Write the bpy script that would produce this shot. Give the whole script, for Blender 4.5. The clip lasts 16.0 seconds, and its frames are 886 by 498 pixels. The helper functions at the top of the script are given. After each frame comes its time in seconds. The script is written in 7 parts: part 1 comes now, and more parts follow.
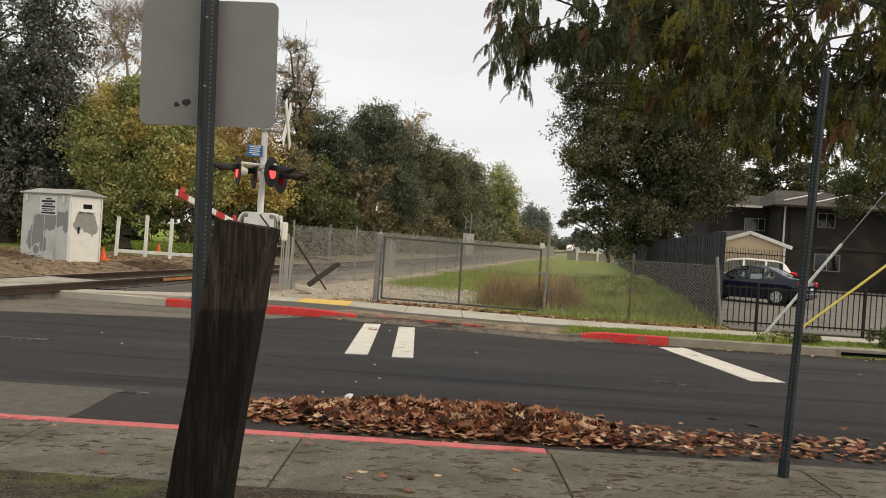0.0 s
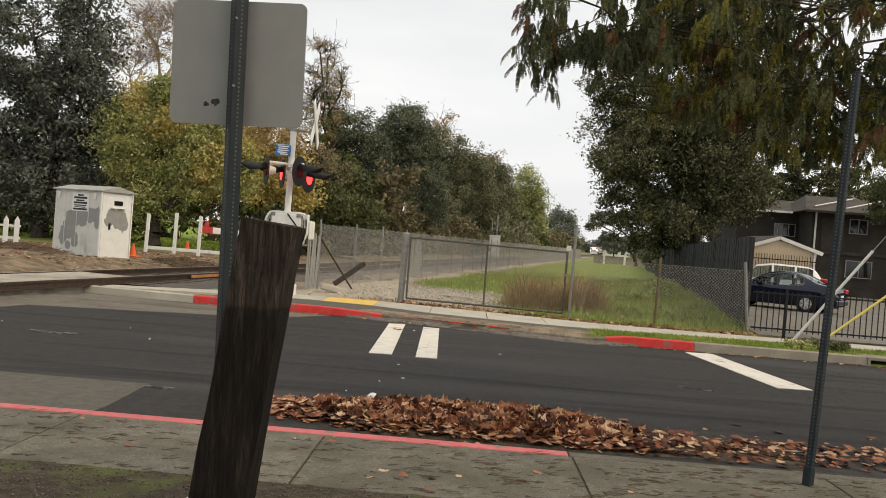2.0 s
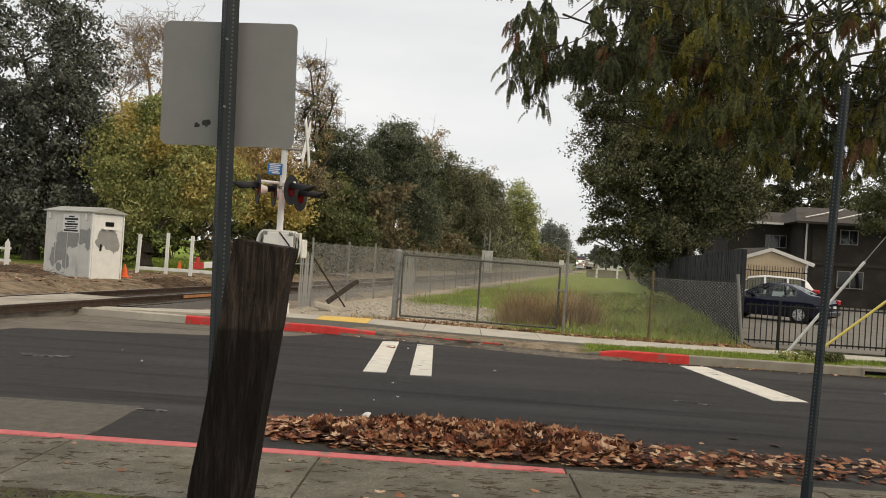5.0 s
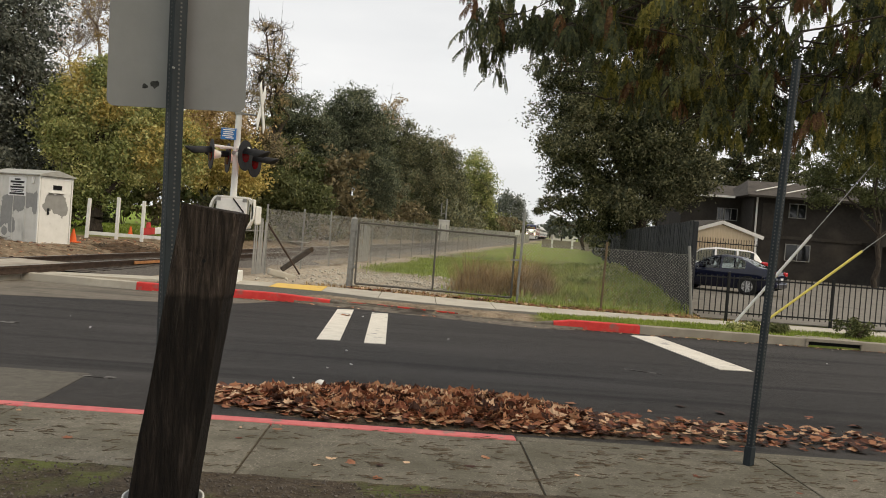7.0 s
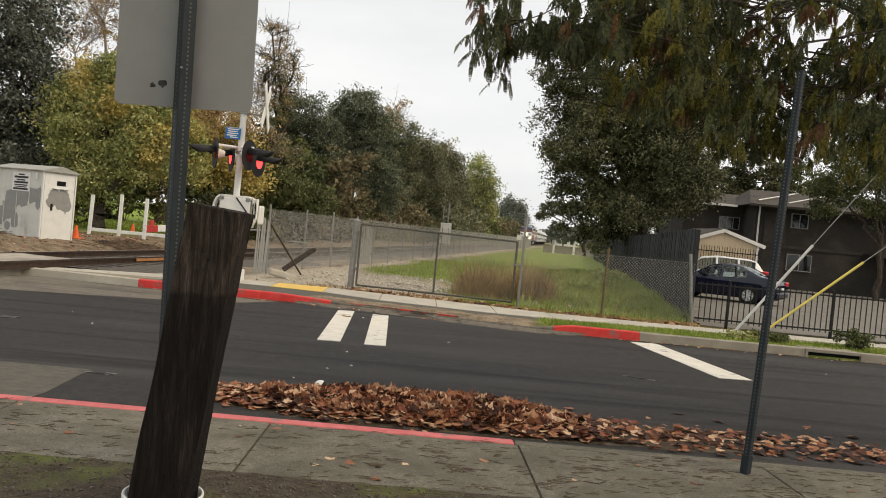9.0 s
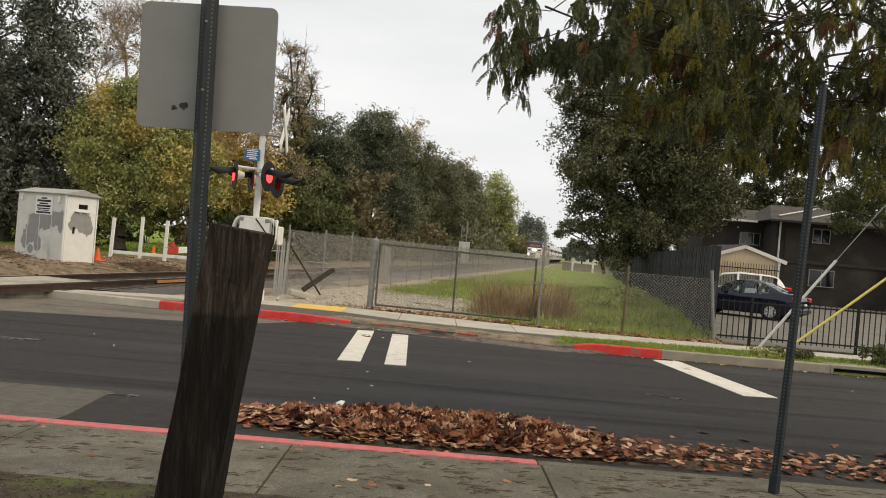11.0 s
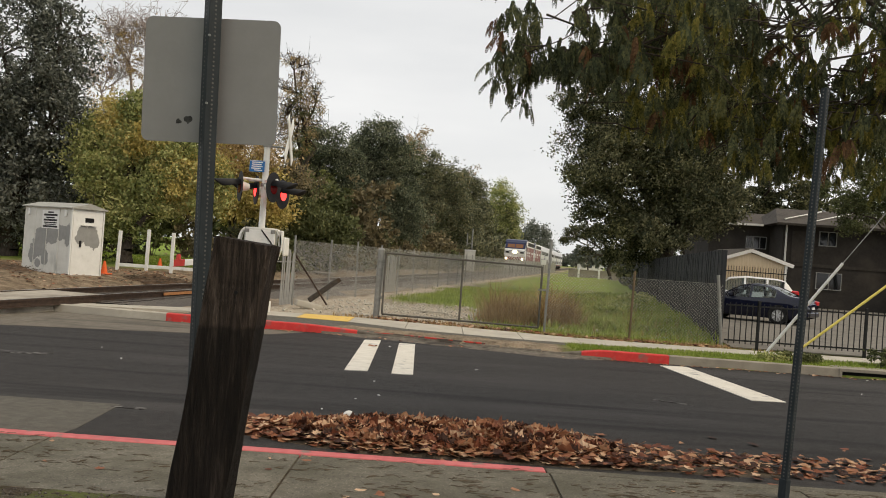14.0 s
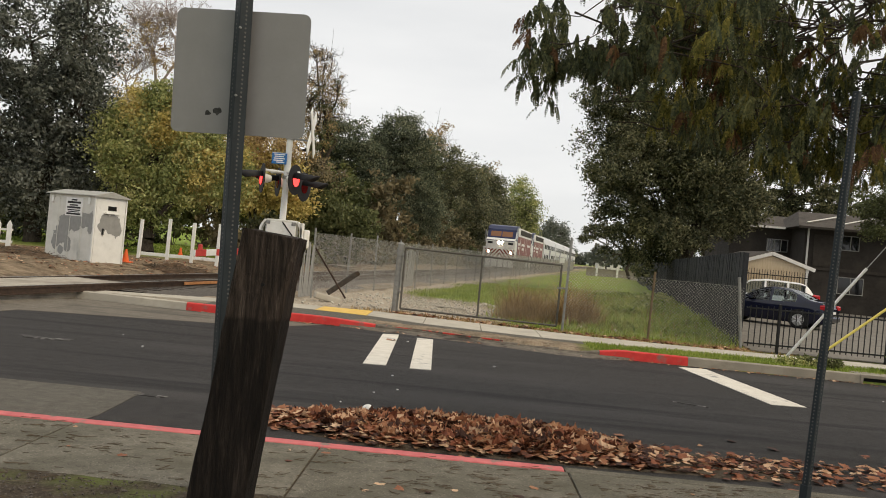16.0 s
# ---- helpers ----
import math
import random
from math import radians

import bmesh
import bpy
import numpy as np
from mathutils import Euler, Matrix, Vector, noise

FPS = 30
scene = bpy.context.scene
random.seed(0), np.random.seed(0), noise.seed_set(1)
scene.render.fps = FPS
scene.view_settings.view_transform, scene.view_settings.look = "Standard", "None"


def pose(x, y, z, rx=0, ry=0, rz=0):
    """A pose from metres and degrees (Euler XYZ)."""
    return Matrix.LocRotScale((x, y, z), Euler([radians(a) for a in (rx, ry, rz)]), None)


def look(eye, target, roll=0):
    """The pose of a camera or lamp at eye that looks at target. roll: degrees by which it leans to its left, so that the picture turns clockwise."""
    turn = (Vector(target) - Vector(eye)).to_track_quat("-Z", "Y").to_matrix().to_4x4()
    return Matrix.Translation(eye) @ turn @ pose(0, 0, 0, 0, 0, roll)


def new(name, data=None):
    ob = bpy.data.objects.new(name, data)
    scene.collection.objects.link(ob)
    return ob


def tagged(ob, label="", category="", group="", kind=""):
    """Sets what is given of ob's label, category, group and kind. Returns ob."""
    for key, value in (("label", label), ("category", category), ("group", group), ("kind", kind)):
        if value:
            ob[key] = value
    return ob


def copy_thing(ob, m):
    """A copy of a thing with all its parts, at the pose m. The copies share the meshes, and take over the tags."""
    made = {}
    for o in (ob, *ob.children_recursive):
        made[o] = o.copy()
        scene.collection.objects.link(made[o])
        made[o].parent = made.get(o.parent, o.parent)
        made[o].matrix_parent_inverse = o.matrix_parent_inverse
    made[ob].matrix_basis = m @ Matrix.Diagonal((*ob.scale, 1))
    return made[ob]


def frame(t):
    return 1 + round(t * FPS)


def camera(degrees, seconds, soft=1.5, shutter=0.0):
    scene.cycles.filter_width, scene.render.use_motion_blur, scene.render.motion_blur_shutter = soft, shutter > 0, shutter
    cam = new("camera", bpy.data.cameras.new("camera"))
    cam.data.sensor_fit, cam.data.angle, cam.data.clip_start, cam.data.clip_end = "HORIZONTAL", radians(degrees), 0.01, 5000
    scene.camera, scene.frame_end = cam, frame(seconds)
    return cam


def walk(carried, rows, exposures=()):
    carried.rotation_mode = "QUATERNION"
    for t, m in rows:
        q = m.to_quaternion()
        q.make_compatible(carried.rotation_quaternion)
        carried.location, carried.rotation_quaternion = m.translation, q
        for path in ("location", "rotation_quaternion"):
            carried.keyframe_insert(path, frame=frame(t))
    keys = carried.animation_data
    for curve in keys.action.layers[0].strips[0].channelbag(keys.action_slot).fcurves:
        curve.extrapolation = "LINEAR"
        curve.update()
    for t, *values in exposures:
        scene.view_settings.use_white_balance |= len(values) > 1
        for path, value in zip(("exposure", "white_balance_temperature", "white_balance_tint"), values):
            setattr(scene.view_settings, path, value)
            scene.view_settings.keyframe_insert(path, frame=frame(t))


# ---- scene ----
cam = camera(55.2, 16.0, soft=0.95)
PATH = [
    (0, (0.001, -0.085, 1.537), (0.002, 1.915, 1.517), 3.7),
    (0.5, (0.009, -0.092, 1.538), (-0.023, 1.907, 1.515), 4.3),
    (1, (0.016, -0.096, 1.533), (-0.016, 1.903, 1.502), 4.4),
    (1.5, (0.018, -0.1, 1.536), (-0.026, 1.899, 1.512), 4.5),
    (2, (0.016, -0.104, 1.538), (-0.045, 1.895, 1.516), 4.5),
    (2.5, (0.014, -0.099, 1.547), (-0.037, 1.901, 1.556), 3.9),
    (3, (0.016, -0.095, 1.55), (-0.024, 1.904, 1.579), 3.4),
    (5.5, (0.008, -0.082, 1.551), (-0.041, 1.918, 1.566), 3.8),
    (6, (0.008, -0.078, 1.554), (-0.055, 1.921, 1.561), 3.5),
    (6.5, (0.014, -0.083, 1.547), (-0.005, 1.917, 1.517), 3.9),
    (7, (0.028, -0.069, 1.547), (0.089, 1.93, 1.498), 4.4),
    (7.5, (0.028, -0.074, 1.551), (0.112, 1.924, 1.517), 4.8),
    (8, (0.023, -0.082, 1.549), (0.111, 1.915, 1.492), 5.6),
    (8.5, (0.018, -0.093, 1.547), (0.088, 1.905, 1.486), 5.8),
    (9, (0.021, -0.1, 1.549), (0.078, 1.899, 1.507), 5.5),
    (11.5, (0.004, -0.075, 1.545), (0.011, 1.925, 1.544), 4.9),
    (12, (0.01, -0.076, 1.546), (0.018, 1.924, 1.547), 4.9),
    (12.5, (0.015, -0.086, 1.55), (0.028, 1.914, 1.564), 4.5),
    (13, (0.014, -0.09, 1.553), (0.024, 1.91, 1.573), 4.3),
    (13.5, (0.014, -0.093, 1.554), (0.02, 1.907, 1.567), 4.3),
    (14, (0.011, -0.089, 1.551), (0.006, 1.91, 1.568), 4.1),
    (14.5, (0.011, -0.097, 1.553), (-0.001, 1.903, 1.57), 4.1),
    (15, (0.006, -0.091, 1.554), (-0.014, 1.909, 1.565), 4.5),
    (15.5, (-0.006, -0.087, 1.55), (-0.025, 1.913, 1.556), 4.9),
    (16, (-0.032, -0.089, 1.553), (-0.078, 1.911, 1.556), 5.4),
]
walk(cam, [(t, look(eye, target, roll)) for t, eye, target, roll in PATH],
     exposures=((0, 0.0), (2, 0.05), (3, -0.04), (6, -0.04), (7.5, 0.02), (9, 0.05), (11.5, 0.0), (13, -0.07), (14.5, -0.05), (16, -0.02)))

# ---- world, sun, exposure ----
world = bpy.data.worlds.new("overcast_sky")
scene.world = world
world.use_nodes = True
wn = world.node_tree.nodes
wl = world.node_tree.links
wn.clear()
w_out = wn.new("ShaderNodeOutputWorld")
w_bg = wn.new("ShaderNodeBackground")
w_sky = wn.new("ShaderNodeTexSky")
w_sky.sky_type = "NISHITA"
w_sky.sun_disc = False
w_sky.sun_elevation = radians(48)
w_sky.sun_rotation = radians(120)
w_co = wn.new("ShaderNodeTexCoord")
w_map = wn.new("ShaderNodeMapping")
w_map.inputs["Scale"].default_value = (1.2, 1.2, 5.0)
w_noise = wn.new("ShaderNodeTexNoise")
w_noise.inputs["Scale"].default_value = 1.6
w_noise.inputs["Detail"].default_value = 5
w_ramp = wn.new("ShaderNodeValToRGB")
w_ramp.color_ramp.elements[0].position = 0.3
w_ramp.color_ramp.elements[0].color = (7.35, 7.4, 7.4, 1)
w_ramp.color_ramp.elements[1].position = 0.72
w_ramp.color_ramp.elements[1].color = (9.3, 9.2, 9.0, 1)
w_mix = wn.new("ShaderNodeMixRGB")
w_mix.inputs[0].default_value = 0.94
wl.new(w_co.outputs["Generated"], w_map.inputs[0])
wl.new(w_map.outputs[0], w_noise.inputs["Vector"])
wl.new(w_noise.outputs["Fac"], w_ramp.inputs[0])
wl.new(w_sky.outputs[0], w_mix.inputs[1])
wl.new(w_ramp.outputs[0], w_mix.inputs[2])
wl.new(w_mix.outputs[0], w_bg.inputs[0])
w_bg.inputs[1].default_value = 0.11
wl.new(w_bg.outputs[0], w_out.inputs[0])

sun = new("sun", bpy.data.lights.new("sun", "SUN"))
sun.data.energy = 1.7
sun.data.angle = radians(40)
sun.data.color = (1.0, 0.80, 0.52)
sun.matrix_world = look((14, -7, 17), (0, 0, 0))


# ---- materials ----
def mat(name, stops, scale=6.0, rough=0.8, metal=0.0, bump=0.15, bscale=40.0, stretch=(1, 1, 1), spec=0.3, island=0.0,
        coords="Object", translucent=0.0, detail=6.0, obrandom=0.0, distort=0.0):
    """Noise-driven colour over stops of (position, colour), fine bump, optional variation piece by piece."""
    m = bpy.data.materials.new(name)
    m.use_nodes = True
    nt = m.node_tree
    n, l = nt.nodes, nt.links
    b = n["Principled BSDF"]
    b.inputs["Roughness"].default_value = rough
    b.inputs["Metallic"].default_value = metal
    b.inputs["Specular IOR Level"].default_value = spec
    co = n.new("ShaderNodeTexCoord")
    mp = n.new("ShaderNodeMapping")
    mp.inputs["Scale"].default_value = stretch
    l.new(co.outputs[coords], mp.inputs[0])
    t1 = n.new("ShaderNodeTexNoise")
    t1.inputs["Scale"].default_value = scale
    t1.inputs["Detail"].default_value = detail
    t1.inputs["Roughness"].default_value = 0.65
    t1.inputs["Distortion"].default_value = distort
    l.new(mp.outputs[0], t1.inputs["Vector"])
    rp = n.new("ShaderNodeValToRGB")
    el = rp.color_ramp.elements
    el[0].position, el[0].color = stops[0][0], (*stops[0][1], 1)
    el[1].position, el[1].color = stops[-1][0], (*stops[-1][1], 1)
    for p, c in stops[1:-1]:
        e = el.new(p)
        e.color = (*c, 1)
    fac = t1.outputs["Fac"]
    if island or obrandom:
        if island:
            g = n.new("ShaderNodeNewGeometry").outputs["Random Per Island"]
        else:
            g = n.new("ShaderNodeObjectInfo").outputs["Random"]
        ma = n.new("ShaderNodeMath")
        ma.operation = "MULTIPLY_ADD"
        l.new(g, ma.inputs[0])
        ma.inputs[1].default_value = island or obrandom
        l.new(fac, ma.inputs[2])
        mb = n.new("ShaderNodeMath")
        mb.operation = "SUBTRACT"
        l.new(ma.outputs[0], mb.inputs[0])
        mb.inputs[1].default_value = (island or obrandom) / 2
        fac = mb.outputs[0]
    l.new(fac, rp.inputs[0])
    l.new(rp.outputs[0], b.inputs["Base Color"])
    if bump:
        t2 = n.new("ShaderNodeTexNoise")
        t2.inputs["Scale"].default_value = bscale
        t2.inputs["Detail"].default_value = 4
        t2.inputs["Distortion"].default_value = distort
        l.new(mp.outputs[0], t2.inputs["Vector"])
        bp = n.new("ShaderNodeBump")
        bp.inputs["Strength"].default_value = bump
        bp.inputs["Distance"].default_value = 0.02
        l.new(t2.outputs["Fac"], bp.inputs["Height"])
        l.new(bp.outputs[0], b.inputs["Normal"])
    if translucent:
        tr = n.new("ShaderNodeBsdfTranslucent")
        l.new(rp.outputs[0], tr.inputs[0])
        mx = n.new("ShaderNodeMixShader")
        mx.inputs[0].default_value = translucent
        l.new(b.outputs[0], mx.inputs[1])
        l.new(tr.outputs[0], mx.inputs[2])
        l.new(mx.outputs[0], n["Material Output"].inputs[0])
    return m


def two(name, a, b, **kw):
    return mat(name, [(0.3, a), (0.7, b)], **kw)


def glow(name, colour, strength):
    m = bpy.data.materials.new(name)
    m.use_nodes = True
    b = m.node_tree.nodes["Principled BSDF"]
    b.inputs["Base Color"].default_value = (*colour, 1)
    b.inputs["Emission Color"].default_value = (*colour, 1)
    b.inputs["Emission Strength"].default_value = strength
    return m


def glass_mat(name, colour):
    m = bpy.data.materials.new(name)
    m.use_nodes = True
    b = m.node_tree.nodes["Principled BSDF"]
    b.inputs["Base Color"].default_value = (*colour, 1)
    b.inputs["Roughness"].default_value = 0.06
    b.inputs["Specular IOR Level"].default_value = 0.6
    return m


def clear_glass(name, tint):
    """Thin tinted pane: lets light through, gloss by angle."""
    m = bpy.data.materials.new(name)
    m.use_nodes = True
    n, l = m.node_tree.nodes, m.node_tree.links
    n.remove(n["Principled BSDF"])
    see = n.new("ShaderNodeBsdfTransparent")
    see.inputs[0].default_value = (*tint, 1)
    shine = n.new("ShaderNodeBsdfGlossy")
    shine.inputs["Roughness"].default_value = 0.04
    fr = n.new("ShaderNodeFresnel")
    fr.inputs[0].default_value = 1.5
    mx = n.new("ShaderNodeMixShader")
    l.new(fr.outputs[0], mx.inputs[0])
    l.new(see.outputs[0], mx.inputs[1])
    l.new(shine.outputs[0], mx.inputs[2])
    l.new(mx.outputs[0], n["Material Output"].inputs[0])
    return m


def add_speckle(m, colour, scale, amount):
    """Aggregate or grit: small cells of another colour scattered over a material."""
    nt = m.node_tree
    n, l = nt.nodes, nt.links
    b = n["Principled BSDF"]
    src = b.inputs["Base Color"].links[0].from_socket
    co = n.new("ShaderNodeTexCoord")
    v = n.new("ShaderNodeTexVoronoi")
    v.inputs["Scale"].default_value = scale
    l.new(co.outputs["Object"], v.inputs["Vector"])
    r = n.new("ShaderNodeValToRGB")
    r.color_ramp.elements[0].position, r.color_ramp.elements[0].color = 0.12, (amount, amount, amount, 1)
    r.color_ramp.elements[1].position, r.color_ramp.elements[1].color = 0.3, (0, 0, 0, 1)
    l.new(v.outputs["Distance"], r.inputs[0])
    mx = n.new("ShaderNodeMixRGB")
    l.new(r.outputs[0], mx.inputs[0])
    l.new(src, mx.inputs[1])
    mx.inputs[2].default_value = (*colour, 1)
    l.new(mx.outputs[0], b.inputs["Base Color"])
    return m


def add_patches(m, colour, scale, lo, hi, stretch=(1, 1, 1)):
    """Large stains, streaks or worn patches with a shape of their own."""
    nt = m.node_tree
    n, l = nt.nodes, nt.links
    b = n["Principled BSDF"]
    src = b.inputs["Base Color"].links[0].from_socket
    co = n.new("ShaderNodeTexCoord")
    mp = n.new("ShaderNodeMapping")
    mp.inputs["Scale"].default_value = stretch
    l.new(co.outputs["Object"], mp.inputs[0])
    v = n.new("ShaderNodeTexNoise")
    v.inputs["Scale"].default_value = scale
    v.inputs["Detail"].default_value = 7
    l.new(mp.outputs[0], v.inputs["Vector"])
    r = n.new("ShaderNodeValToRGB")
    r.color_ramp.elements[0].position, r.color_ramp.elements[0].color = lo, (0, 0, 0, 1)
    r.color_ramp.elements[1].position, r.color_ramp.elements[1].color = hi, (1, 1, 1, 1)
    l.new(v.outputs["Fac"], r.inputs[0])
    mx = n.new("ShaderNodeMixRGB")
    l.new(r.outputs[0], mx.inputs[0])
    l.new(src, mx.inputs[1])
    mx.inputs[2].default_value = (*colour, 1)
    l.new(mx.outputs[0], b.inputs["Base Color"])
    return m


def weathered_above(m, z, gain):
    """Timber bleached above a level at which it once stood covered; the edge is uneven."""
    nt = m.node_tree
    n, l = nt.nodes, nt.links
    b = n["Principled BSDF"]
    src = b.inputs["Base Color"].links[0].from_socket
    co = n.new("ShaderNodeTexCoord")
    sp = n.new("ShaderNodeSeparateXYZ")
    l.new(co.outputs["Object"], sp.inputs[0])
    v = n.new("ShaderNodeTexNoise")
    v.inputs["Scale"].default_value = 9
    l.new(co.outputs["Object"], v.inputs["Vector"])
    ad = n.new("ShaderNodeMath")
    ad.operation = "MULTIPLY_ADD"
    l.new(v.outputs["Fac"], ad.inputs[0])
    ad.inputs[1].default_value = 0.05
    l.new(sp.outputs[2], ad.inputs[2])
    r = n.new("ShaderNodeMapRange")
    r.inputs[1].default_value, r.inputs[2].default_value = z + 0.015, z + 0.035
    l.new(ad.outputs[0], r.inputs[0])
    mul = n.new("ShaderNodeMixRGB")
    mul.blend_type = "MULTIPLY"
    mul.inputs[0].default_value = 1.0
    l.new(src, mul.inputs[1])
    mul.inputs[2].default_value = (gain, gain, gain, 1)
    mx = n.new("ShaderNodeMixRGB")
    l.new(r.outputs[0], mx.inputs[0])
    l.new(src, mx.inputs[1])
    l.new(mul.outputs[0], mx.inputs[2])
    l.new(mx.outputs[0], b.inputs["Base Color"])
    return m


M = {}
M["asphalt"] = add_patches(add_speckle(two("asphalt", (0.018, 0.0164, 0.0156), (0.038, 0.0348, 0.0325), scale=7, rough=0.85, bump=0.6, bscale=80, detail=14), (0.10, 0.096, 0.09), 60, 0.55), (0.05, 0.046, 0.044), 0.5, 0.5, 0.72, (0.35, 1.6, 1))
M["old_asphalt"] = add_speckle(two("old_asphalt", (0.074, 0.068, 0.056), (0.128, 0.118, 0.098), scale=9, detail=12, rough=0.9, bump=0.5, bscale=90), (0.19, 0.177, 0.15), 45, 0.7)
M["worn_approach"] = add_patches(add_speckle(two("worn_approach", (0.12, 0.106, 0.084), (0.19, 0.168, 0.136), scale=6, detail=12, rough=0.9, bump=0.4, bscale=70), (0.25, 0.225, 0.185), 40, 0.5), (0.085, 0.075, 0.062), 0.9, 0.48, 0.66, (0.5, 1.6, 1))
M["lot_concrete"] = add_patches(add_speckle(two("lot_concrete", (0.145, 0.132, 0.112), (0.22, 0.203, 0.175), scale=4, detail=10, rough=0.9, bump=0.3), (0.34, 0.32, 0.28), 30, 0.5), (0.13, 0.12, 0.105), 0.7, 0.5, 0.7)
M["deck_concrete"] = add_patches(two("deck_concrete", (0.30, 0.27, 0.22), (0.44, 0.40, 0.335), scale=4, detail=10, rough=0.9, bump=0.3), (0.2, 0.175, 0.145), 1.4, 0.5, 0.7)
M["bark_mulch"] = mat("bark_mulch", [(0.25, (0.03, 0.019, 0.012)), (0.5, (0.085, 0.055, 0.034)), (0.78, (0.19, 0.13, 0.085))], scale=7, rough=1, bump=1.0, bscale=24, detail=12)
M["roof_metal"] = two("roof_metal", (0.30, 0.30, 0.275), (0.40, 0.40, 0.37), scale=4, rough=0.7, bump=0.05)
M["scuff"] = add_patches(two("scuff", (0.13, 0.125, 0.12), (0.22, 0.21, 0.2), scale=9, rough=0.9, bump=0.2), (0.032, 0.03, 0.028), 14, 0.42, 0.5)
M["concrete"] = add_patches(add_speckle(mat("concrete", [(0.25, (0.095, 0.087, 0.067)), (0.5, (0.138, 0.126, 0.098)), (0.75, (0.196, 0.18, 0.143))], scale=9, rough=0.9, bump=0.5, bscale=90, obrandom=0.12, detail=14), (0.31, 0.285, 0.23), 50, 0.8), (0.08, 0.075, 0.052), 1.6, 0.47, 0.70)
add_patches(M["asphalt"], (0.014, 0.0128, 0.0122), 1.1, 0.54, 0.66, (0.12, 2.2, 1))
add_speckle(M["concrete"], (0.045, 0.042, 0.034), 33, 0.7)
M["pale_concrete"] = add_patches(two("pale_concrete", (0.38, 0.35, 0.29), (0.52, 0.485, 0.41), scale=3, rough=0.9, bump=0.2, obrandom=0.1), (0.3, 0.28, 0.24), 1.5, 0.5, 0.8)
M["kerb_concrete"] = add_patches(two("kerb_concrete", (0.22, 0.197, 0.155), (0.33, 0.30, 0.245), scale=4, rough=0.9, bump=0.3), (0.2, 0.18, 0.15), 2, 0.5, 0.7)
M["apron_grit"] = add_patches(add_speckle(mat("apron_grit", [(0.3, (0.09, 0.076, 0.06)), (0.5, (0.135, 0.117, 0.094)), (0.72, (0.20, 0.175, 0.142))], scale=8, rough=0.95, bump=0.8, bscale=45, detail=12), (0.27, 0.24, 0.2), 36, 0.6), (0.055, 0.045, 0.036), 2.4, 0.52, 0.62)
M["pink_paint"] = add_patches(two("pink_paint", (0.46, 0.10, 0.105), (0.60, 0.17, 0.165), scale=8, rough=0.7, bump=0.2), (0.22, 0.17, 0.14), 7, 0.60, 0.68)
M["red_paint"] = add_patches(two("red_paint", (0.50, 0.028, 0.026), (0.64, 0.055, 0.045), scale=6, rough=0.6, bump=0.2), (0.26, 0.12, 0.10), 5, 0.56, 0.70)
M["red_worn"] = add_patches(two("red_worn", (0.50, 0.05, 0.04), (0.62, 0.09, 0.06), scale=6, rough=0.8, bump=0.4), (0.12, 0.095, 0.075), 6, 0.44, 0.52)
M["yellow_paint"] = add_patches(two("yellow_paint", (0.66, 0.42, 0.07), (0.75, 0.52, 0.13), scale=6, rough=0.7), (0.4, 0.36, 0.25), 4, 0.6, 0.75)
M["road_white"] = add_patches(add_speckle(two("road_white", (0.60, 0.565, 0.49), (0.73, 0.695, 0.62), scale=5, rough=0.8, bump=0.3, bscale=90), (0.3, 0.3, 0.29), 30, 0.4), (0.3, 0.29, 0.28), 3.5, 0.62, 0.72)
M["mulch"] = add_speckle(mat("mulch", [(0.25, (0.035, 0.026, 0.018)), (0.5, (0.075, 0.058, 0.04)), (0.78, (0.13, 0.105, 0.075))], scale=9, rough=1, bump=1.0, bscale=45), (0.2, 0.17, 0.12), 38, 0.5)
M["verge_mulch"] = add_patches(add_speckle(mat("verge_mulch", [(0.25, (0.026, 0.019, 0.013)), (0.5, (0.055, 0.042, 0.029)), (0.78, (0.10, 0.08, 0.057))], scale=11, rough=1, bump=1.0, bscale=50, detail=14), (0.17, 0.145, 0.11), 42, 0.55), (0.10, 0.12, 0.028), 1.3, 0.52, 0.66)
M["galvanised"] = two("galvanised", (0.20, 0.20, 0.19), (0.33, 0.33, 0.31), scale=10, rough=0.55, metal=0.5, bump=0.05)
M["fence_wire"] = two("fence_wire", (0.38, 0.375, 0.355), (0.54, 0.53, 0.505), scale=9, rough=0.6, metal=0.2, bump=0)
M["tube_paint"] = two("tube_paint", (0.008, 0.012, 0.015), (0.021, 0.029, 0.034), scale=14, rough=0.6, metal=0.0, bump=0.06, stretch=(1, 1, 0.3))
M["gate_pipe"] = two("gate_pipe", (0.085, 0.08, 0.07), (0.16, 0.15, 0.13), scale=9, rough=0.6, metal=0.4, bump=0.05)
M["rusty_pipe"] = two("rusty_pipe", (0.11, 0.08, 0.05), (0.22, 0.16, 0.10), scale=9, rough=0.8, metal=0.2, bump=0.1)
M["clear_glass"] = clear_glass("clear_glass", (0.62, 0.68, 0.68))
M["seat_cloth"] = two("seat_cloth", (0.16, 0.155, 0.15), (0.24, 0.235, 0.225), scale=12, rough=0.95, bump=0.2)
# near-black colour that stands in for the shade inside openings
M["hole"] = two("hole_shade", (0.004, 0.004, 0.004), (0.008, 0.008, 0.008), rough=0.9, bump=0)
M["punched_edge"] = two("punched_edge", (0.03, 0.032, 0.034), (0.13, 0.13, 0.125), scale=30, rough=0.5, metal=0.3, bump=0)
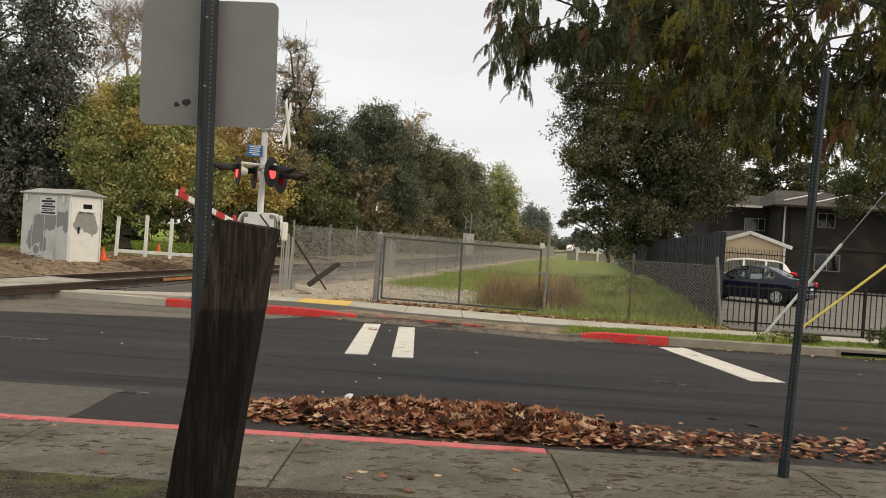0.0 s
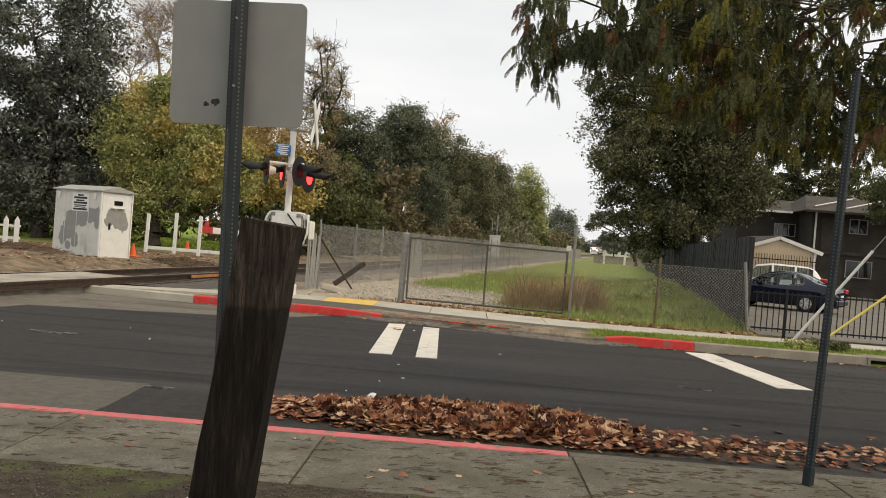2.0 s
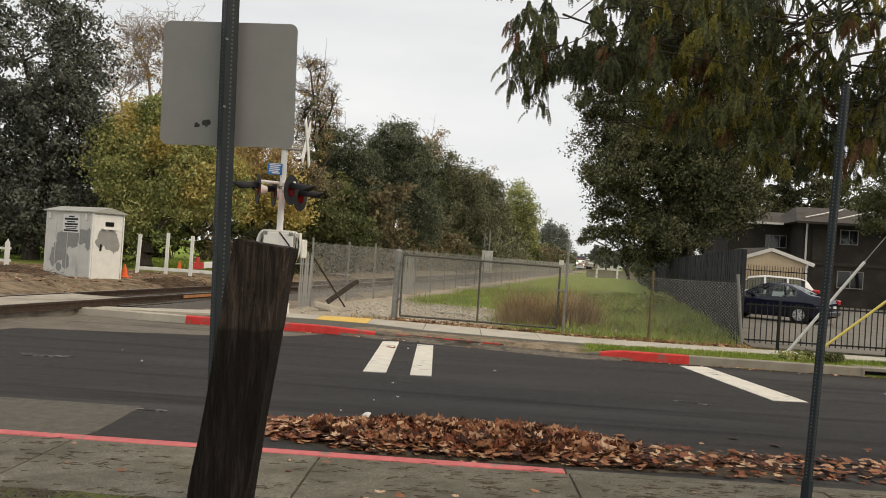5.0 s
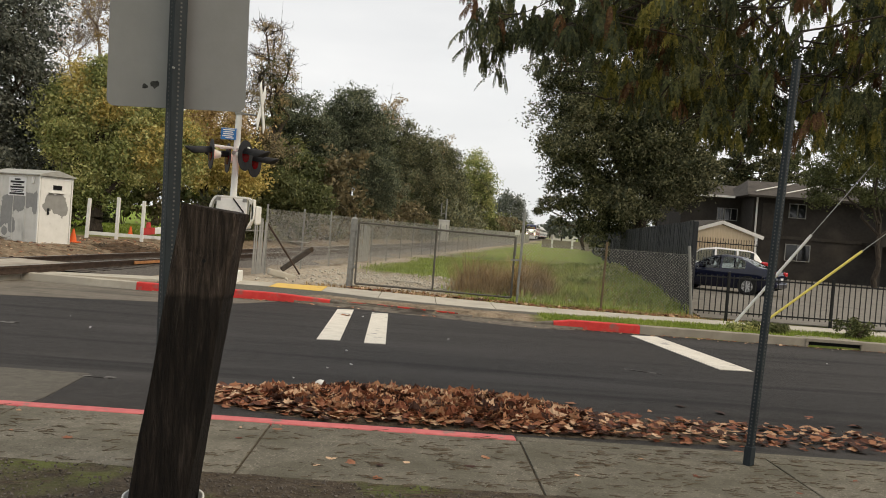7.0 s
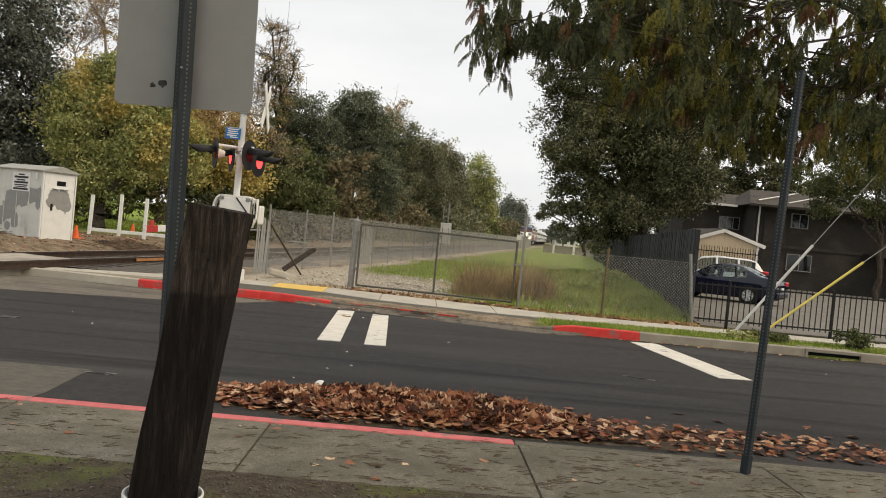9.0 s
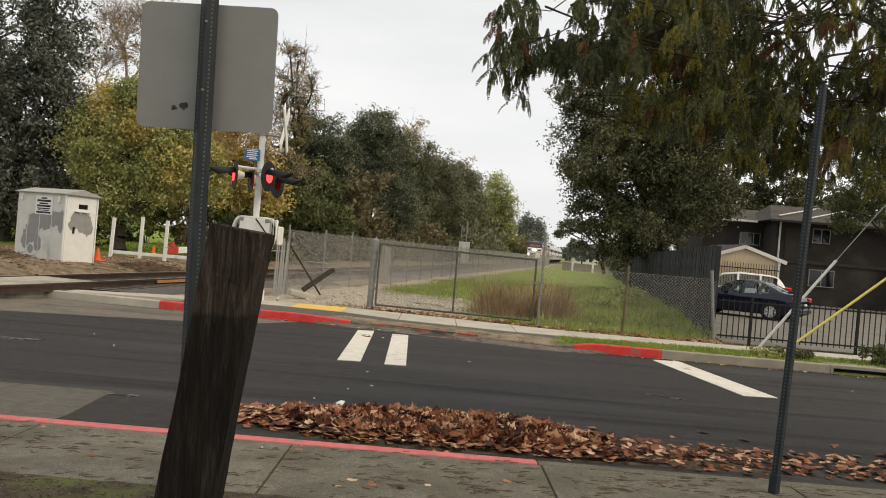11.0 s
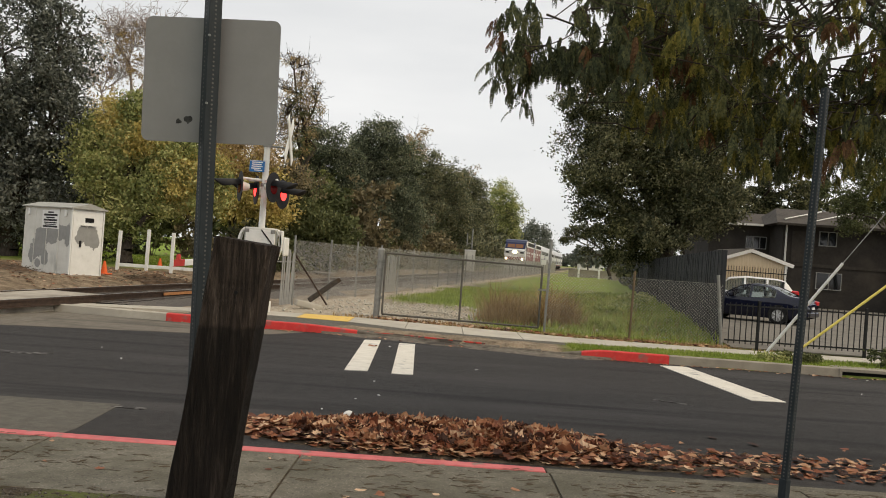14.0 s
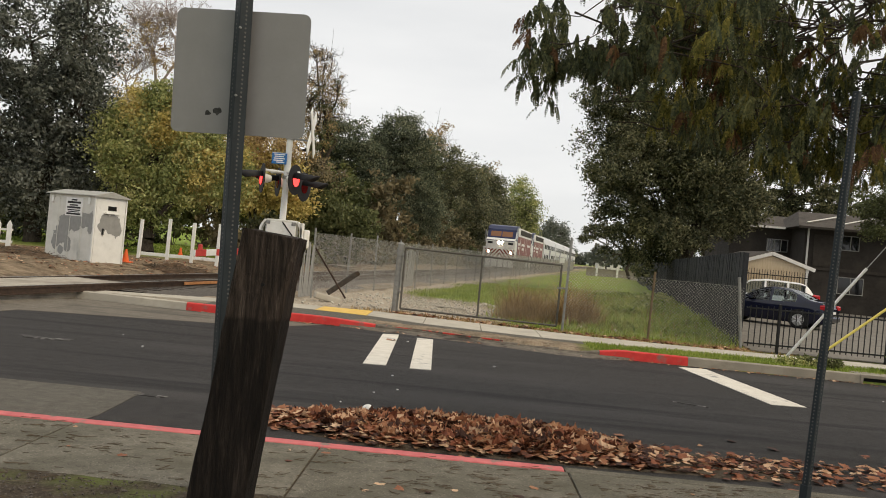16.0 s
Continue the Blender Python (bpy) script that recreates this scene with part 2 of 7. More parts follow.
M["sign_back"] = add_patches(two("sign_back", (0.205, 0.204, 0.202), (0.24, 0.239, 0.236), scale=2.5, rough=0.6, metal=0.1, bump=0.03), (0.165, 0.163, 0.158), 1.2, 0.5, 0.8, (1, 1, 0.4))
M["sticker"] = two("sticker_residue", (0.008, 0.008, 0.008), (0.06, 0.06, 0.055), scale=60, rough=0.8, bump=0.1)
M["old_timber"] = weathered_above(mat("old_timber", [(0.32, (0.003, 0.0022, 0.0018)), (0.46, (0.0075, 0.0055, 0.0042)), (0.58, (0.016, 0.012, 0.0095)), (0.78, (0.05, 0.040, 0.033))], scale=7, rough=0.85, bump=1.0, bscale=24, stretch=(5, 5, 0.45), spec=0.2, distort=0.9), 1.135, 3.0)
M["end_grain"] = two("end_grain", (0.03, 0.02, 0.014), (0.09, 0.065, 0.045), scale=25, rough=0.95, bump=0.6)
M["white_plastic"] = two("white_plastic", (0.62, 0.62, 0.6), (0.75, 0.75, 0.72), scale=8, rough=0.5, bump=0.03)
M["white_paint"] = add_patches(two("white_paint", (0.70, 0.70, 0.67), (0.80, 0.80, 0.77), scale=4, rough=0.6, bump=0.05), (0.5, 0.48, 0.44), 3, 0.62, 0.8)
M["grey_panel"] = add_patches(two("grey_panel", (0.58, 0.57, 0.52), (0.69, 0.68, 0.63), scale=3, rough=0.7, bump=0.05), (0.35, 0.35, 0.32), 2.5, 0.55, 0.8, (1, 1, 0.4))
M["cover_paint"] = two("cover_paint", (0.25, 0.25, 0.24), (0.32, 0.32, 0.305), scale=6, rough=0.75, bump=0.05)
M["black_metal"] = two("black_metal", (0.010, 0.010, 0.011), (0.022, 0.022, 0.023), scale=12, rough=0.5, metal=0.2, bump=0.05)
M["signal_black"] = two("signal_black", (0.012, 0.012, 0.014), (0.026, 0.025, 0.027), scale=12, rough=0.6, bump=0.04)
M["lens_red"] = glass_mat("lens_red", (0.20, 0.010, 0.012))
M["lamp_red"] = glow("lamp_red", (1.0, 0.05, 0.045), 2.6)
M["red_reflective"] = two("red_reflective", (0.42, 0.035, 0.03), (0.55, 0.06, 0.05), scale=10, rough=0.5, bump=0.02)
M["blue_sign"] = two("blue_sign", (0.03, 0.14, 0.38), (0.04, 0.18, 0.46), scale=5, rough=0.5, bump=0)
M["sign_white"] = two("sign_white", (0.72, 0.72, 0.70), (0.8, 0.8, 0.78), scale=5, rough=0.5, bump=0)
M["ink"] = two("ink", (0.02, 0.02, 0.02), (0.04, 0.04, 0.04), scale=5, rough=0.7, bump=0)
M["rail_steel"] = two("rail_steel", (0.05, 0.035, 0.028), (0.11, 0.075, 0.055), scale=8, rough=0.6, metal=0.4, bump=0.15)
M["rail_top"] = two("rail_top", (0.30, 0.29, 0.28), (0.42, 0.41, 0.40), scale=8, rough=0.35, metal=0.8, bump=0.02)
M["rust_orange"] = two("rust_orange", (0.30, 0.13, 0.05), (0.5, 0.24, 0.10), scale=8, rough=0.8, bump=0.1)
M["tie_wood"] = two("tie_wood", (0.04, 0.033, 0.028), (0.10, 0.085, 0.07), scale=8, rough=0.9, bump=0.5, obrandom=0.2)
M["ballast"] = add_speckle(mat("ballast", [(0.3, (0.065, 0.056, 0.048)), (0.7, (0.15, 0.132, 0.113))], scale=14, rough=1, bump=1.0, bscale=22), (0.20, 0.18, 0.16), 16, 0.7)
M["fence_black"] = mat("fence_black", [(0.3, (0.014, 0.015, 0.018)), (0.7, (0.036, 0.038, 0.043))], scale=5, rough=0.75, bump=0.25, stretch=(3, 3, 0.4), obrandom=0.3)
M["stucco"] = add_patches(two("stucco", (0.030, 0.027, 0.024), (0.048, 0.043, 0.038), scale=6, rough=0.95, bump=0.4, bscale=60), (0.08, 0.07, 0.06), 0.5, 0.5, 0.75)
M["stucco_light"] = two("stucco_light", (0.045, 0.04, 0.035), (0.065, 0.058, 0.05), scale=5, rough=0.95, bump=0.3)
M["roof_shingle"] = add_patches(two("roof_shingle", (0.06, 0.052, 0.045), (0.10, 0.088, 0.076), scale=9, rough=0.95, bump=0.5, bscale=30, obrandom=0.15), (0.045, 0.04, 0.036), 1.2, 0.5, 0.75)
M["trim_white"] = two("trim_white", (0.66, 0.65, 0.62), (0.76, 0.75, 0.72), scale=5, rough=0.6, bump=0.05)
M["beige_siding"] = two("beige_siding", (0.54, 0.43, 0.29), (0.66, 0.54, 0.38), scale=4, rough=0.8, bump=0.1, stretch=(3, 1, 0.4))
M["window_dark"] = glass_mat("window_dark", (0.012, 0.014, 0.016))
M["car_navy"] = two("car_navy", (0.006, 0.008, 0.022), (0.009, 0.011, 0.028), scale=3, rough=0.07, spec=0.45, bump=0)
M["car_white"] = two("car_white", (0.62, 0.62, 0.61), (0.72, 0.72, 0.71), scale=3, rough=0.3, spec=0.5, bump=0)
M["tyre"] = two("tyre", (0.012, 0.012, 0.012), (0.022, 0.022, 0.022), scale=20, rough=0.9, bump=0.2)
M["alloy"] = two("alloy", (0.55, 0.55, 0.56), (0.7, 0.7, 0.7), scale=10, rough=0.35, metal=0.2, bump=0)
M["tail_red"] = glass_mat("tail_red", (0.50, 0.02, 0.025))
M["plate_white"] = two("plate_white", (0.6, 0.6, 0.6), (0.7, 0.7, 0.7), bump=0)
M["loco_white"] = add_patches(two("loco_white", (0.58, 0.58, 0.56), (0.70, 0.70, 0.68), scale=1.5, rough=0.5, bump=0), (0.4, 0.38, 0.35), 1.2, 0.55, 0.8)
M["loco_blue"] = two("loco_blue", (0.014, 0.018, 0.055), (0.022, 0.03, 0.08), scale=2, rough=0.4, bump=0)
M["loco_red"] = add_patches(two("loco_red", (0.15, 0.035, 0.026), (0.21, 0.055, 0.038), scale=2, rough=0.5, bump=0), (0.16, 0.06, 0.05), 1.5, 0.5, 0.75)
# amber reflection on the windscreens, put into the glass colour
M["loco_amber_reflection"] = glass_mat("loco_amber_reflection", (0.20, 0.085, 0.03))
M["headlight"] = glow("headlight", (1.0, 0.74, 0.42), 70)
M["coach_silver"] = two("coach_silver", (0.50, 0.50, 0.50), (0.62, 0.62, 0.62), scale=2, rough=0.45, metal=0.3, bump=0, stretch=(1, 1, 6))
M["under_dark"] = two("under_dark", (0.02, 0.018, 0.016), (0.05, 0.045, 0.04), scale=5, rough=0.9, bump=0.2)
M["cone_orange"] = two("cone_orange", (0.75, 0.12, 0.03), (0.8, 0.16, 0.04), bump=0, rough=0.6)
M["guard_white"] = two("guard_white", (0.52, 0.52, 0.50), (0.64, 0.64, 0.61), scale=8, rough=0.5, bump=0.03)
M["guard_yellow"] = two("guard_yellow", (0.62, 0.52, 0.10), (0.72, 0.60, 0.16), scale=8, rough=0.5, bump=0.03)
M["bark"] = mat("bark", [(0.3, (0.025, 0.019, 0.014)), (0.7, (0.085, 0.068, 0.052))], scale=7, rough=0.95, bump=0.9, bscale=18, stretch=(3, 3, 0.6))
M["pale_bark"] = mat("pale_bark", [(0.3, (0.24, 0.19, 0.165)), (0.7, (0.40, 0.33, 0.29))], scale=7, rough=0.95, bump=0.6, bscale=18, stretch=(3, 3, 0.6))


def leaf_mat(name, a, b, c, island=0.5, scale=0.5, translucent=0.28):
    return mat(name, [(0.22, a), (0.5, b), (0.8, c)], scale=scale, rough=0.6, bump=0, island=island, translucent=translucent, spec=0.25, detail=3)


M["leaf_dark"] = leaf_mat("leaf_dark", (0.028, 0.034, 0.015), (0.075, 0.083, 0.036), (0.20, 0.19, 0.09), island=0.7)
M["leaf_oak"] = leaf_mat("leaf_oak", (0.045, 0.052, 0.042), (0.115, 0.125, 0.1), (0.24, 0.25, 0.21), island=0.7)
M["leaf_mid"] = leaf_mat("leaf_mid", (0.05, 0.06, 0.023), (0.11, 0.125, 0.047), (0.21, 0.215, 0.09))
M["leaf_yellow"] = leaf_mat("leaf_yellow", (0.3, 0.26, 0.08), (0.58, 0.48, 0.16), (0.8, 0.64, 0.28), island=0.5, translucent=0.34)
M["leaf_lime"] = leaf_mat("leaf_lime", (0.145, 0.175, 0.06), (0.34, 0.37, 0.14), (0.64, 0.6, 0.27), island=0.5, translucent=0.34)
M["leaf_brown"] = leaf_mat("leaf_brown", (0.2, 0.145, 0.07), (0.38, 0.27, 0.13), (0.56, 0.41, 0.2), translucent=0.34)
M["leaf_scrub"] = leaf_mat("leaf_scrub", (0.08, 0.068, 0.036), (0.17, 0.14, 0.075), (0.29, 0.235, 0.13), island=0.6)
# leaf_haze and leaf_far: distance haze mixed into the leaf colour, paler and greyer
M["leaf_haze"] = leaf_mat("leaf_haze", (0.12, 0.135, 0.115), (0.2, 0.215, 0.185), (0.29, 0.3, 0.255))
M["leaf_far"] = leaf_mat("leaf_far", (0.07, 0.078, 0.048), (0.17, 0.175, 0.1), (0.31, 0.3, 0.175), island=0.6)
M["leaf_grey"] = leaf_mat("leaf_grey", (0.044, 0.058, 0.038), (0.138, 0.158, 0.1), (0.3, 0.315, 0.2), island=0.6)
M["leaf_big"] = leaf_mat("leaf_big", (0.04, 0.048, 0.024), (0.105, 0.11, 0.055), (0.24, 0.23, 0.125), island=0.8)
M["frond"] = leaf_mat("frond", (0.028, 0.037, 0.019), (0.075, 0.088, 0.04), (0.19, 0.19, 0.075), island=0.4, scale=1.4, translucent=0.4)
M["frond_bright"] = leaf_mat("frond_bright", (0.06, 0.066, 0.015), (0.15, 0.145, 0.032), (0.32, 0.27, 0.06), island=0.4, scale=1.4, translucent=0.45)
M["frond_rust"] = leaf_mat("frond_rust", (0.065, 0.032, 0.015), (0.125, 0.065, 0.028), (0.21, 0.125, 0.05), island=0.4)
M["litter"] = mat("litter", [(0.15, (0.05, 0.022, 0.014)), (0.38, (0.21, 0.072, 0.038)), (0.62, (0.33, 0.145, 0.075)), (0.82, (0.45, 0.26, 0.145)), (1.0, (0.62, 0.43, 0.28))], scale=2, rough=0.65, bump=0.3, bscale=60, island=1.1, translucent=0.15, spec=0.25)
M["grass"] = leaf_mat("grass_blade", (0.13, 0.18, 0.03), (0.25, 0.33, 0.055), (0.42, 0.44, 0.13), island=0.5, translucent=0.4)
M["weed"] = leaf_mat("weed", (0.11, 0.15, 0.035), (0.23, 0.29, 0.06), (0.4, 0.42, 0.13), island=0.6, translucent=0.4)
M["dry_grass"] = leaf_mat("dry_grass", (0.19, 0.12, 0.05), (0.33, 0.22, 0.10), (0.50, 0.37, 0.19), island=0.6)
M["twig"] = two("twig", (0.06, 0.045, 0.03), (0.14, 0.11, 0.075), scale=20, bump=0.2)


# ---- mesh helpers ----
def part(name, bm, material, parent=None, label="", smooth=False):
    me = bpy.data.meshes.new(name)
    bm.to_mesh(me)
    bm.free()
    me.materials.append(material)
    if smooth:
        for p in me.polygons:
            p.use_smooth = True
    ob = new(name, me)
    if parent is not None:
        ob.parent = parent
    if label:
        tagged(ob, label)
    return ob


def raw(name, verts, faces, material, parent=None, label=""):
    me = bpy.data.meshes.new(name)
    me.from_pydata(verts, [], faces)
    me.materials.append(material)
    ob = new(name, me)
    if parent is not None:
        ob.parent = parent
    if label:
        tagged(ob, label)
    return ob


def quads(name, v, material, parent=None, label=""):
    """Many loose four-cornered leaves from an array (n, 4, 3)."""
    n = len(v)
    me = bpy.data.meshes.new(name)
    me.vertices.add(n * 4)
    me.vertices.foreach_set("co", np.ascontiguousarray(v, dtype=np.float32).ravel())
    me.loops.add(n * 4)
    me.loops.foreach_set("vertex_index", np.arange(n * 4, dtype=np.int32))
    me.polygons.add(n)
    me.polygons.foreach_set("loop_start", np.arange(0, n * 4, 4, dtype=np.int32))
    me.update(calc_edges=True)
    me.materials.append(material)
    ob = new(name, me)
    if parent is not None:
        ob.parent = parent
    if label:
        tagged(ob, label)
    return ob


def thing(name, m, label, category, group="", kind=""):
    ob = new(name)
    ob.matrix_world = m
    ob.empty_display_size = 0.1
    return tagged(ob, label, category, group, kind)


def box(bm, x0, x1, y0, y1, z0, z1, bevel=0.0, m=None):
    vs = [bm.verts.new((x, y, z)) for x in (x0, x1) for y in (y0, y1) for z in (z0, z1)]
    fs = [bm.faces.new([vs[i] for i in q]) for q in ((0, 1, 3, 2), (4, 6, 7, 5), (0, 4, 5, 1), (2, 3, 7, 6), (0, 2, 6, 4), (1, 5, 7, 3))]
    if bevel:
        es = list({e for f in fs for e in f.edges})
        r = bmesh.ops.bevel(bm, geom=es, offset=bevel, segments=2, affect="EDGES", profile=0.5)
        vs = list({v for f in r["faces"] for v in f.verts} | {v for v in vs if v.is_valid})
    if m is not None:
        bmesh.ops.transform(bm, matrix=m, verts=vs)
    return bm


def boxed(*a, **k):
    return box(bmesh.new(), *a, **k)


def tube(bm, a, b, r0, r1=None, sides=10, caps=True):
    a, b = Vector(a), Vector(b)
    r1 = r0 if r1 is None else r1
    d = (b - a).normalized()
    u = d.cross(Vector((0, 0, 1)) if abs(d.z) < 0.95 else Vector((1, 0, 0))).normalized()
    w = d.cross(u)
    lo, hi = [], []
    for i in range(sides):
        t = 2 * math.pi * i / sides
        o = u * math.cos(t) + w * math.sin(t)
        lo.append(bm.verts.new(a + o * r0))
        hi.append(bm.verts.new(b + o * r1))
    for i in range(sides):
        j = (i + 1) % sides
        bm.faces.new((lo[i], lo[j], hi[j], hi[i]))
    if caps:
        bm.faces.new(lo[::-1])
        bm.faces.new(hi)
    return bm


def tubed(*a, **k):
    return tube(bmesh.new(), *a, **k)


def prism(bm, pts, z0, z1):
    """Extrudes a plan outline (counterclockwise) from z0 to z1; z1 may be a list."""
    zs = z1 if isinstance(z1, (list, tuple)) else [z1] * len(pts)
    lo = [bm.verts.new((x, y, z0)) for x, y in pts]
    hi = [bm.verts.new((x, y, z)) for (x, y), z in zip(pts, zs)]
    n = len(pts)
    bm.faces.new(lo[::-1])
    bm.faces.new(hi)
    for i in range(n):
        j = (i + 1) % n
        bm.faces.new((lo[i], lo[j], hi[j], hi[i]))
    return bm


def side_prism(bm, pts, y0, y1, inset=0.0):
    """Extrudes a side outline (x, z) along y; upper points may lean in."""
    a = [bm.verts.new((x, y0, z)) for x, z in pts]
    b = [bm.verts.new((x, y1, z)) for x, z in pts]
    n = len(pts)
    bm.faces.new(a)
    bm.faces.new(b[::-1])
    for i in range(n):
        j = (i + 1) % n
        bm.faces.new((a[j], a[i], b[i], b[j]))
    return bm


def interp(x, pts):
    return float(np.interp(x, [p[0] for p in pts], [p[1] for p in pts]))


def aim(direction, at=(0, 0, 0), up=(0, 0, 1)):
    """A pose whose x axis points along direction, with z as near up as it can be."""
    x = Vector(direction).normalized()
    y = Vector(up).cross(x).normalized()
    z = x.cross(y)
    m = Matrix((x, y, z)).transposed().to_4x4()
    m.translation = at
    return m


# ---- large structure: ground, road, kerbs, walks ----
SLOPE = 0.178
TRACK_X = -11.58
TURN = math.degrees(math.atan(SLOPE))
TD = Vector((SLOPE, 1, 0)).normalized()


def track_x(y):
    return TRACK_X + SLOPE * y


KERB = [(-70, 17.6), (-8, 17.15), (-5, 16.75), (-2.6, 16.62), (-0.8, 16.5), (0.5, 16.1), (1.5, 15.8), (2.5, 15.52), (4.3, 15.45), (8, 15.4), (70, 15.4)]
WALK_NEAR = [(-7.6, 17.35), (-5.2, 17.9), (-3.7, 18.35), (-1.9, 18.05), (-0.6, 17.3), (1.4, 16.85), (2.5, 16.75), (5.8, 17.1), (8.4, 17.2), (70, 17.2)]
WALK_FAR = [(-7.6, 17.9), (-5.2, 18.9), (-3.9, 19.35), (-1.9, 19.4), (-0.5, 19.0), (1.55, 18.5), (2.7, 18.1), (5.1, 18.0), (8.4, 18.15), (70, 18.2)]


def ground_height(x, y):
    n1 = noise.noise((x * 0.35, y * 0.35, 0.0))
    n2 = noise.noise((x * 1.7, y * 1.7, 5.0))
    if y < 4.95:
        return 0.0 + 0.03 * n2 * max(0.0, min(1.0, (4.9 - y) / 0.3)) - (0.006 if y > 4.8 else 0.0)
    if y < 6.2:
        return -0.03
    if y < 6.37:
        return -0.12
    k = interp(x, KERB)
    if y < k + 0.1:
        return -0.24
    if y < interp(x, WALK_FAR) and x > -7.6:
        return -0.035 if y > interp(x, WALK_NEAR) - 0.05 else -0.012 + 0.012 * n2
    off = x - track_x(y)
    z = -0.02 + 0.05 * n1 + 0.02 * n2
    if y > 24:
        z += 0.10 * n1
    if abs(off) < 2.9:
        z = min(z, 0.0) * max(0.0, abs(off) / 2.9) - 0.03
    elif off < -2.9:
        f = min(1.0, (-2.9 - off) / 1.2)
        z = 0.16 * f + 0.07 * n1 + 0.03 * n2
        d = math.hypot((x + 13.5) / 3.2, (y - 24.3) / 1.4)
        z += 0.14 * max(0.0, 1 - d)
    elif off > 8.5:
        z += 0.12 * max(0.0, min(1.0, (off - 8.5) / 4)) * max(0.0, min(1.0, (y - 21) / 10)) * (1 if x < 6.4 + SLOPE * (y - 19.6) else 0)
        if x > 6.6 + SLOPE * (y - 19.6):
            z = -0.10
    return z


def cover(x, y):
    """How much grass, gravel and moss the ground carries at a place."""
    n = noise.noise((x * 0.5, y * 0.5, 3.0))
    n2 = noise.noise((x * 2.0, y * 2.0, 9.0))
    if y < 5.1:
        return max(0.0, min(1.0, 0.25 + 0.9 * noise.noise((x * 1.1, y * 1.6, 1.0)) + 0.3 * (-x - 2.2))), 0.0
    if 6.3 < y < interp(x, WALK_FAR) + 0.05 and x < 2.45:
        return 0.0, 0.25
    off = x - track_x(y)
    if off > 3.5:
        g = 0.75 + 0.5 * n + 0.25 * n2
        # bare gravel by the gate and along the line-side fence
        bare = max(0.0, 1 - math.hypot((x + 1.0) / 3.6, (y - 22.5) / 6.0)) * 1.9 + max(0.0, 1 - (off - 3.5) / 2.0) * 1.3
        return max(0.0, min(1.0, g - bare)), max(0.0, min(1.0, bare))
    if off < -6:
        return max(0.0, min(1.0, (y - 33) / 5)), 0.0
    if off < -2.7:
        return 0.0, 0.08
    return 0.0, 0.35


def ground_sheet():
    def steps(a, b, near0, near1, fine):
        xs = list(np.arange(near0, near1 + 1e-6, fine))
        s, x = fine, near0
        left = []
        while x > a:
            s *= 1.25
            x -= s
            left.append(x)
        s, x = fine, near1
        right = []
        while x < b:
            s *= 1.2
            x += s
            right.append(x)
        return left[::-1] + xs + right
    xs = steps(-1500, 1500, -18, 16, 0.25)
    ys = steps(-1500, 2500, 3.0, 48, 0.22)
    verts, cov = [], []
    for y in ys:
        for x in xs:
            verts.append((x, y, ground_height(x, y)))
            cov.append(cover(x, y))
    nx = len(xs)
    faces = [(j * nx + i, j * nx + i + 1, (j + 1) * nx + i + 1, (j + 1) * nx + i) for j in range(len(ys) - 1) for i in range(nx - 1)]
    m = bpy.data.materials.new("ground_soil")
    m.use_nodes = True
    n, l = m.node_tree.nodes, m.node_tree.links
    b = n["Principled BSDF"]
    b.inputs["Roughness"].default_value = 1.0
    b.inputs["Specular IOR Level"].default_value = 0.1
    co = n.new("ShaderNodeTexCoord")

    def ramp(scale, stops, detail=6):
        t = n.new("ShaderNodeTexNoise")
        t.inputs["Scale"].default_value = scale
        t.inputs["Detail"].default_value = detail
        t.inputs["Roughness"].default_value = 0.7
        l.new(co.outputs["Object"], t.inputs["Vector"])
        r = n.new("ShaderNodeValToRGB")
        e = r.color_ramp.elements
        e[0].position, e[0].color = stops[0][0], (*stops[0][1], 1)
        e[1].position, e[1].color = stops[-1][0], (*stops[-1][1], 1)
        for p, c in stops[1:-1]:
            e.new(p).color = (*c, 1)
        l.new(t.outputs["Fac"], r.inputs[0])
        return r.outputs[0], t.outputs["Fac"]
    dirt, _ = ramp(2.2, [(0.3, (0.055, 0.038, 0.025)), (0.45, (0.14, 0.10, 0.066)), (0.58, (0.25, 0.185, 0.125)), (0.75, (0.36, 0.28, 0.20))])
    gravel, _ = ramp(14, [(0.3, (0.19, 0.16, 0.125)), (0.5, (0.40, 0.345, 0.275)), (0.7, (0.62, 0.55, 0.45))])
    grass, _ = ramp(1.1, [(0.28, (0.09, 0.112, 0.03)), (0.40, (0.155, 0.20, 0.04)), (0.52, (0.20, 0.285, 0.045)), (0.66, (0.25, 0.29, 0.07)), (0.78, (0.36, 0.32, 0.13))], 11)
    _, fine = ramp(28, [(0, (0, 0, 0)), (1, (1, 1, 1))])
    at = n.new("ShaderNodeAttribute")
    at.attribute_name = "cover"
    sp = n.new("ShaderNodeSeparateColor")
    l.new(at.outputs["Color"], sp.inputs[0])

    def mixed(f, a, c):
        ad = n.new("ShaderNodeMath")
        ad.operation = "MULTIPLY_ADD"
        l.new(fine, ad.inputs[0])
        ad.inputs[1].default_value = 0.9
        ad.inputs[2].default_value = -0.45
        su = n.new("ShaderNodeMath")
        su.use_clamp = True
        l.new(f, su.inputs[0])
        l.new(ad.outputs[0], su.inputs[1])
        x = n.new("ShaderNodeMixRGB")
        l.new(su.outputs[0], x.inputs[0])
        l.new(a, x.inputs[1])
        l.new(c, x.inputs[2])
        return x.outputs[0]
    c1 = mixed(sp.outputs[1], dirt, gravel)
    c2 = mixed(sp.outputs[0], c1, grass)
    l.new(c2, b.inputs["Base Color"])
    bp = n.new("ShaderNodeBump")
    bp.inputs["Strength"].default_value = 0.9
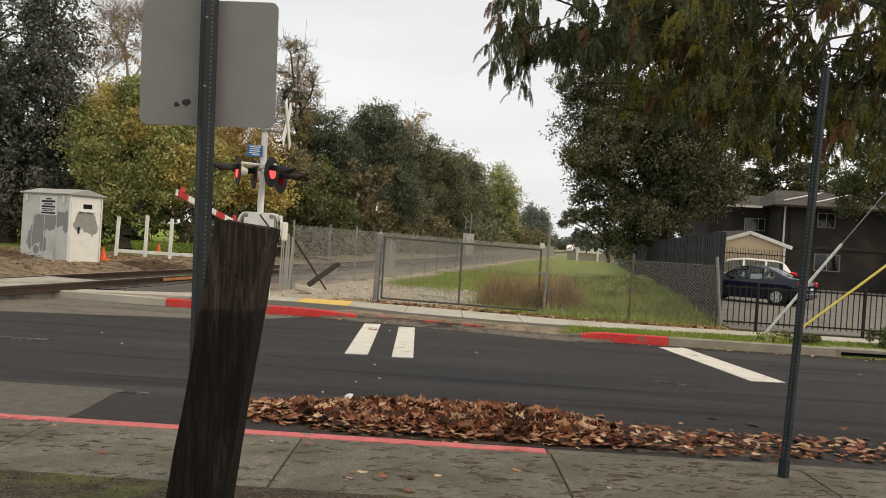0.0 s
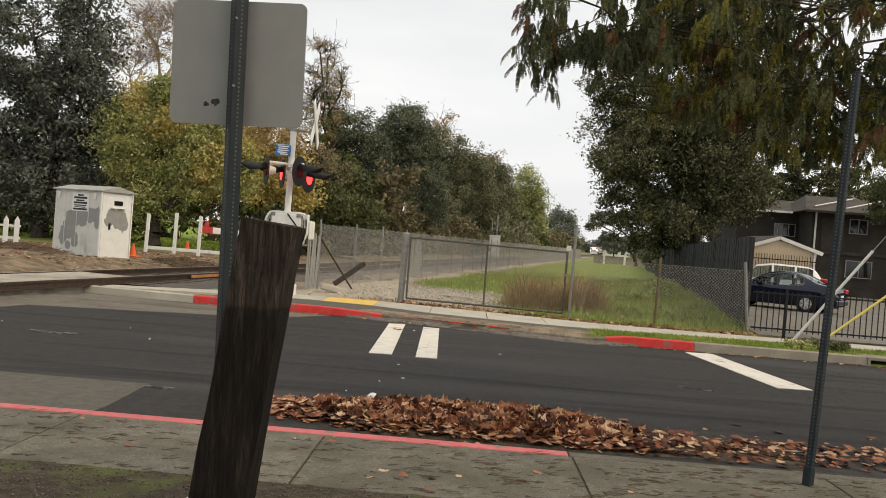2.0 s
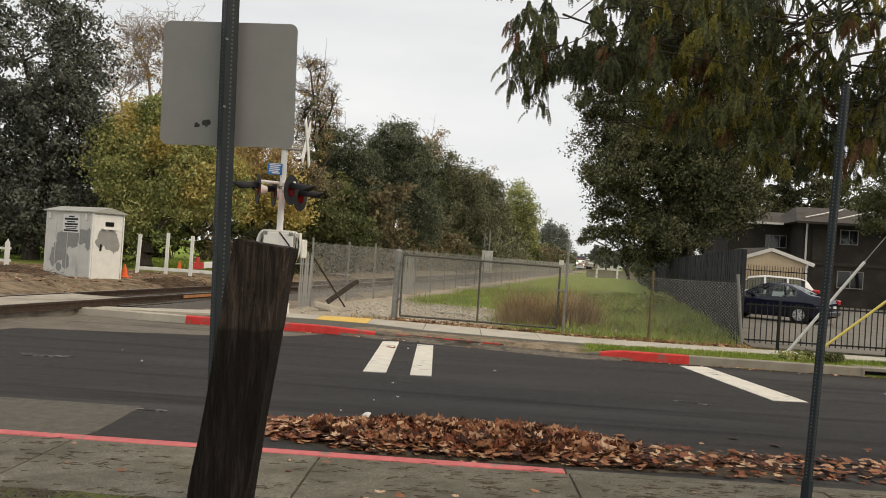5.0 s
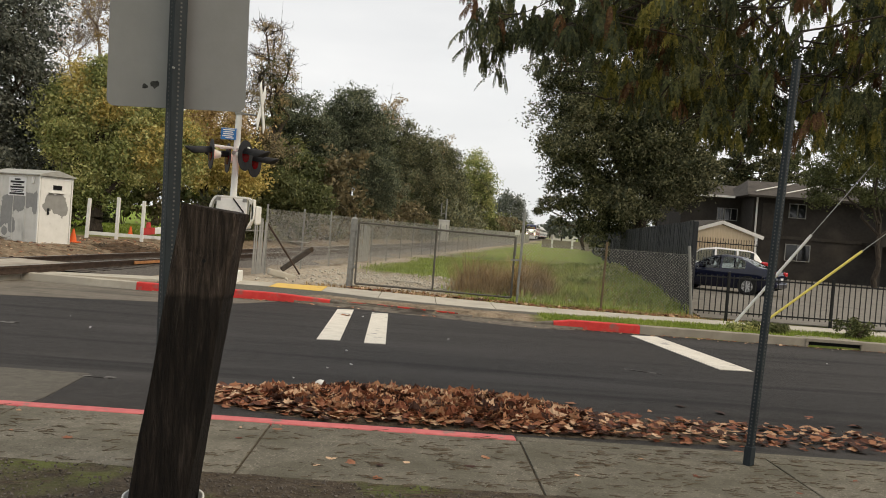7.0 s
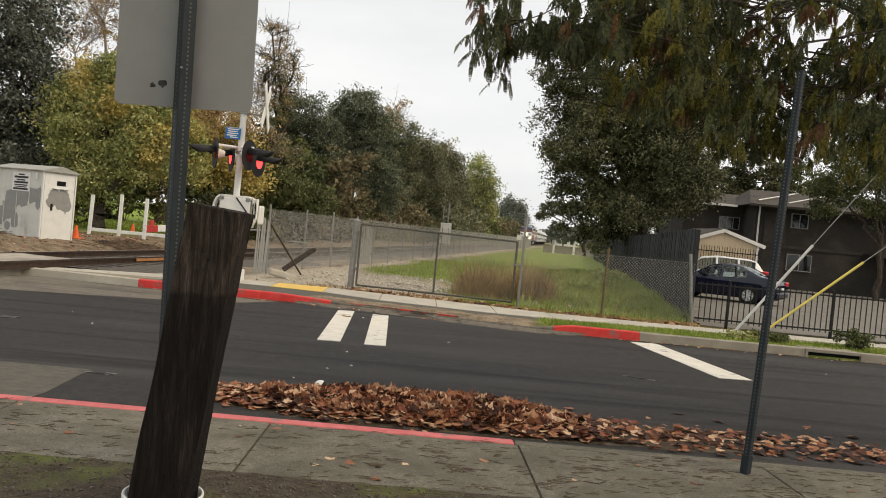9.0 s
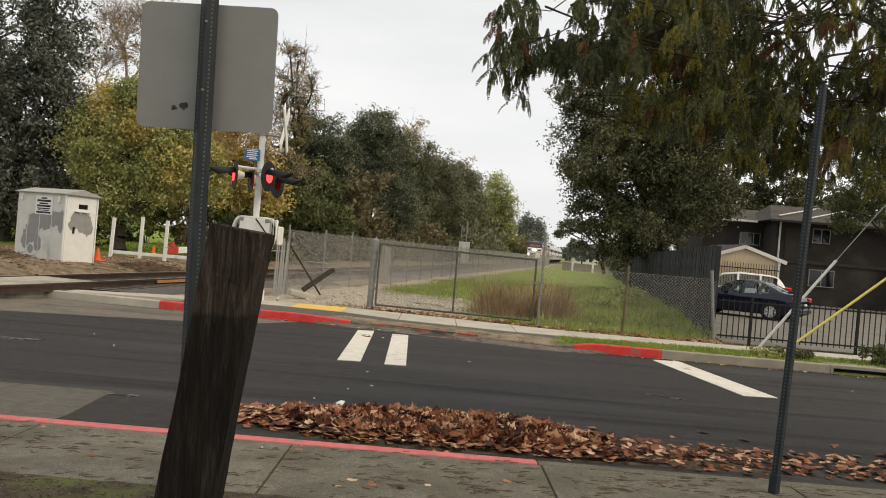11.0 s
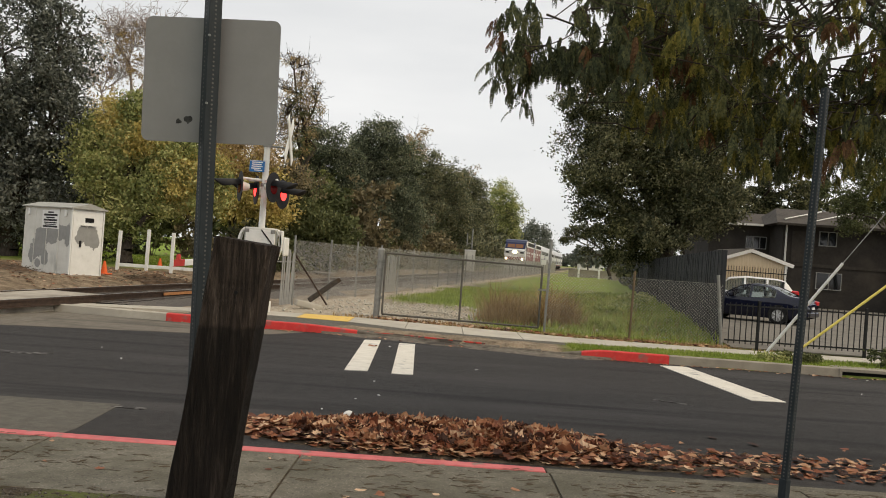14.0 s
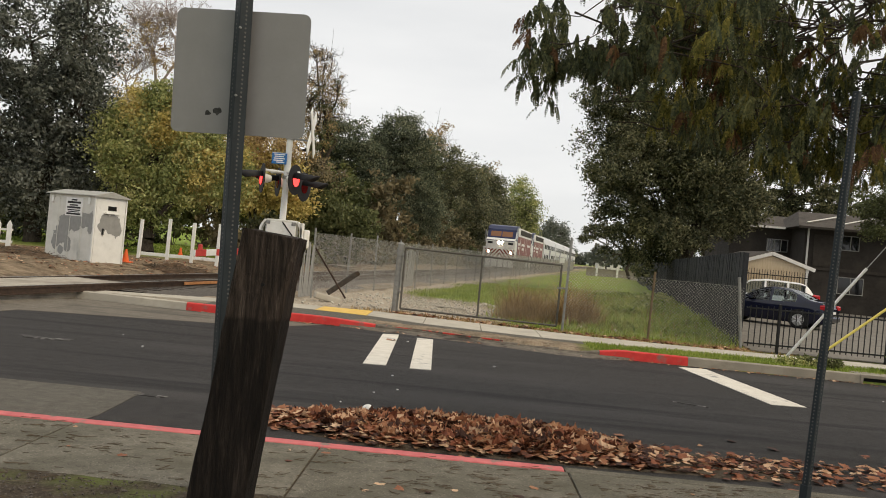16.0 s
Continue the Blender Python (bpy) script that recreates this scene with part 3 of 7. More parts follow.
    bp.inputs["Distance"].default_value = 0.03
    l.new(fine, bp.inputs["Height"])
    l.new(bp.outputs[0], b.inputs["Normal"])
    ob = raw("ground", verts, faces, m)
    a = ob.data.color_attributes.new("cover", "FLOAT_COLOR", "POINT")
    a.data.foreach_set("color", np.array([(g, v, 0, 1) for g, v in cov], dtype=np.float32).ravel())
    for p in ob.data.polygons:
        p.use_smooth = True
    return tagged(ob, "bare soil, gravel and grass ground sheet", "ground", kind="structure")


ground_sheet()


def strip(name, lower, upper, xs, z0, z1, material, label, category):
    """A slab between two plan lines."""
    bm = bmesh.new()
    pts = [(x, interp(x, lower)) for x in xs] + [(x, interp(x, upper)) for x in reversed(xs)]
    prism(bm, pts, z0, z1)
    bmesh.ops.triangulate(bm, faces=[f for f in bm.faces if len(f.verts) > 4])
    return tagged(part(name, bm, material), label, category, kind="structure")


kx = [-70, -30, -12, -8, -6.5, -5, -3.8, -2.6, -1.7, -0.8, 0.5, 1.5, 2.5, 3.4, 4.3, 6, 8, 20, 70]
road = strip("road", [(-70, 6.37), (70, 6.37)], KERB, kx, -0.5, -0.13, M["asphalt"], "dark grey asphalt road, freshly sealed", "road")


def flat_patch(name, pts, z, material, label, category, thick=0.004):
    bm = prism(bmesh.new(), pts, z - 0.02, z + thick)
    return tagged(part(name, bm, material), label, category, kind="structure")


flat_patch("old_road_patch", [(-12, 6.4), (-3.1, 6.4), (-3.0, 7.1), (-3.06, 8.25), (-5.0, 8.24), (-12, 8.15)], -0.13, M["old_asphalt"], "older pale grey asphalt patch beside the kerb", "road")
apron = prism(bmesh.new(), [(-2.6, 16.78), (-1.6, 16.74), (-0.8, 16.66), (0.5, 16.26), (1.5, 15.96), (2.55, 15.68), (2.5, 16.74), (1.4, 16.84), (-0.6, 17.29), (-1.9, 18.04), (-3.6, 18.33), (-5.2, 17.88), (-5.2, 16.95)], -0.25,
              [0.015, -0.04, -0.07, -0.08, -0.08, -0.06, 0.006, 0.006, 0.006, 0.006, 0.006, 0.006, 0.015])
bmesh.ops.triangulate(apron, faces=[f for f in apron.faces if len(f.verts) > 4])
tagged(part("driveway_apron", apron, M["old_asphalt"]), "weathered asphalt driveway apron at the dropped kerb", "driveway", kind="structure")
flat_patch("parking_lot", [(6.75, 19.5), (60, 19.5), (60, 90), (19.5, 90)], -0.06, M["lot_concrete"], "weathered grey concrete parking lot", "pavement")
flat_patch("crossing_walk", [(-40, 17.7), (-8.0, 17.3), (-7.6, 17.9), (-40, 18.4)], -0.02, M["pale_concrete"], "pale concrete walk at the level crossing", "pavement")

flat_patch("old_road_patch", [(-14, 12.6), (-9.6, 13.4), (-7.71, 14.04), (-6.33, 14.42), (-4.31, 14.98), (-3.2, 15.6), (-2.6, 16.55), (-5, 16.7), (-8.0, 17.1), (-14, 17.25)], -0.131, M["worn_approach"], "worn pale asphalt approach beside the level crossing", "road")
for pts in ([(-5.75, 11.1), (-5.2, 11.15), (-5.15, 11.32), (-5.5, 11.27), (-5.9, 11.3)], [(2.86, 11.02), (3.3, 10.79), (3.33, 10.84), (2.9, 11.07)], [(-3.1, 8.1), (-2.8, 8.07), (-2.76, 8.15), (-3.0, 8.18)]):
    flat_patch("scuff", pts, -0.1285, M["scuff"], "faint chalky scuff on the asphalt", "road marking")

# painted bars on the road
for a in ([(-1.27, 11.73), (-0.95, 11.77), (-1.08, 16.0), (-1.38, 15.9)], [(-0.61, 11.7), (-0.31, 11.73), (-0.42, 15.75), (-0.72, 15.75)],
          [(4.37, 11.6), (4.87, 11.66), (4.5, 15.2), (4.0, 15.12)]):
    flat_patch("road_marking", a, -0.126, M["road_white"], "white painted road marking bar, slightly worn", "road marking")

# near kerb: painted run, then plain
near_kerb = tagged(part("kerb_near_red", boxed(-70, 0.88, 6.235, 6.37, -0.4, 0.006, bevel=0.012), M["pink_paint"]), "faded red painted concrete kerb", "kerb", kind="structure")
tagged(part("kerb_near_plain", boxed(0.888, 70, 6.235, 6.37, -0.4, 0.002, bevel=0.012), M["concrete"]), "plain grey concrete kerb", "kerb", kind="structure")


def kerb_far(x0, x1, top, material, label):
    """Far kerb with a top that may dip into the driveway."""
    xs = [x0 + (x1 - x0) * i / 10 for i in range(11)]
    bm = bmesh.new()
    rings = []
    for x in xs:
        y, z = interp(x, KERB), top(x)
        rings.append([bm.verts.new((x, y - 0.02, -0.4)), bm.verts.new((x, y, -0.13)), bm.verts.new((x, y + 0.015, z - 0.015)), bm.verts.new((x, y + 0.035, z)), bm.verts.new((x, y + 0.17, z)), bm.verts.new((x, y + 0.17, -0.4))])
    for a, b in zip(rings, rings[1:]):
        for i in range(6):
            j = (i + 1) % 6
            bm.faces.new((a[i], b[i], b[j], a[j]))
    bm.faces.new(rings[0][::-1])
    bm.faces.new(rings[-1])
    bmesh.ops.recalc_face_normals(bm, faces=bm.faces)
    return tagged(part("kerb_far", bm, material), label, "kerb", kind="structure")


dip = [(-9, 0.025), (-2.6, 0.025), (-1.2, -0.05), (0.2, -0.075), (2.3, -0.07), (3.0, 0.03), (80, 0.03)]
top = lambda x: interp(x, dip)
kerb_far(-8.0, -5.45, top, M["pale_concrete"], "pale unpainted concrete kerb")
kerb_far(-5.445, -1.6, top, M["red_paint"], "bright red painted concrete kerb")
kerb_far(-1.595, 0.9, top, M["apron_grit"], "dropped concrete kerb with traces of red paint")
kerb_far(0.905, 2.65, top, M["apron_grit"], "dropped concrete kerb at the driveway")
kerb_far(2.655, 4.25, top, M["red_paint"], "bright red painted concrete kerb")
kerb_far(4.255, 7.35, top, M["kerb_concrete"], "weathered grey concrete kerb")
kerb_far(8.45, 60, top, M["kerb_concrete"], "weathered grey concrete kerb")
# broken apron of patched asphalt and grit sloping up to the dropped kerb
bm = bmesh.new()
rows_a = []
for i in range(81):
    x = -2.3 + 5.5 * i / 80
    wide = interp(x, [(-2.3, 0.03), (-1.5, 0.30), (0.2, 0.42), (2.2, 0.46), (2.7, 0.30), (3.2, 0.03)]) * (1 + 0.25 * noise.noise((x * 3, 0, 1))) + 0.05 * noise.noise((x * 9, 0, 2))
    y, z = interp(x, KERB) - 0.004, min(top(x) - 0.02, -0.085)
    rows_a.append([bm.verts.new((x, y - max(wide, 0.02) * f, -0.127 + (z + 0.127) * (1 - f) ** 1.3 + (0.012 * noise.noise((x * 7, f * 3, 5)) if 0 < f < 1 else 0) - (0.01 if f == 1 else 0))) for f in (0, 0.3, 0.6, 0.85, 1)])
for a, b in zip(rows_a, rows_a[1:]):
    for i in range(4):
        bm.faces.new((a[i], a[i + 1], b[i + 1], b[i]))
bmesh.ops.recalc_face_normals(bm, faces=bm.faces)
tagged(part("driveway_apron", bm, M["apron_grit"]), "broken grey-brown asphalt apron at the dropped kerb", "driveway", kind="structure")
# worn red line on the dropped kerb
flat_patch("kerb_paint_trace", [(-1.6, 16.64), (-0.8, 16.56), (0.5, 16.16), (0.9, 16.04), (0.9, 16.09), (0.5, 16.22), (-0.8, 16.64), (-1.6, 16.72)], -0.045, M["red_worn"], "worn trace of red kerb paint", "kerb", thick=0.006)

# storm drain inlet in the far kerb
inlet = thing("drain_inlet", pose(7.9, 15.4, 0), "concrete storm drain inlet with a dark mouth", "drain", kind="structure")
part("lintel", boxed(-0.55, 0.55, 0.0, 0.5, -0.03, 0.03, bevel=0.008), M["kerb_concrete"], inlet)
# solid near-black block in place of the shaded hollow
part("mouth", boxed(-0.5, 0.5, 0.06, 0.4, -0.4, -0.031), M["hole"], inlet)
part("cheek", boxed(-0.55, -0.5, 0.0, 0.42, -0.4, -0.031), M["kerb_concrete"], inlet)
part("cheek", boxed(0.5, 0.55, 0.0, 0.42, -0.4, -0.031), M["kerb_concrete"], inlet)

# near walk: slabs with tooled joints
walk_near = thing("sidewalk_near", pose(0, 0, 0), "grey concrete sidewalk of broad slabs with litter", "sidewalk", kind="structure")
slab_mesh = None
for i in range(-9, 9):
    x0 = -0.955 + 1.86 * i
    if slab_mesh is None:
        ob = part("slab", boxed(0.007, 1.853, 4.95, 6.231, -0.12, 0.0, bevel=0.006), M["concrete"], walk_near)
        slab_mesh = ob.data
    else:
        ob = new("slab", slab_mesh)
        ob.parent = walk_near
    ob.location = (x0, 0, 0.0012 * (i % 3))
tagged(part("walk_bed", boxed(-18, 17, 4.96, 6.19, -0.2, -0.012), M["mulch"], walk_near))

# far walk slabs
walk_far = thing("sidewalk_far", pose(0, 0, 0), "pale concrete sidewalk bending round the driveway", "sidewalk", kind="structure")
edges = [-7.6, -6.4, -5.2, -3.9, -3.1, -1.95, -0.7, 0.5, 1.7, 2.9, 4.1, 5.3, 6.5, 7.7, 8.9, 10.1, 11.3, 12.5, 13.7, 20]
for a, b in zip(edges, edges[1:]):
    a2, b2 = a + 0.008, b - 0.008
    m = M["yellow_paint"] if a == -3.1 else M["pale_concrete"]
    pts = [(a2, interp(a2, WALK_NEAR)), (b2, interp(b2, WALK_NEAR)), (b2, interp(b2, WALK_FAR)), (a2, interp(a2, WALK_FAR))]
    part("slab", prism(bmesh.new(), pts, -0.1, 0.012), m, walk_far, "yellow tactile ramp slab" if a == -3.1 else "")

# ---- railway ----
bed = bmesh.new()
for y0, y1 in ((18.3, 60), (60, 160), (160, 700)):
    c0, c1 = track_x(y0), track_x(y1)
    lo = [bed.verts.new((c0 + o, y0, z)) for o, z in ((-2.6, -0.1), (-1.7, 0.02), (1.7, 0.02), (2.8, -0.1))]
    hi = [bed.verts.new((c1 + o, y1, z)) for o, z in ((-2.6, -0.1), (-1.7, 0.02), (1.7, 0.02), (2.8, -0.1))]
    for i in range(3):
        bed.faces.new((lo[i], lo[i + 1], hi[i + 1], hi[i]))
tagged(part("track_ballast", bed, M["ballast"]), "grey crushed stone track ballast", "ballast", kind="structure")
railway = thing("railway_track", pose(track_x(8), 8, 0.0, 0, 0, -TURN), "rusty steel railway rails on dark timber ties", "railway track", kind="structure")
for s in (-0.75, 0.75):
    bm = bmesh.new()
    box(bm, s - 0.011, s + 0.011, -60, 700, 0.03, 0.14)
    box(bm, s - 0.07, s + 0.07, -60, 700, 0.01, 0.03)
    box(bm, s - 0.036, s + 0.036, -60, 700, 0.125, 0.165)
    part("rail", bm, M["rail_steel"], railway)
    part("rail_head", boxed(s - 0.03, s + 0.03, -60, 700, 0.1655, 0.169), M["rail_top"], railway, "polished running surface")
for s in (0.70,):
    part("joint_bar", boxed(s + 0.1, s + 0.125, 13.6, 15.6, 0.06, 0.13, bevel=0.004), M["rust_orange"], railway, "rusty orange joint bar")
tie = None
for i in range(95):
    y = 11.0 + 0.55 * i
    if tie is None:
        tie = part("tie", boxed(-1.3, 1.3, -0.11, 0.11, -0.08, 0.035, bevel=0.006), M["tie_wood"], railway)
        ob = tie
    else:
        ob = new("tie", tie.data)
        ob.parent = railway
    ob.location = (0, y, 0)
# crossing panels in the road
for a, b, za, zb in ((-2.4, -0.82, -0.11, 0.150), (-0.68, 0.68, 0.152, 0.152), (0.82, 1.6, 0.150, -0.124)):
    bm = bmesh.new()
    lo = [bm.verts.new((x, -2.5, z)) for x, z in ((a, -0.3), (b, -0.3), (b, zb), (a, za))]
    hi = [bm.verts.new((x, 11.2 if x < 0.7 else 8.8, z if x < 0.7 else min(z, -0.11))) for x, z in ((a, -0.3), (b, -0.3), (b, zb), (a, za))]
    bm.faces.new(lo[::-1])
    bm.faces.new(hi)
    for k in range(4):
        bm.faces.new((lo[k], lo[(k + 1) % 4], hi[(k + 1) % 4], hi[k]))
    bmesh.ops.recalc_face_normals(bm, faces=bm.faces)
    part("crossing_panel", bm, M["worn_approach"] if a > 0.7 else M["deck_concrete"], railway, "worn pale concrete crossing panel")


# ---- the street corner's near things ----
def stump():
    """The leaning old timber post with its white collar."""
    ob = thing("timber_post", pose(-1.138, 4.12, 0.0, 0, 0, 0), "leaning weathered dark timber post beside the sidewalk", "post")
    bm = bmesh.new()
    rings = []
    h, w, d = 1.57, 0.284, 0.25
    rng = random.Random(3)
    for i in range(81):
        f = i / 80
        z = h * f
        ring = []
        ww, dd = w * (1.0 - 0.02 * f), d * (1.03 - 0.05 * f)
        for k in range(72):
            t = 2 * math.pi * k / 72
            c, s = math.cos(t), math.sin(t)
            e = 0.16
            x = math.copysign(abs(c) ** e, c) * ww / 2 if abs(c) > 1e-6 else 0
            y = math.copysign(abs(s) ** e, s) * dd / 2 if abs(s) > 1e-6 else 0
            g = noise.noise((x * 22, y * 22, z * 1.3)) * 0.006 + noise.noise((x * 60, y * 60, z * 2.5 + 7)) * 0.005
            ridge = 0.35 + 0.65 * max(0.0, min(1.0, (z - 1.12) / 0.2))
            g += ridge * 0.007 * (abs(noise.noise((x * 55 + 1.2 * noise.noise((0, 0, z * 9)), y * 55, z * 3.0 + 3))) * 2 - 0.6)
            g -= 0.003 * math.exp(-((z - 1.13 - 0.012 * math.sin(x * 30)) / 0.006) ** 2)
            g += 0.008 * noise.noise((0, k * 0.06, z * 2.2))
            r = math.hypot(x, y)
            x, y = x * (1 + g / r), y * (1 + g / r)
            lean = 0.1075 * z
            zz = z
            if i >= 76:
                zz = z + 0.012 * noise.noise((x * 30, y * 30, 2)) - 0.03 * ((x / w) + 0.5) * (i - 75) / 5
            ring.append(bm.verts.new((x + lean, y, zz)))
        rings.append(ring)
    for a, b in zip(rings, rings[1:]):
        for k in range(72):
            j = (k + 1) % 72
            bm.faces.new((a[k], a[j], b[j], b[k]))
    bm.faces.new(rings[-1])
    part("shaft", bm, M["old_timber"], ob)
    bm = bmesh.new()
    for n in (40,):
        prof = ((0.186, -0.12), (0.196, 0.088), (0.194, 0.096), (0.184, 0.094), (0.178, -0.12))
        vs = [[bm.verts.new((0.01 + r * math.cos(2 * math.pi * k / n), r * math.sin(2 * math.pi * k / n), z + 0.03)) for r, z in prof] for k in range(n)]
        for k in range(n):
            for q in range(4):
                bm.faces.new((vs[k][q], vs[(k + 1) % n][q], vs[(k + 1) % n][q + 1], vs[k][q + 1]))
    part("collar", bm, M["white_plastic"], ob, "white plastic collar", smooth=True)
    bm = bmesh.new()
    # dark disc painted as the shade of a bolt hole
    tube(bm, (0.16, -0.122, 1.305), (0.16, -0.131, 1.305), 0.009)
    part("bolt", bm, M["hole"], ob)
    return ob


stump()


def perforated_tube(ob, h, w, turn, material):
    """Square sign tube with a row of holes on each face."""
    r = Matrix.Rotation(radians(turn), 4, "Z")
    bm = bmesh.new()
    box(bm, -w / 2, w / 2, -w / 2, w / 2, -0.1, h, bevel=0.005)
    bmesh.ops.transform(bm, matrix=r, verts=bm.verts)
    part("tube", bm, material, ob)
    n = int(h / 0.0254) - 2
    for k in range(4):
        bm = bmesh.new()
        q = r @ Matrix.Rotation(radians(90 * k), 4, "Z")
        for i in range(n):
            z = 0.06 + i * 0.0254 * 1.0
            vs = [bm.verts.new(q @ Vector((0.0066 * math.cos(t), -w / 2 - 0.0006, z + 0.0066 * math.sin(t)))) for t in [math.pi * j / 4 for j in range(8)]]
            bm.faces.new(vs)
        part("perforation", bm, M["punched_edge"], ob, "row of punched holes")
    return ob


def traffic_sign():
    ob = thing("street_sign", pose(-1.38, 4.93, 0, 0, -1.65, 0), "grey aluminium street sign seen from behind on a perforated post", "sign")
    perforated_tube(ob, 3.4, 0.080, 38, M["tube_paint"])
    bm = bmesh.new()
    w, h, r = 0.812, 0.75, 0.045
    pts = []
    for cx, cz, a0 in ((w / 2 - r, h / 2 - r, 0), (-w / 2 + r, h / 2 - r, 90), (-w / 2 + r, -h / 2 + r, 180), (w / 2 - r, -h / 2 + r, 270)):
        for k in range(7):
            t = radians(a0 + 15 * k)
            pts.append((cx + r * math.cos(t), cz + r * math.sin(t)))
    side_prism(bm, pts, 0.0, 0.004)
    bmesh.ops.recalc_face_normals(bm, faces=bm.faces)
    p = part("panel", bm, M["sign_back"], ob)
    p.location = (-0.012, 0.061, 2.505)
    rng = random.Random(5)
    for k, (x, z, s) in enumerate(((-0.140, 2.265, 0.030), (-0.195, 2.25, 0.022))):
        bm = bmesh.new()
        vs = [bm.verts.new((x + s * rng.uniform(0.6, 1.1) * math.cos(t), 0.0598, z + 0.8 * s * rng.uniform(0.5, 1.2) * math.sin(t))) for t in [2 * math.pi * j / 12 for j in range(12)]]
        bm.faces.new(vs)
        part("sticker_residue", bm, M["sticker"], ob, "torn black sticker residue")
    for z in (2.35, 2.75):
        part("bolt", tubed((0, -0.062, z), (0, 0.060, z), 0.007, sides=8), M["galvanised"], ob)
    return ob


traffic_sign()
pole = thing("bare_sign_post", pose(2.545, 5.98, 0, 0, 2.05, 0), "bare dark perforated steel sign post in the sidewalk", "post")
perforated_tube(pole, 2.95, 0.046, 35, M["tube_paint"])
part("sleeve", boxed(-0.029, 0.029, -0.029, 0.029, -0.05, 0.14, bevel=0.004, m=Matrix.Rotation(radians(35), 4, "Z")), M["tube_paint"], pole)


# ---- level crossing signal ----
SIG = (-4.15, 19.0)
signal = thing("crossing_signal", pose(SIG[0], SIG[1], 0.0), "white railway crossing signal mast with red flashing lamps", "crossing signal")
part("base", boxed(-0.28, 0.28, -0.28, 0.28, -0.05, 0.25, bevel=0.02), M["white_paint"], signal)
part("mast", tubed((0, 0, 0.2), (0, 0, 4.55), 0.075, 0.068, sides=18), M["white_paint"], signal, "weathered white steel mast")
part("cap", tubed((0, 0, 4.55), (0, 0, 4.58), 0.08, 0.05, sides=18), M["galvanised"], signal)
bm = boxed(-0.33, 0.34, -0.2, 0.2, 1.28, 1.90, bevel=0.03)
part("mechanism_box", bm, M["grey_panel"], signal, "pale grey gate mechanism box")
part("mechanism_door", boxed(-0.3, 0.36, -0.225, -0.2, 1.34, 1.84, bevel=0.01), M["white_paint"], signal)
for sx in (-1, 1):
    bm = bmesh.new()
    ring = []
    for k in range(13):
        t = radians(-70 + 140 * k / 12)
        x, z = sx * (0.30 + 0.20 * math.cos(t)), 1.55 + 0.36 * math.sin(t)
        ring.append([bm.verts.new((x, y, z)) for y in (-0.10, 0.10)] + [bm.verts.new((x - sx * 0.05 * math.cos(t), y, z - 0.05 * math.sin(t))) for y in (0.10, -0.10)])
    for a, b in zip(ring, ring[1:]):
        for k in range(4):
            bm.faces.new((a[k], b[k], b[(k + 1) % 4], a[(k + 1) % 4]))
    bm.faces.new(ring[0])
    bm.faces.new(ring[-1][::-1])
    bmesh.ops.recalc_face_normals(bm, faces=bm.faces)
    part("crank_guard", bm, M["white_paint"], signal, "curved white crank guard")
part("motor_cover", tubed((-0.26, -0.22, 1.72), (-0.26, -0.2, 1.72), 0.07, sides=18), M["galvanised"], signal, "round motor cover")
part("conduit", tubed((0.05, -0.23, 1.85), (0.30, -0.23, 1.55), 0.016), M["black_metal"], signal)
part("lug", boxed(-0.32, -0.22, -0.24, -0.2, 1.78, 1.86, bevel=0.01), M["galvanised"], signal)
part("lug", boxed(0.26, 0.36, -0.24, -0.2, 1.78, 1.86, bevel=0.01), M["galvanised"], signal)
part("hinge_bracket", boxed(0.42, 0.50, -0.1, 0.1, 1.4, 1.86, bevel=0.02), M["white_paint"], signal)
part("counterweight", boxed(0.5, 0.56, 0.0, 0.5, 1.3, 1.72, bevel=0.03), M["white_paint"], signal)
for z in (1.86, 2.86, 3.75):
    part("clamp", tubed((0, 0, z - 0.035), (0, 0, z + 0.035), 0.095, sides=18), M["galvanised"], signal)
part("cross_arm", tubed((-0.46, -0.28, 2.97), (0.30, 0.30, 2.97), 0.03), M["white_paint"], signal)
part("cross_arm", tubed((-0.42, 0.3, 2.97), (0.34, -0.3, 2.97), 0.03), M["white_paint"], signal)
sgn = part("notice_plate", boxed(-0.17, 0.17, -0.006, 0.006, -0.13, 0.13, bevel=0.004), M["blue_sign"], signal, "blue enamel notice plate")
sgn.location = (-0.18, -0.1, 3.27)
for k, (a, b, z) in enumerate(((-0.12, 0.13, 0.085), (-0.11, 0.10, 0.04), (-0.12, 0.12, -0.005), (-0.13, 0.09, -0.05), (-0.06, 0.12, -0.09))):
    part("text_bar", boxed(a, b, -0.010, -0.0065, z - 0.011, z + 0.011), M["sign_white"], sgn, "white line of writing")
part("rim", boxed(-0.168, 0.168, -0.009, -0.0062, 0.115, 0.124), M["sign_white"], sgn)
# crossbuck, seen almost edge on
cb = part("crossbuck_bracket", tubed((0, 0, 3.75), (0.5, -0.06, 3.72), 0.02), M["galvanised"], signal)
for tilt in (42, -42):
    bm = boxed(-0.012, 0.012, -0.11, 0.11, -0.62, 0.62, bevel=0.005)
    o = part("crossbuck_blade", bm, M["white_paint"], signal, "white crossbuck blade")
    o.matrix_local = pose(0.5 + (0.012 if tilt > 0 else -0.012), -0.06, 3.9, 0, 0, 1) @ pose(0, 0, 0, tilt, 0, 0)
bulbs = []


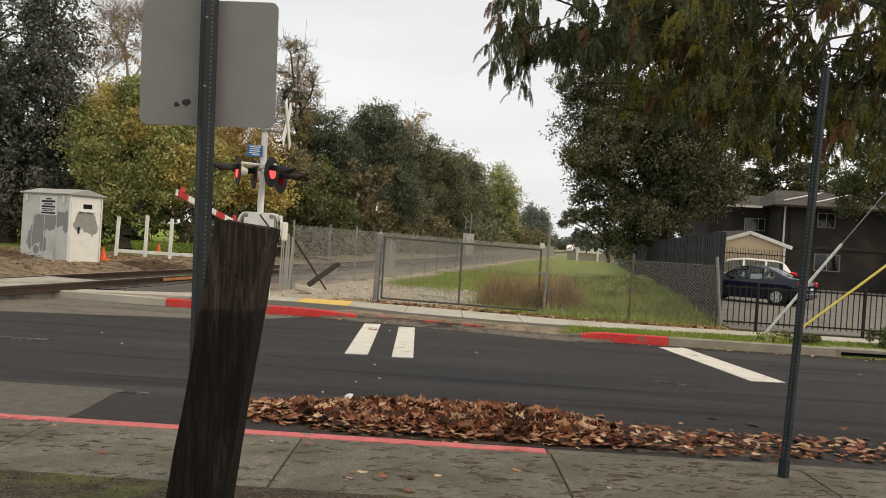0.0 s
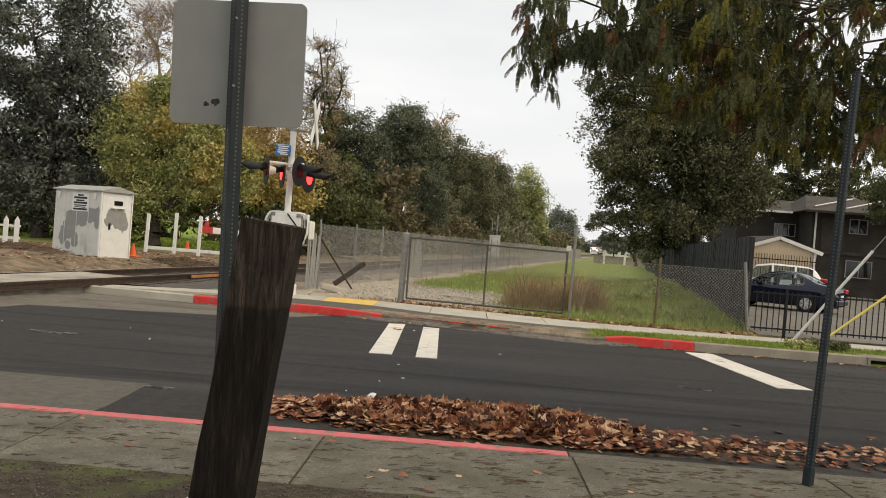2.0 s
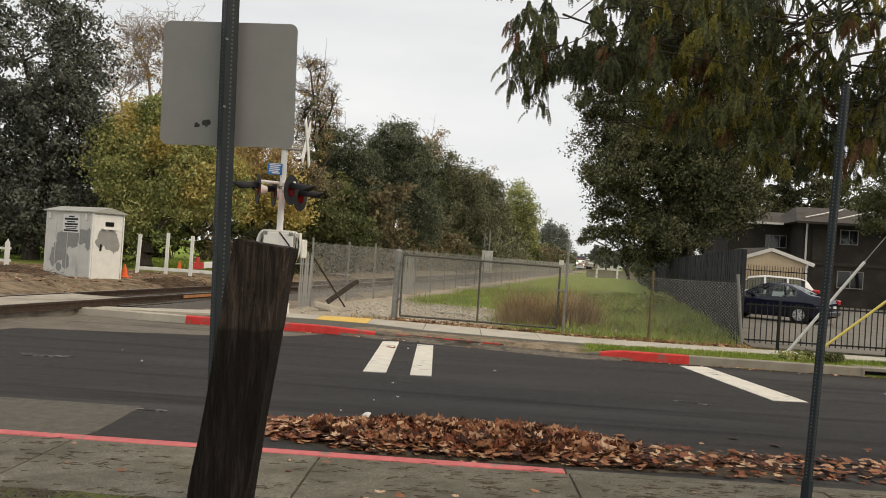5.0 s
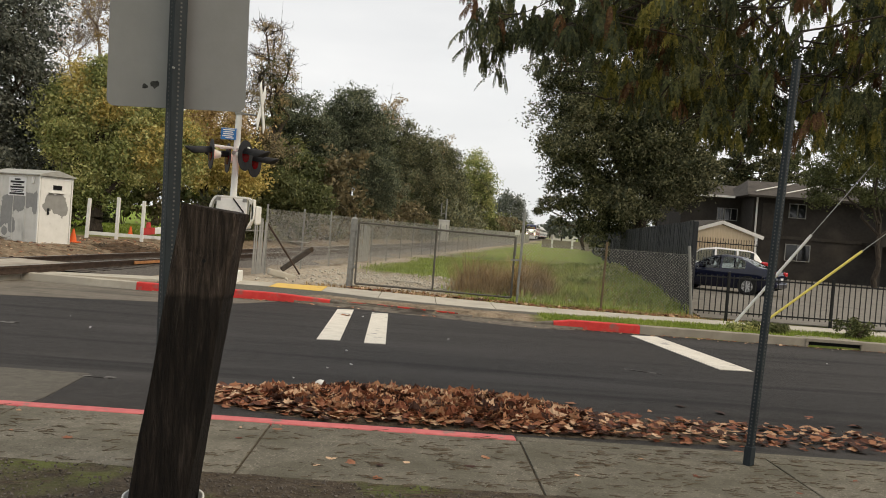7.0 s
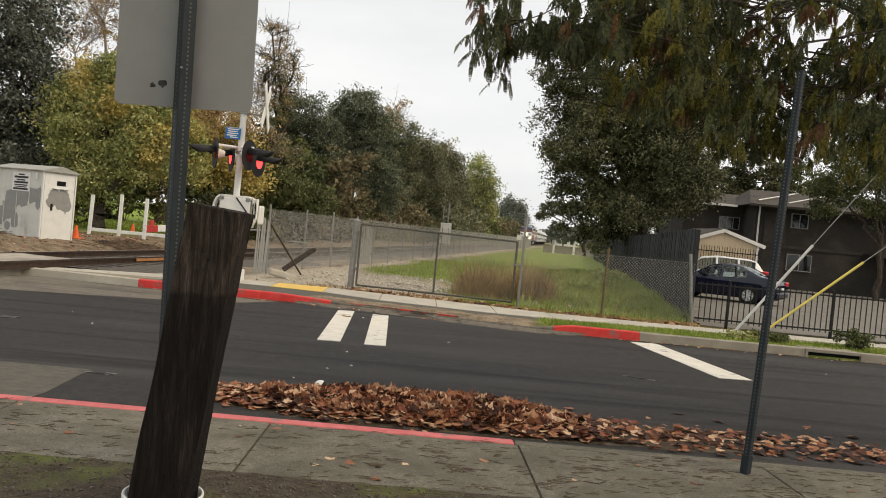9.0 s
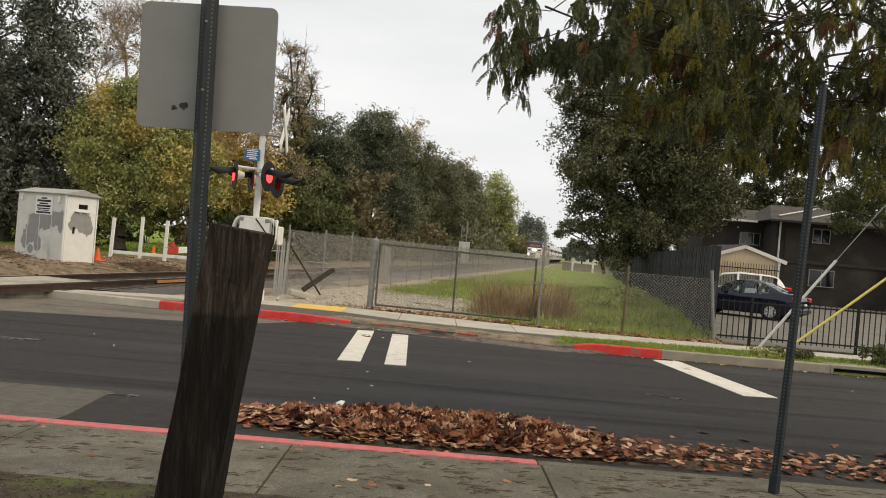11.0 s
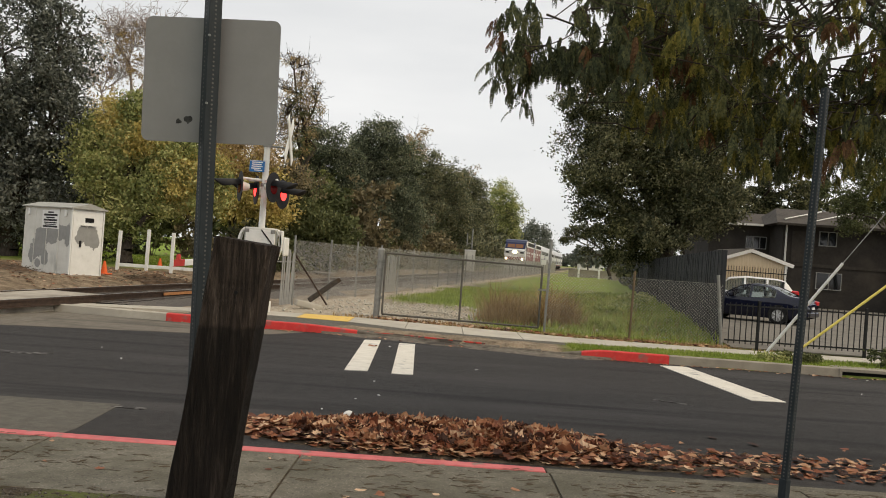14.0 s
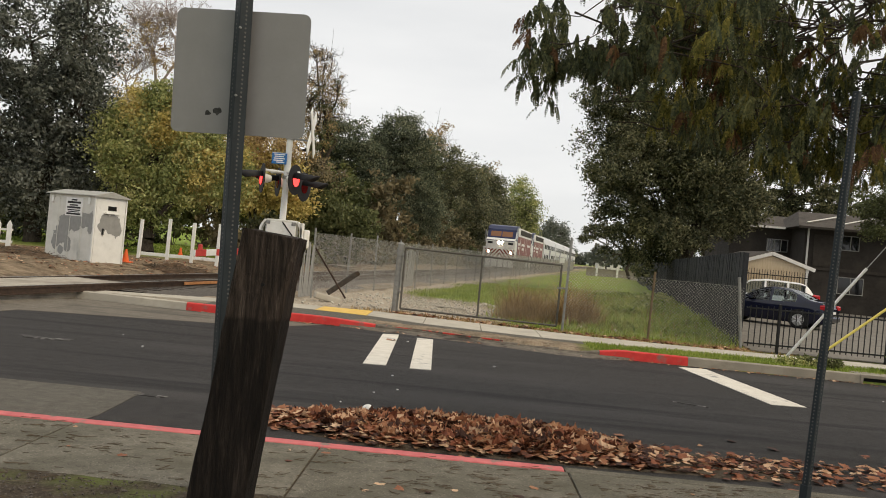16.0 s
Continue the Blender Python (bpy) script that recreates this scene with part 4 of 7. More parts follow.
def flasher(x, y, z, direction, set_name):
    m = aim(direction, (x, y, z))
    head = part("lamp_background", tubed((-0.008, 0, 0), (0.008, 0, 0), 0.335, sides=32), M["signal_black"], signal, "round black signal background")
    head.matrix_local = m
    part("housing", tubed((-0.2, 0, 0), (-0.009, 0, 0), 0.07, 0.125, sides=20), M["grey_panel"], head, "pale grey lamp housing")
    part("lens", tubed((0.009, 0, 0), (0.022, 0, 0), 0.152, sides=24), M["lens_red"], head, "dark red lens")
    bm = bmesh.new()
    n = 14
    rows = []
    for i in range(n + 1):
        t = radians(12 + 156 * i / n)
        reach = 0.22 + 0.36 * max(0.0, math.sin(t)) ** 0.6
        rows.append([bm.verts.new((0.01, 0.165 * math.cos(t), 0.165 * math.sin(t))), bm.verts.new((reach, 0.168 * math.cos(t) * 0.92, 0.165 * math.sin(t) - 0.045 - 0.0 * reach))])
        rows[-1] += [bm.verts.new((reach, 0.162 * math.cos(t) * 0.92, 0.155 * math.sin(t) - 0.045)), bm.verts.new((0.01, 0.158 * math.cos(t), 0.157 * math.sin(t)))]
    for a, b in zip(rows, rows[1:]):
        for q in range(4):
            bm.faces.new((a[q], b[q], b[(q + 1) % 4], a[(q + 1) % 4]))
    bmesh.ops.recalc_face_normals(bm, faces=bm.faces)
    part("visor", bm, M["signal_black"], head, "long black visor", smooth=True)
    bulb = part("lit_lamp", tubed((-0.004, 0, 0), (0.004, 0, 0), 0.148, sides=24), M["lamp_red"], head, "lit red lamp")
    bulbs.append((bulb, set_name))


flasher(0.27, -0.33, 2.80, (0.963, -0.27, 0), "a")
flasher(0.36, 0.30, 2.70, (0.963, -0.27, 0), "b")
flasher(-0.47, -0.33, 2.78, (-0.93, -0.40, 0), "a")
flasher(-0.26, 0.34, 2.76, (-0.93, -0.40, 0), "b")

# gate arm on its pivot
ARM_PIVOT = (0.30, 0.0, 1.25)
arm = part("gate_arm", boxed(-0.02, 0.02, -4.72, 0.35, -0.055, 0.055, bevel=0.006), M["white_paint"], signal, "red and white striped crossing gate arm")
arm.location = ARM_PIVOT
for i in range(6):
    a = -4.7 + 0.8 * i
    part("red_band", boxed(-0.0225, 0.0225, a, a + 0.4, -0.0575, 0.0575), M["red_reflective"], arm, "red reflective band")
for y in (-4.5, -2.2):
    part("arm_lamp", tubed((0, y, 0.056), (0, y, 0.15), 0.045, 0.035, sides=10), M["red_reflective"], arm, "small red arm lamp")


# ---- equipment hut ----
def hut():
    m = aim((-0.85, 0.53, 0), (-11.42, 25.75, 0.08))
    ob = thing("equipment_hut", m, "white metal railway equipment hut with grey patches of overpaint", "equipment cabinet")
    L, W, H = 2.45, 1.12, 2.12
    part("body", boxed(0, L, -W, 0, 0, H, bevel=0.01), M["grey_panel"], ob)
    part("door", boxed(-0.02, 0.0, -W + 0.05, -0.05, 0.06, H - 0.05, bevel=0.006), M["white_paint"], ob, "white hut door")
    part("corner_trim", boxed(-0.03, 0.03, -0.03, 0.012, 0, H), M["white_paint"], ob)
    part("corner_trim", boxed(-0.03, 0.03, -W - 0.012, -W + 0.03, 0, H), M["white_paint"], ob)
    bm = bmesh.new()
    pts = [(-W - 0.07, H), (0.07, H), (0.07, H + 0.03), (-W / 2, H + 0.19), (-W - 0.07, H + 0.03)]
    a = [bm.verts.new((-0.1, y, z)) for y, z in pts]
    b = [bm.verts.new((L + 0.1, y, z)) for y, z in pts]
    bm.faces.new(a[::-1])
    bm.faces.new(b)
    for i in range(5):
        j = (i + 1) % 5
        bm.faces.new((a[i], a[j], b[j], b[i]))
    bmesh.ops.recalc_face_normals(bm, faces=bm.faces)
    part("roof", bm, M["roof_metal"], ob, "low gabled grey metal roof")
    for i in range(3):
        x = 0.6 + 0.62 * i
        part("panel_seam", boxed(x, x + 0.02, 0.0, 0.012, 0.05, H - 0.02), M["grey_panel"], ob)
    pl = part("notice_plate", boxed(0.62, 1.5, 0.0, 0.014, 1.46, 2.03, bevel=0.004), M["sign_white"], ob, "white notice plate with black writing")
    for z, a, b, h in ((1.965, 0.9, 1.22, 0.024), (1.885, 0.7, 1.42, 0.032), (1.80, 0.84, 1.3, 0.022), (1.725, 0.7, 1.42, 0.030), (1.645, 0.72, 1.4, 0.018), (1.59, 0.76, 1.36, 0.014), (1.525, 0.68, 1.44, 0.028)):
        cuts = sorted(random.Random(int(z * 1000)).uniform(a + 0.06, b - 0.06) for _ in range(2))
        for u, v in zip([a] + cuts, cuts + [b]):
            part("text_bar", boxed(u + 0.012, v - 0.012, 0.015, 0.017, z - h, z + h), M["ink"], pl)
    rng = random.Random(8)

    def blot(lobes, side, lift):
        """One patch of overpaint: rolled lobes grown together, kept where they overlap the wall."""
        step = 0.018
        bm = bmesh.new()
        seen = {}

        def corner(i, k):
            if (i, k) not in seen:
                u, v = i * step, k * step
                seen[i, k] = bm.verts.new((u, lift, v) if side else (-0.0205 - lift, u, v))
            return seen[i, k]
        for i in range(-62, 134):
            for k in range(0, 112):
                u, v = (i + 0.5) * step, (k + 0.5) * step
                e = 0.22 * noise.noise((u * 7, v * 7, 3 if side else 8)) + 0.12 * noise.noise((u * 21, v * 21, 5))
                if any(((u - cx) / rx) ** 2 + ((v - cz) / rz) ** 2 < 1 + e * 2 for cx, cz, rx, rz in lobes):
                    bm.faces.new((corner(i, k), corner(i + 1, k), corner(i + 1, k + 1), corner(i, k + 1)))
        bmesh.ops.recalc_face_normals(bm, faces=bm.faces)
        part("overpaint_patch", bm, M["cover_paint"], ob, "grey patch of overpaint")
    blot([(0.5, 1.35, 0.42, 0.24), (1.0, 1.28, 0.45, 0.30), (1.45, 1.22, 0.38, 0.32), (1.62, 0.85, 0.40, 0.30), (1.9, 0.6, 0.22, 0.22), (1.25, 0.55, 0.18, 0.26), (0.15, 1.3, 0.14, 0.34), (1.6, 0.36, 0.16, 0.14)], True, 0.0045)
    blot([(-0.42, 1.38, 0.22, 0.24), (-0.66, 1.42, 0.22, 0.20), (-0.82, 1.15, 0.18, 0.26), (-0.3, 1.2, 0.16, 0.16), (-0.62, 1.15, 0.20, 0.16)], False, 0.0045)
    for x in (0.28, 2.2):
        part("hook", boxed(x - 0.05, x + 0.05, 0.0, 0.05, 1.86, 2.06, bevel=0.015), M["white_paint"], ob, "bent lifting hook")
    # flat near-black slab for the shade between the louvres
    part("vent", boxed(-0.035, -0.02, -0.75, -0.45, 1.72, 1.86), M["hole"], ob, "dark louvred vent")
    part("handle", boxed(-0.06, -0.02, -0.35, -0.29, 0.95, 1.15, bevel=0.01), M["black_metal"], ob)
    part("shelf_lip", boxed(-0.09, -0.02, -0.85, -0.3, 1.62, 1.64), M["white_paint"], ob)
    return ob


hut()

# white marker posts beside the line, a timber rail fence far behind
for x, y, h, t in ((-12.45, 32.3, 1.5, 1.5), (-11.55, 32.9, 1.62, 0.5), (-10.55, 32.8, 1.55, 0.5), (-9.55, 32.8, 1.6, 1), (-8.6, 33.2, 1.4, 1.2)):
    p = tagged(part("marker_post", boxed(-0.058, 0.058, -0.058, 0.058, -0.2, h, bevel=0.01), M["white_paint"]), "white painted timber marker post", "post", "white posts by the line")
    p.matrix_world = pose(x, y, 0.15, 0, t, 0)
low = thing("low_rail", pose(-11.3, 35.0, 0.16), "long low white timber rail on the grass", "rail")
part("rail_beam", boxed(-2.2, 3.2, -0.05, 0.05, 0.02, 0.16, bevel=0.01), M["white_paint"], low)
flat_patch("park_path", [(-45, 47.0), (-6, 46.0), (-6, 47.6), (-45, 48.6)], 0.2, M["pale_concrete"], "pale concrete path across the park lawn", "path")
for x, y in ((-11.22, 28.0), (-12.2, 36.4)):
    cone = thing("traffic_cone", pose(x, y, 0.15), "orange plastic traffic cone", "traffic cone")
    part("cone_body", tubed((0, 0, 0.04), (0, 0, 0.45), 0.12, 0.03, sides=14), M["cone_orange"], cone)
    part("foot", boxed(-0.2, 0.2, -0.2, 0.2, 0, 0.04, bevel=0.01), M["cone_orange"], cone)


# ---- fences ----
def chain_link(bm, p0, p1, z0, z1, pitch, r):
    """Woven wire as two sets of crossing diagonal wires between two plan points."""
    p0, p1 = Vector((*p0, 0)), Vector((*p1, 0))
    L = (p1 - p0).length
    d = (p1 - p0) / L
    nrm = Vector((-d.y, d.x, 0))
    H = z1 - z0
    k = -H
    while k < L:
        for s in (1, -1):
            a, b = max(k, 0.0), min(k + H, L)
            if b - a > 0.01:
                za, zb = z0 + (a - k), z0 + (b - k)
                if s < 0:
                    za, zb = z0 + z1 - za, z0 + z1 - zb
                q0, q1 = p0 + d * a + Vector((0, 0, za)), p0 + d * b + Vector((0, 0, zb))
                w = (q1 - q0).normalized().cross(nrm) * r
                o = nrm * r * s
                v = [bm.verts.new(q0 + w), bm.verts.new(q1 + w), bm.verts.new(q1 + o), bm.verts.new(q0 + o), bm.verts.new(q0 - w), bm.verts.new(q1 - w)]
                bm.faces.new((v[0], v[1], v[2], v[3]))
                bm.faces.new((v[3], v[2], v[5], v[4]))
        k += pitch
    return bm


gate = thing("chain_link_gate", pose(0, 0, 0), "wide galvanised chain-link field gate, closed", "gate")
GL, GR = (-1.36, 19.75), (2.26, 19.3)
for a, b, n in (((*GL, 1.53), (*GR, 1.47), "top_rail"), ((*GL, 0.10), (*GR, 0.08), "bottom_rail"), ((*GL, 0.10), (*GL, 1.53), "stile"), ((*GR, 0.08), (*GR, 1.47), "stile"),
                ((0.45, 19.53, 0.09), (0.45, 19.53, 1.5), "middle_stile")):
    part(n, tubed(a, b, 0.024, sides=10), M["gate_pipe"], gate)
part("wire_mesh", chain_link(bmesh.new(), GL, GR, 0.12, 1.48, 0.075, 0.0023), M["galvanised"], gate, "chain-link wire mesh")
gp = thing("gate_post", pose(-1.5, 19.85, 0), "stout galvanised steel gate post", "post")
part("post", tubed((0, 0, -0.1), (0.02, 0, 1.60), 0.075, sides=16), M["galvanised"], gp)
part("cap", tubed((0.02, 0, 1.60), (0.02, 0, 1.65), 0.082, 0.03, sides=16), M["galvanised"], gp)
for z in (0.45, 1.3):
    part("hinge", boxed(0.03, 0.16, -0.06, 0.06, z, z + 0.07, bevel=0.01), M["galvanised"], gp)
gp = thing("gate_post", pose(2.38, 19.15, 0), "tall thin galvanised latch post", "post")
part("post", tubed((0, 0, -0.1), (0.03, 0, 2.1), 0.03, sides=12), M["galvanised"], gp)
part("latch", boxed(-0.2, 0.02, -0.02, 0.02, 0.93, 0.97), M["galvanised"], gp)

cl = thing("chain_link_fence", pose(0, 0, 0), "low chain-link fence along the sidewalk", "fence")
part("wire_mesh", chain_link(bmesh.new(), (2.42, 19.1), (6.3, 18.95), 0.04, 1.36, 0.075, 0.0018), M["fence_wire"], cl, "chain-link wire mesh")
part("post", tubed((4.28, 19.0, -0.1), (4.31, 19.0, 1.52), 0.026), M["rusty_pipe"], cl, "rusty thin post")
part("post", tubed((6.35, 18.95, -0.1), (6.17, 18.95, 1.57), 0.035), M["galvanised"], cl)
part("tension_wire", tubed((2.42, 19.1, 1.36), (6.2, 18.95, 1.37), 0.004, sides=5), M["galvanised"], cl)

lf = thing("line_side_fence", pose(0, 0, 0), "long chain-link fence along the railway line", "fence")
p0 = Vector((-3.92, 22.3, 0))


def lf_at(s):
    return p0 + TD * s


part("wire_mesh", chain_link(bmesh.new(), lf_at(0)[:2], lf_at(45)[:2], 0.03, 1.70, 0.05, 0.0019), M["fence_wire"], lf, "chain-link wire mesh")
part("wire_mesh", chain_link(bmesh.new(), lf_at(45)[:2], lf_at(150)[:2], 0.03, 1.72, 0.055, 0.0025), M["fence_wire"], lf, "chain-link wire mesh")
s = 0.0
rng = random.Random(21)
while s < 150:
    q = lf_at(s)
    part("post", tubed((q.x, q.y, -0.1), (q.x + rng.uniform(-0.05, 0.05), q.y, 1.80 + rng.uniform(-0.07, 0.07)), 0.028, sides=8), M["galvanised"], lf)
    s += 3.0 if s < 60 else 5.0
part("brace", tubed((-3.95, 22.3, 1.35), (-3.1, 23.0, 0.0), 0.025), M["rail_steel"], lf, "rusty diagonal brace")
# stretches with upright slats woven in
rng = random.Random(12)
for a, b in ((-0.9, -0.05), (9.3, 11.6)):
    q0, q1 = lf_at(a), lf_at(b)
    n = int((b - a) / 0.085)
    for i in range(n):
        q = q0.lerp(q1, i / n)
        o = part("slat", boxed(-0.02, 0.02, -0.006, 0.006, 0.02, 1.42 + rng.uniform(-0.08, 0.1)), M["cover_paint"], lf)
        o.matrix_local = pose(q.x, q.y - 0.03, 0, 0, rng.uniform(-3, 3), 60)
part("slat_rail", tubed((-4.55, 21.6, 1.1), (-3.9, 22.2, 1.12), 0.02), M["galvanised"], lf)
fallen = thing("fallen_timber", pose(-3.35, 23.2, 0.0), "broken timber post leaning on the fence", "timber")
bm = boxed(-0.48, 0.46, -0.075, 0.075, -0.065, 0.065, bevel=0.015, m=pose(0.1, 0, 0.38, 0, -38, 20))
part("beam", bm, M["tie_wood"], fallen)
part("broken_end", boxed(0.44, 0.56, -0.08, 0.03, -0.07, 0.05, bevel=0.02, m=pose(0.1, 0, 0.38, 0, -38, 20)), M["end_grain"], fallen)
rub = thing("concrete_rubble", pose(-3.35, 21.4, 0.0), "broken pale concrete lump on the gravel", "rubble")
part("lump", boxed(-0.35, 0.35, -0.12, 0.12, -0.05, 0.12, bevel=0.04, m=pose(0, 0, 0.03, 0, 12, 25)), M["pale_concrete"], rub)

# black board fence: boards one by one on rails
bf = thing("board_fence", pose(0, 0, 0), "tall black painted board fence beside the grass", "fence")
q0 = Vector((6.42, 19.6, 0))
board = None
bm_far = bmesh.new()
for i in range(560):
    q = q0 + TD * (0.145 * i)
    z = ground_height(q.x - 0.1, q.y)
    if i < 260:
        if board is None:
            board = part("board", boxed(-0.012, 0.012, -0.07, 0.07, 0, 2.2, bevel=0.003), M["fence_black"], bf)
            o = board
        else:
            o = new("board", board.data)
            o.parent = bf
        o.matrix_local = pose(q.x + 0.004 * (i % 3), q.y, -0.03, 0, random.uniform(-0.3, 0.3), -TURN)
    else:
        box(bm_far, -0.012, 0.012, -0.07, 0.07, -0.03, 2.15, m=pose(q.x, q.y, 0, 0, 0, -TURN))
tagged(part("far_board", bm_far, M["fence_black"], bf), kind="stuff")
for i in range(28):
    q = q0 + TD * (2.4 * i)
    part("post", boxed(-0.05, 0.05, -0.05, 0.05, -0.1, 2.16, bevel=0.006, m=pose(q.x + 0.08, q.y, 0, 0, 0, -TURN)), M["fence_black"], bf)
for z in (0.4, 1.75):
    a, b = q0 + Vector((0.05, 0, z)), q0 + TD * 81 + Vector((0.05, 0, z))
    part("rail", tubed(a, b, 0.04, sides=4), M["fence_black"], bf)

# iron fence of the parking lot
iron = thing("iron_fence", pose(6.5, 19.25, 0, 0, 0, 0), "low black iron picket fence of the parking lot", "fence")
for z in (0.10, 0.90):
    part("rail", boxed(0, 12, -0.018, 0.018, z, z + 0.035), M["black_metal"], iron)
picket = None
for i in range(92):
    x = 0.09 + 0.13 * i
    if picket is None:
        picket = part("picket", boxed(-0.009, 0.009, -0.009, 0.009, 0.05, 0.98), M["black_metal"], iron)
        o = picket
    else:
        o = new("picket", picket.data)
        o.parent = iron
    o.location = (x, 0, 0)
for x in (0.75, 3.2, 5.65, 8.1, 10.5):
    part("post", boxed(x - 0.03, x + 0.03, -0.03, 0.03, -0.1, 1.05, bevel=0.005), M["black_metal"], iron)

# guy wires with guards
gw = thing("guy_wire", pose(6.32, 16.5, 0.0), "steel guy wire with a white plastic guard", "guy wire")
d = Vector((7.87 - 6.4, 0.0, 1.97))
part("guard", tubed((0, 0, 0), d, 0.028), M["guard_white"], gw)
part("wire", tubed(d, d * 4.2, 0.009, sides=6), M["galvanised"], gw)
part("anchor", tubed((-0.03, 0, -0.05), (0.03, 0, 0.06), 0.03), M["galvanised"], gw)
gw = thing("guy_wire", pose(7.1, 16.6, 0.0), "steel guy wire with a yellow plastic guard", "guy wire")
d = Vector((2.18, 0, 1.84))
part("guard", tubed((0, 0, 0.22), d * 0.82 + Vector((0, 0, 0.22)), 0.025), M["guard_yellow"], gw)
part("wire", tubed((-0.2, 0, 0), (0, 0, 0.22), 0.009, sides=6), M["galvanised"], gw)
part("wire", tubed(d * 0.82 + Vector((0, 0, 0.22)), d * 4 + Vector((0, 0, 0.22)), 0.009, sides=6), M["galvanised"], gw)


# ---- trees ----
def leaf_quads(centres, size, rng, flat=0.0, aspect=0.5):
    n = len(centres)
    a = rng.normal(size=(n, 3))
    a[:, 2] *= 1 - flat
    a /= np.linalg.norm(a, axis=1, keepdims=True) + 1e-9
    b = np.cross(a, rng.normal(size=(n, 3)))
    b /= np.linalg.norm(b, axis=1, keepdims=True) + 1e-9
    s = size * rng.uniform(0.55, 1.25, size=(n, 1))
    a, b = a * s, b * s * aspect
    return np.stack([centres - a, centres + b, centres + a, centres - b], axis=1)


def clumps(blobs, per, spread, rng):
    """Leaf places in clumps over the outer part of each crown lobe."""
    out = []
    for cx, cy, cz, rx, ry, rz, n in blobs:
        k = max(6, n // per)
        d = rng.normal(size=(k, 3))
        d /= np.linalg.norm(d, axis=1, keepdims=True)
        r = rng.uniform(0.5, 1.0, size=(k, 1)) ** 0.6
        lump = 0.82 + 0.3 * np.sin(d[:, :1] * 5 + cx) * np.cos(d[:, 1:2] * 4 + cz) + 0.16 * np.sin(d[:, 2:] * 9 + cy)
        c = np.array([cx, cy, cz]) + d * r * lump * np.array([rx, ry, rz])
        w = rng.uniform(0.4, 1.0, size=k)
        idx = rng.choice(k, size=n, p=w / w.sum())
        out.append(c[idx] + rng.normal(size=(n, 3)) * spread * rng.uniform(0.45, 1.1, size=k)[idx][:, None] * np.array([1, 1, 0.7]))
    return np.concatenate(out)


def branch(bm, a, b, r0, r1, rng, bends=4, wobble=0.12, sides=7):
    a, b = Vector(a), Vector(b)
    L = (b - a).length
    prev, pr = a, r0
    for i in range(1, bends + 1):
        f = i / bends
        q = a.lerp(b, f)
        if i < bends:
            q += Vector(rng.normal(size=3)) * L * wobble / bends
        r = r0 + (r1 - r0) * f
        tube(bm, prev, q, pr, r, sides=sides, caps=False)
        prev, pr = q, r
    return prev


def tree(x, y, blobs, material, label, seed, size=0.16, trunk=0.22, per=40, spread=0.32, fork=1.6, bark="bark", twigs=0, base=0.0, lean=0.0, extra=None, k=1.0):
    eye_z = 1.54

    def grown(bl):
        return [(a * k, b * k, eye_z + (c - eye_z) * k, d * k, e * k, f * k, n) for a, b, c, d, e, f, n in bl]
    x, y, fork, trunk, spread, size = x * k, y * k, fork * k, trunk * k, spread * k, size * k ** 0.75
    blobs = grown(blobs)
    if extra:
        extra = (extra[0], grown(extra[1]), extra[2] * k ** 0.75)
    if k <= 1.2 and y < 80:
        # finer leaves on the nearer trees
        size, per = size * 0.8, int(per * 1.5)
        blobs = [(*q[:6], int(q[6] * 1.5)) for q in blobs]
        if extra:
            extra = (extra[0], [(*q[:6], int(q[6] * 1.5)) for q in extra[1]], extra[2] * 0.8)
    rng = np.random.default_rng(seed)
    ob = thing("tree", pose(0, 0, 0), label, "tree")
    bm = bmesh.new()
    top = branch(bm, (x, y, base - 0.1), (x + lean, y, base + fork), trunk * 1.2, trunk * 0.8, rng, 5, 0.15, 10)
    for cx, cy, cz, rx, ry, rz, n in blobs:
        p = branch(bm, top, (cx, cy, cz), trunk * 0.6, trunk * 0.22, rng, 5, 0.35)
        for _ in range(5):
            d = Vector(rng.normal(size=3)).normalized()
            e = Vector((cx + d.x * rx * 0.8, cy + d.y * ry * 0.8, cz + abs(d.z) * rz * 0.8))
            q = branch(bm, p, e, trunk * 0.18, trunk * 0.05, rng, 3, 0.3, 5)
            for _ in range(twigs):
                dd = Vector(rng.normal(size=3)) * 0.35 * rx
                dd.z = abs(dd.z)
                g = branch(bm, q.lerp(p, rng.uniform(0, 0.6)), q + dd, trunk * 0.06, 0.012, rng, 3, 0.16, 4)
                for _ in range(3):
                    branch(bm, g, g + Vector(rng.normal(size=3)) * 0.22 * rx, 0.013, 0.006, rng, 2, 0.12, 3)
    part("trunk", bm, M[bark], ob, "dark furrowed trunk and limbs")
    c = clumps(blobs, per, spread, rng)
    quads("crown", leaf_quads(c, size, rng), M[material], ob)
    if extra:
        m2, blobs2, size2 = extra
        c = clumps(blobs2, per, spread, rng)
        quads("crown", leaf_quads(c, size2, rng), M[m2], ob, "differently coloured foliage")
    return ob


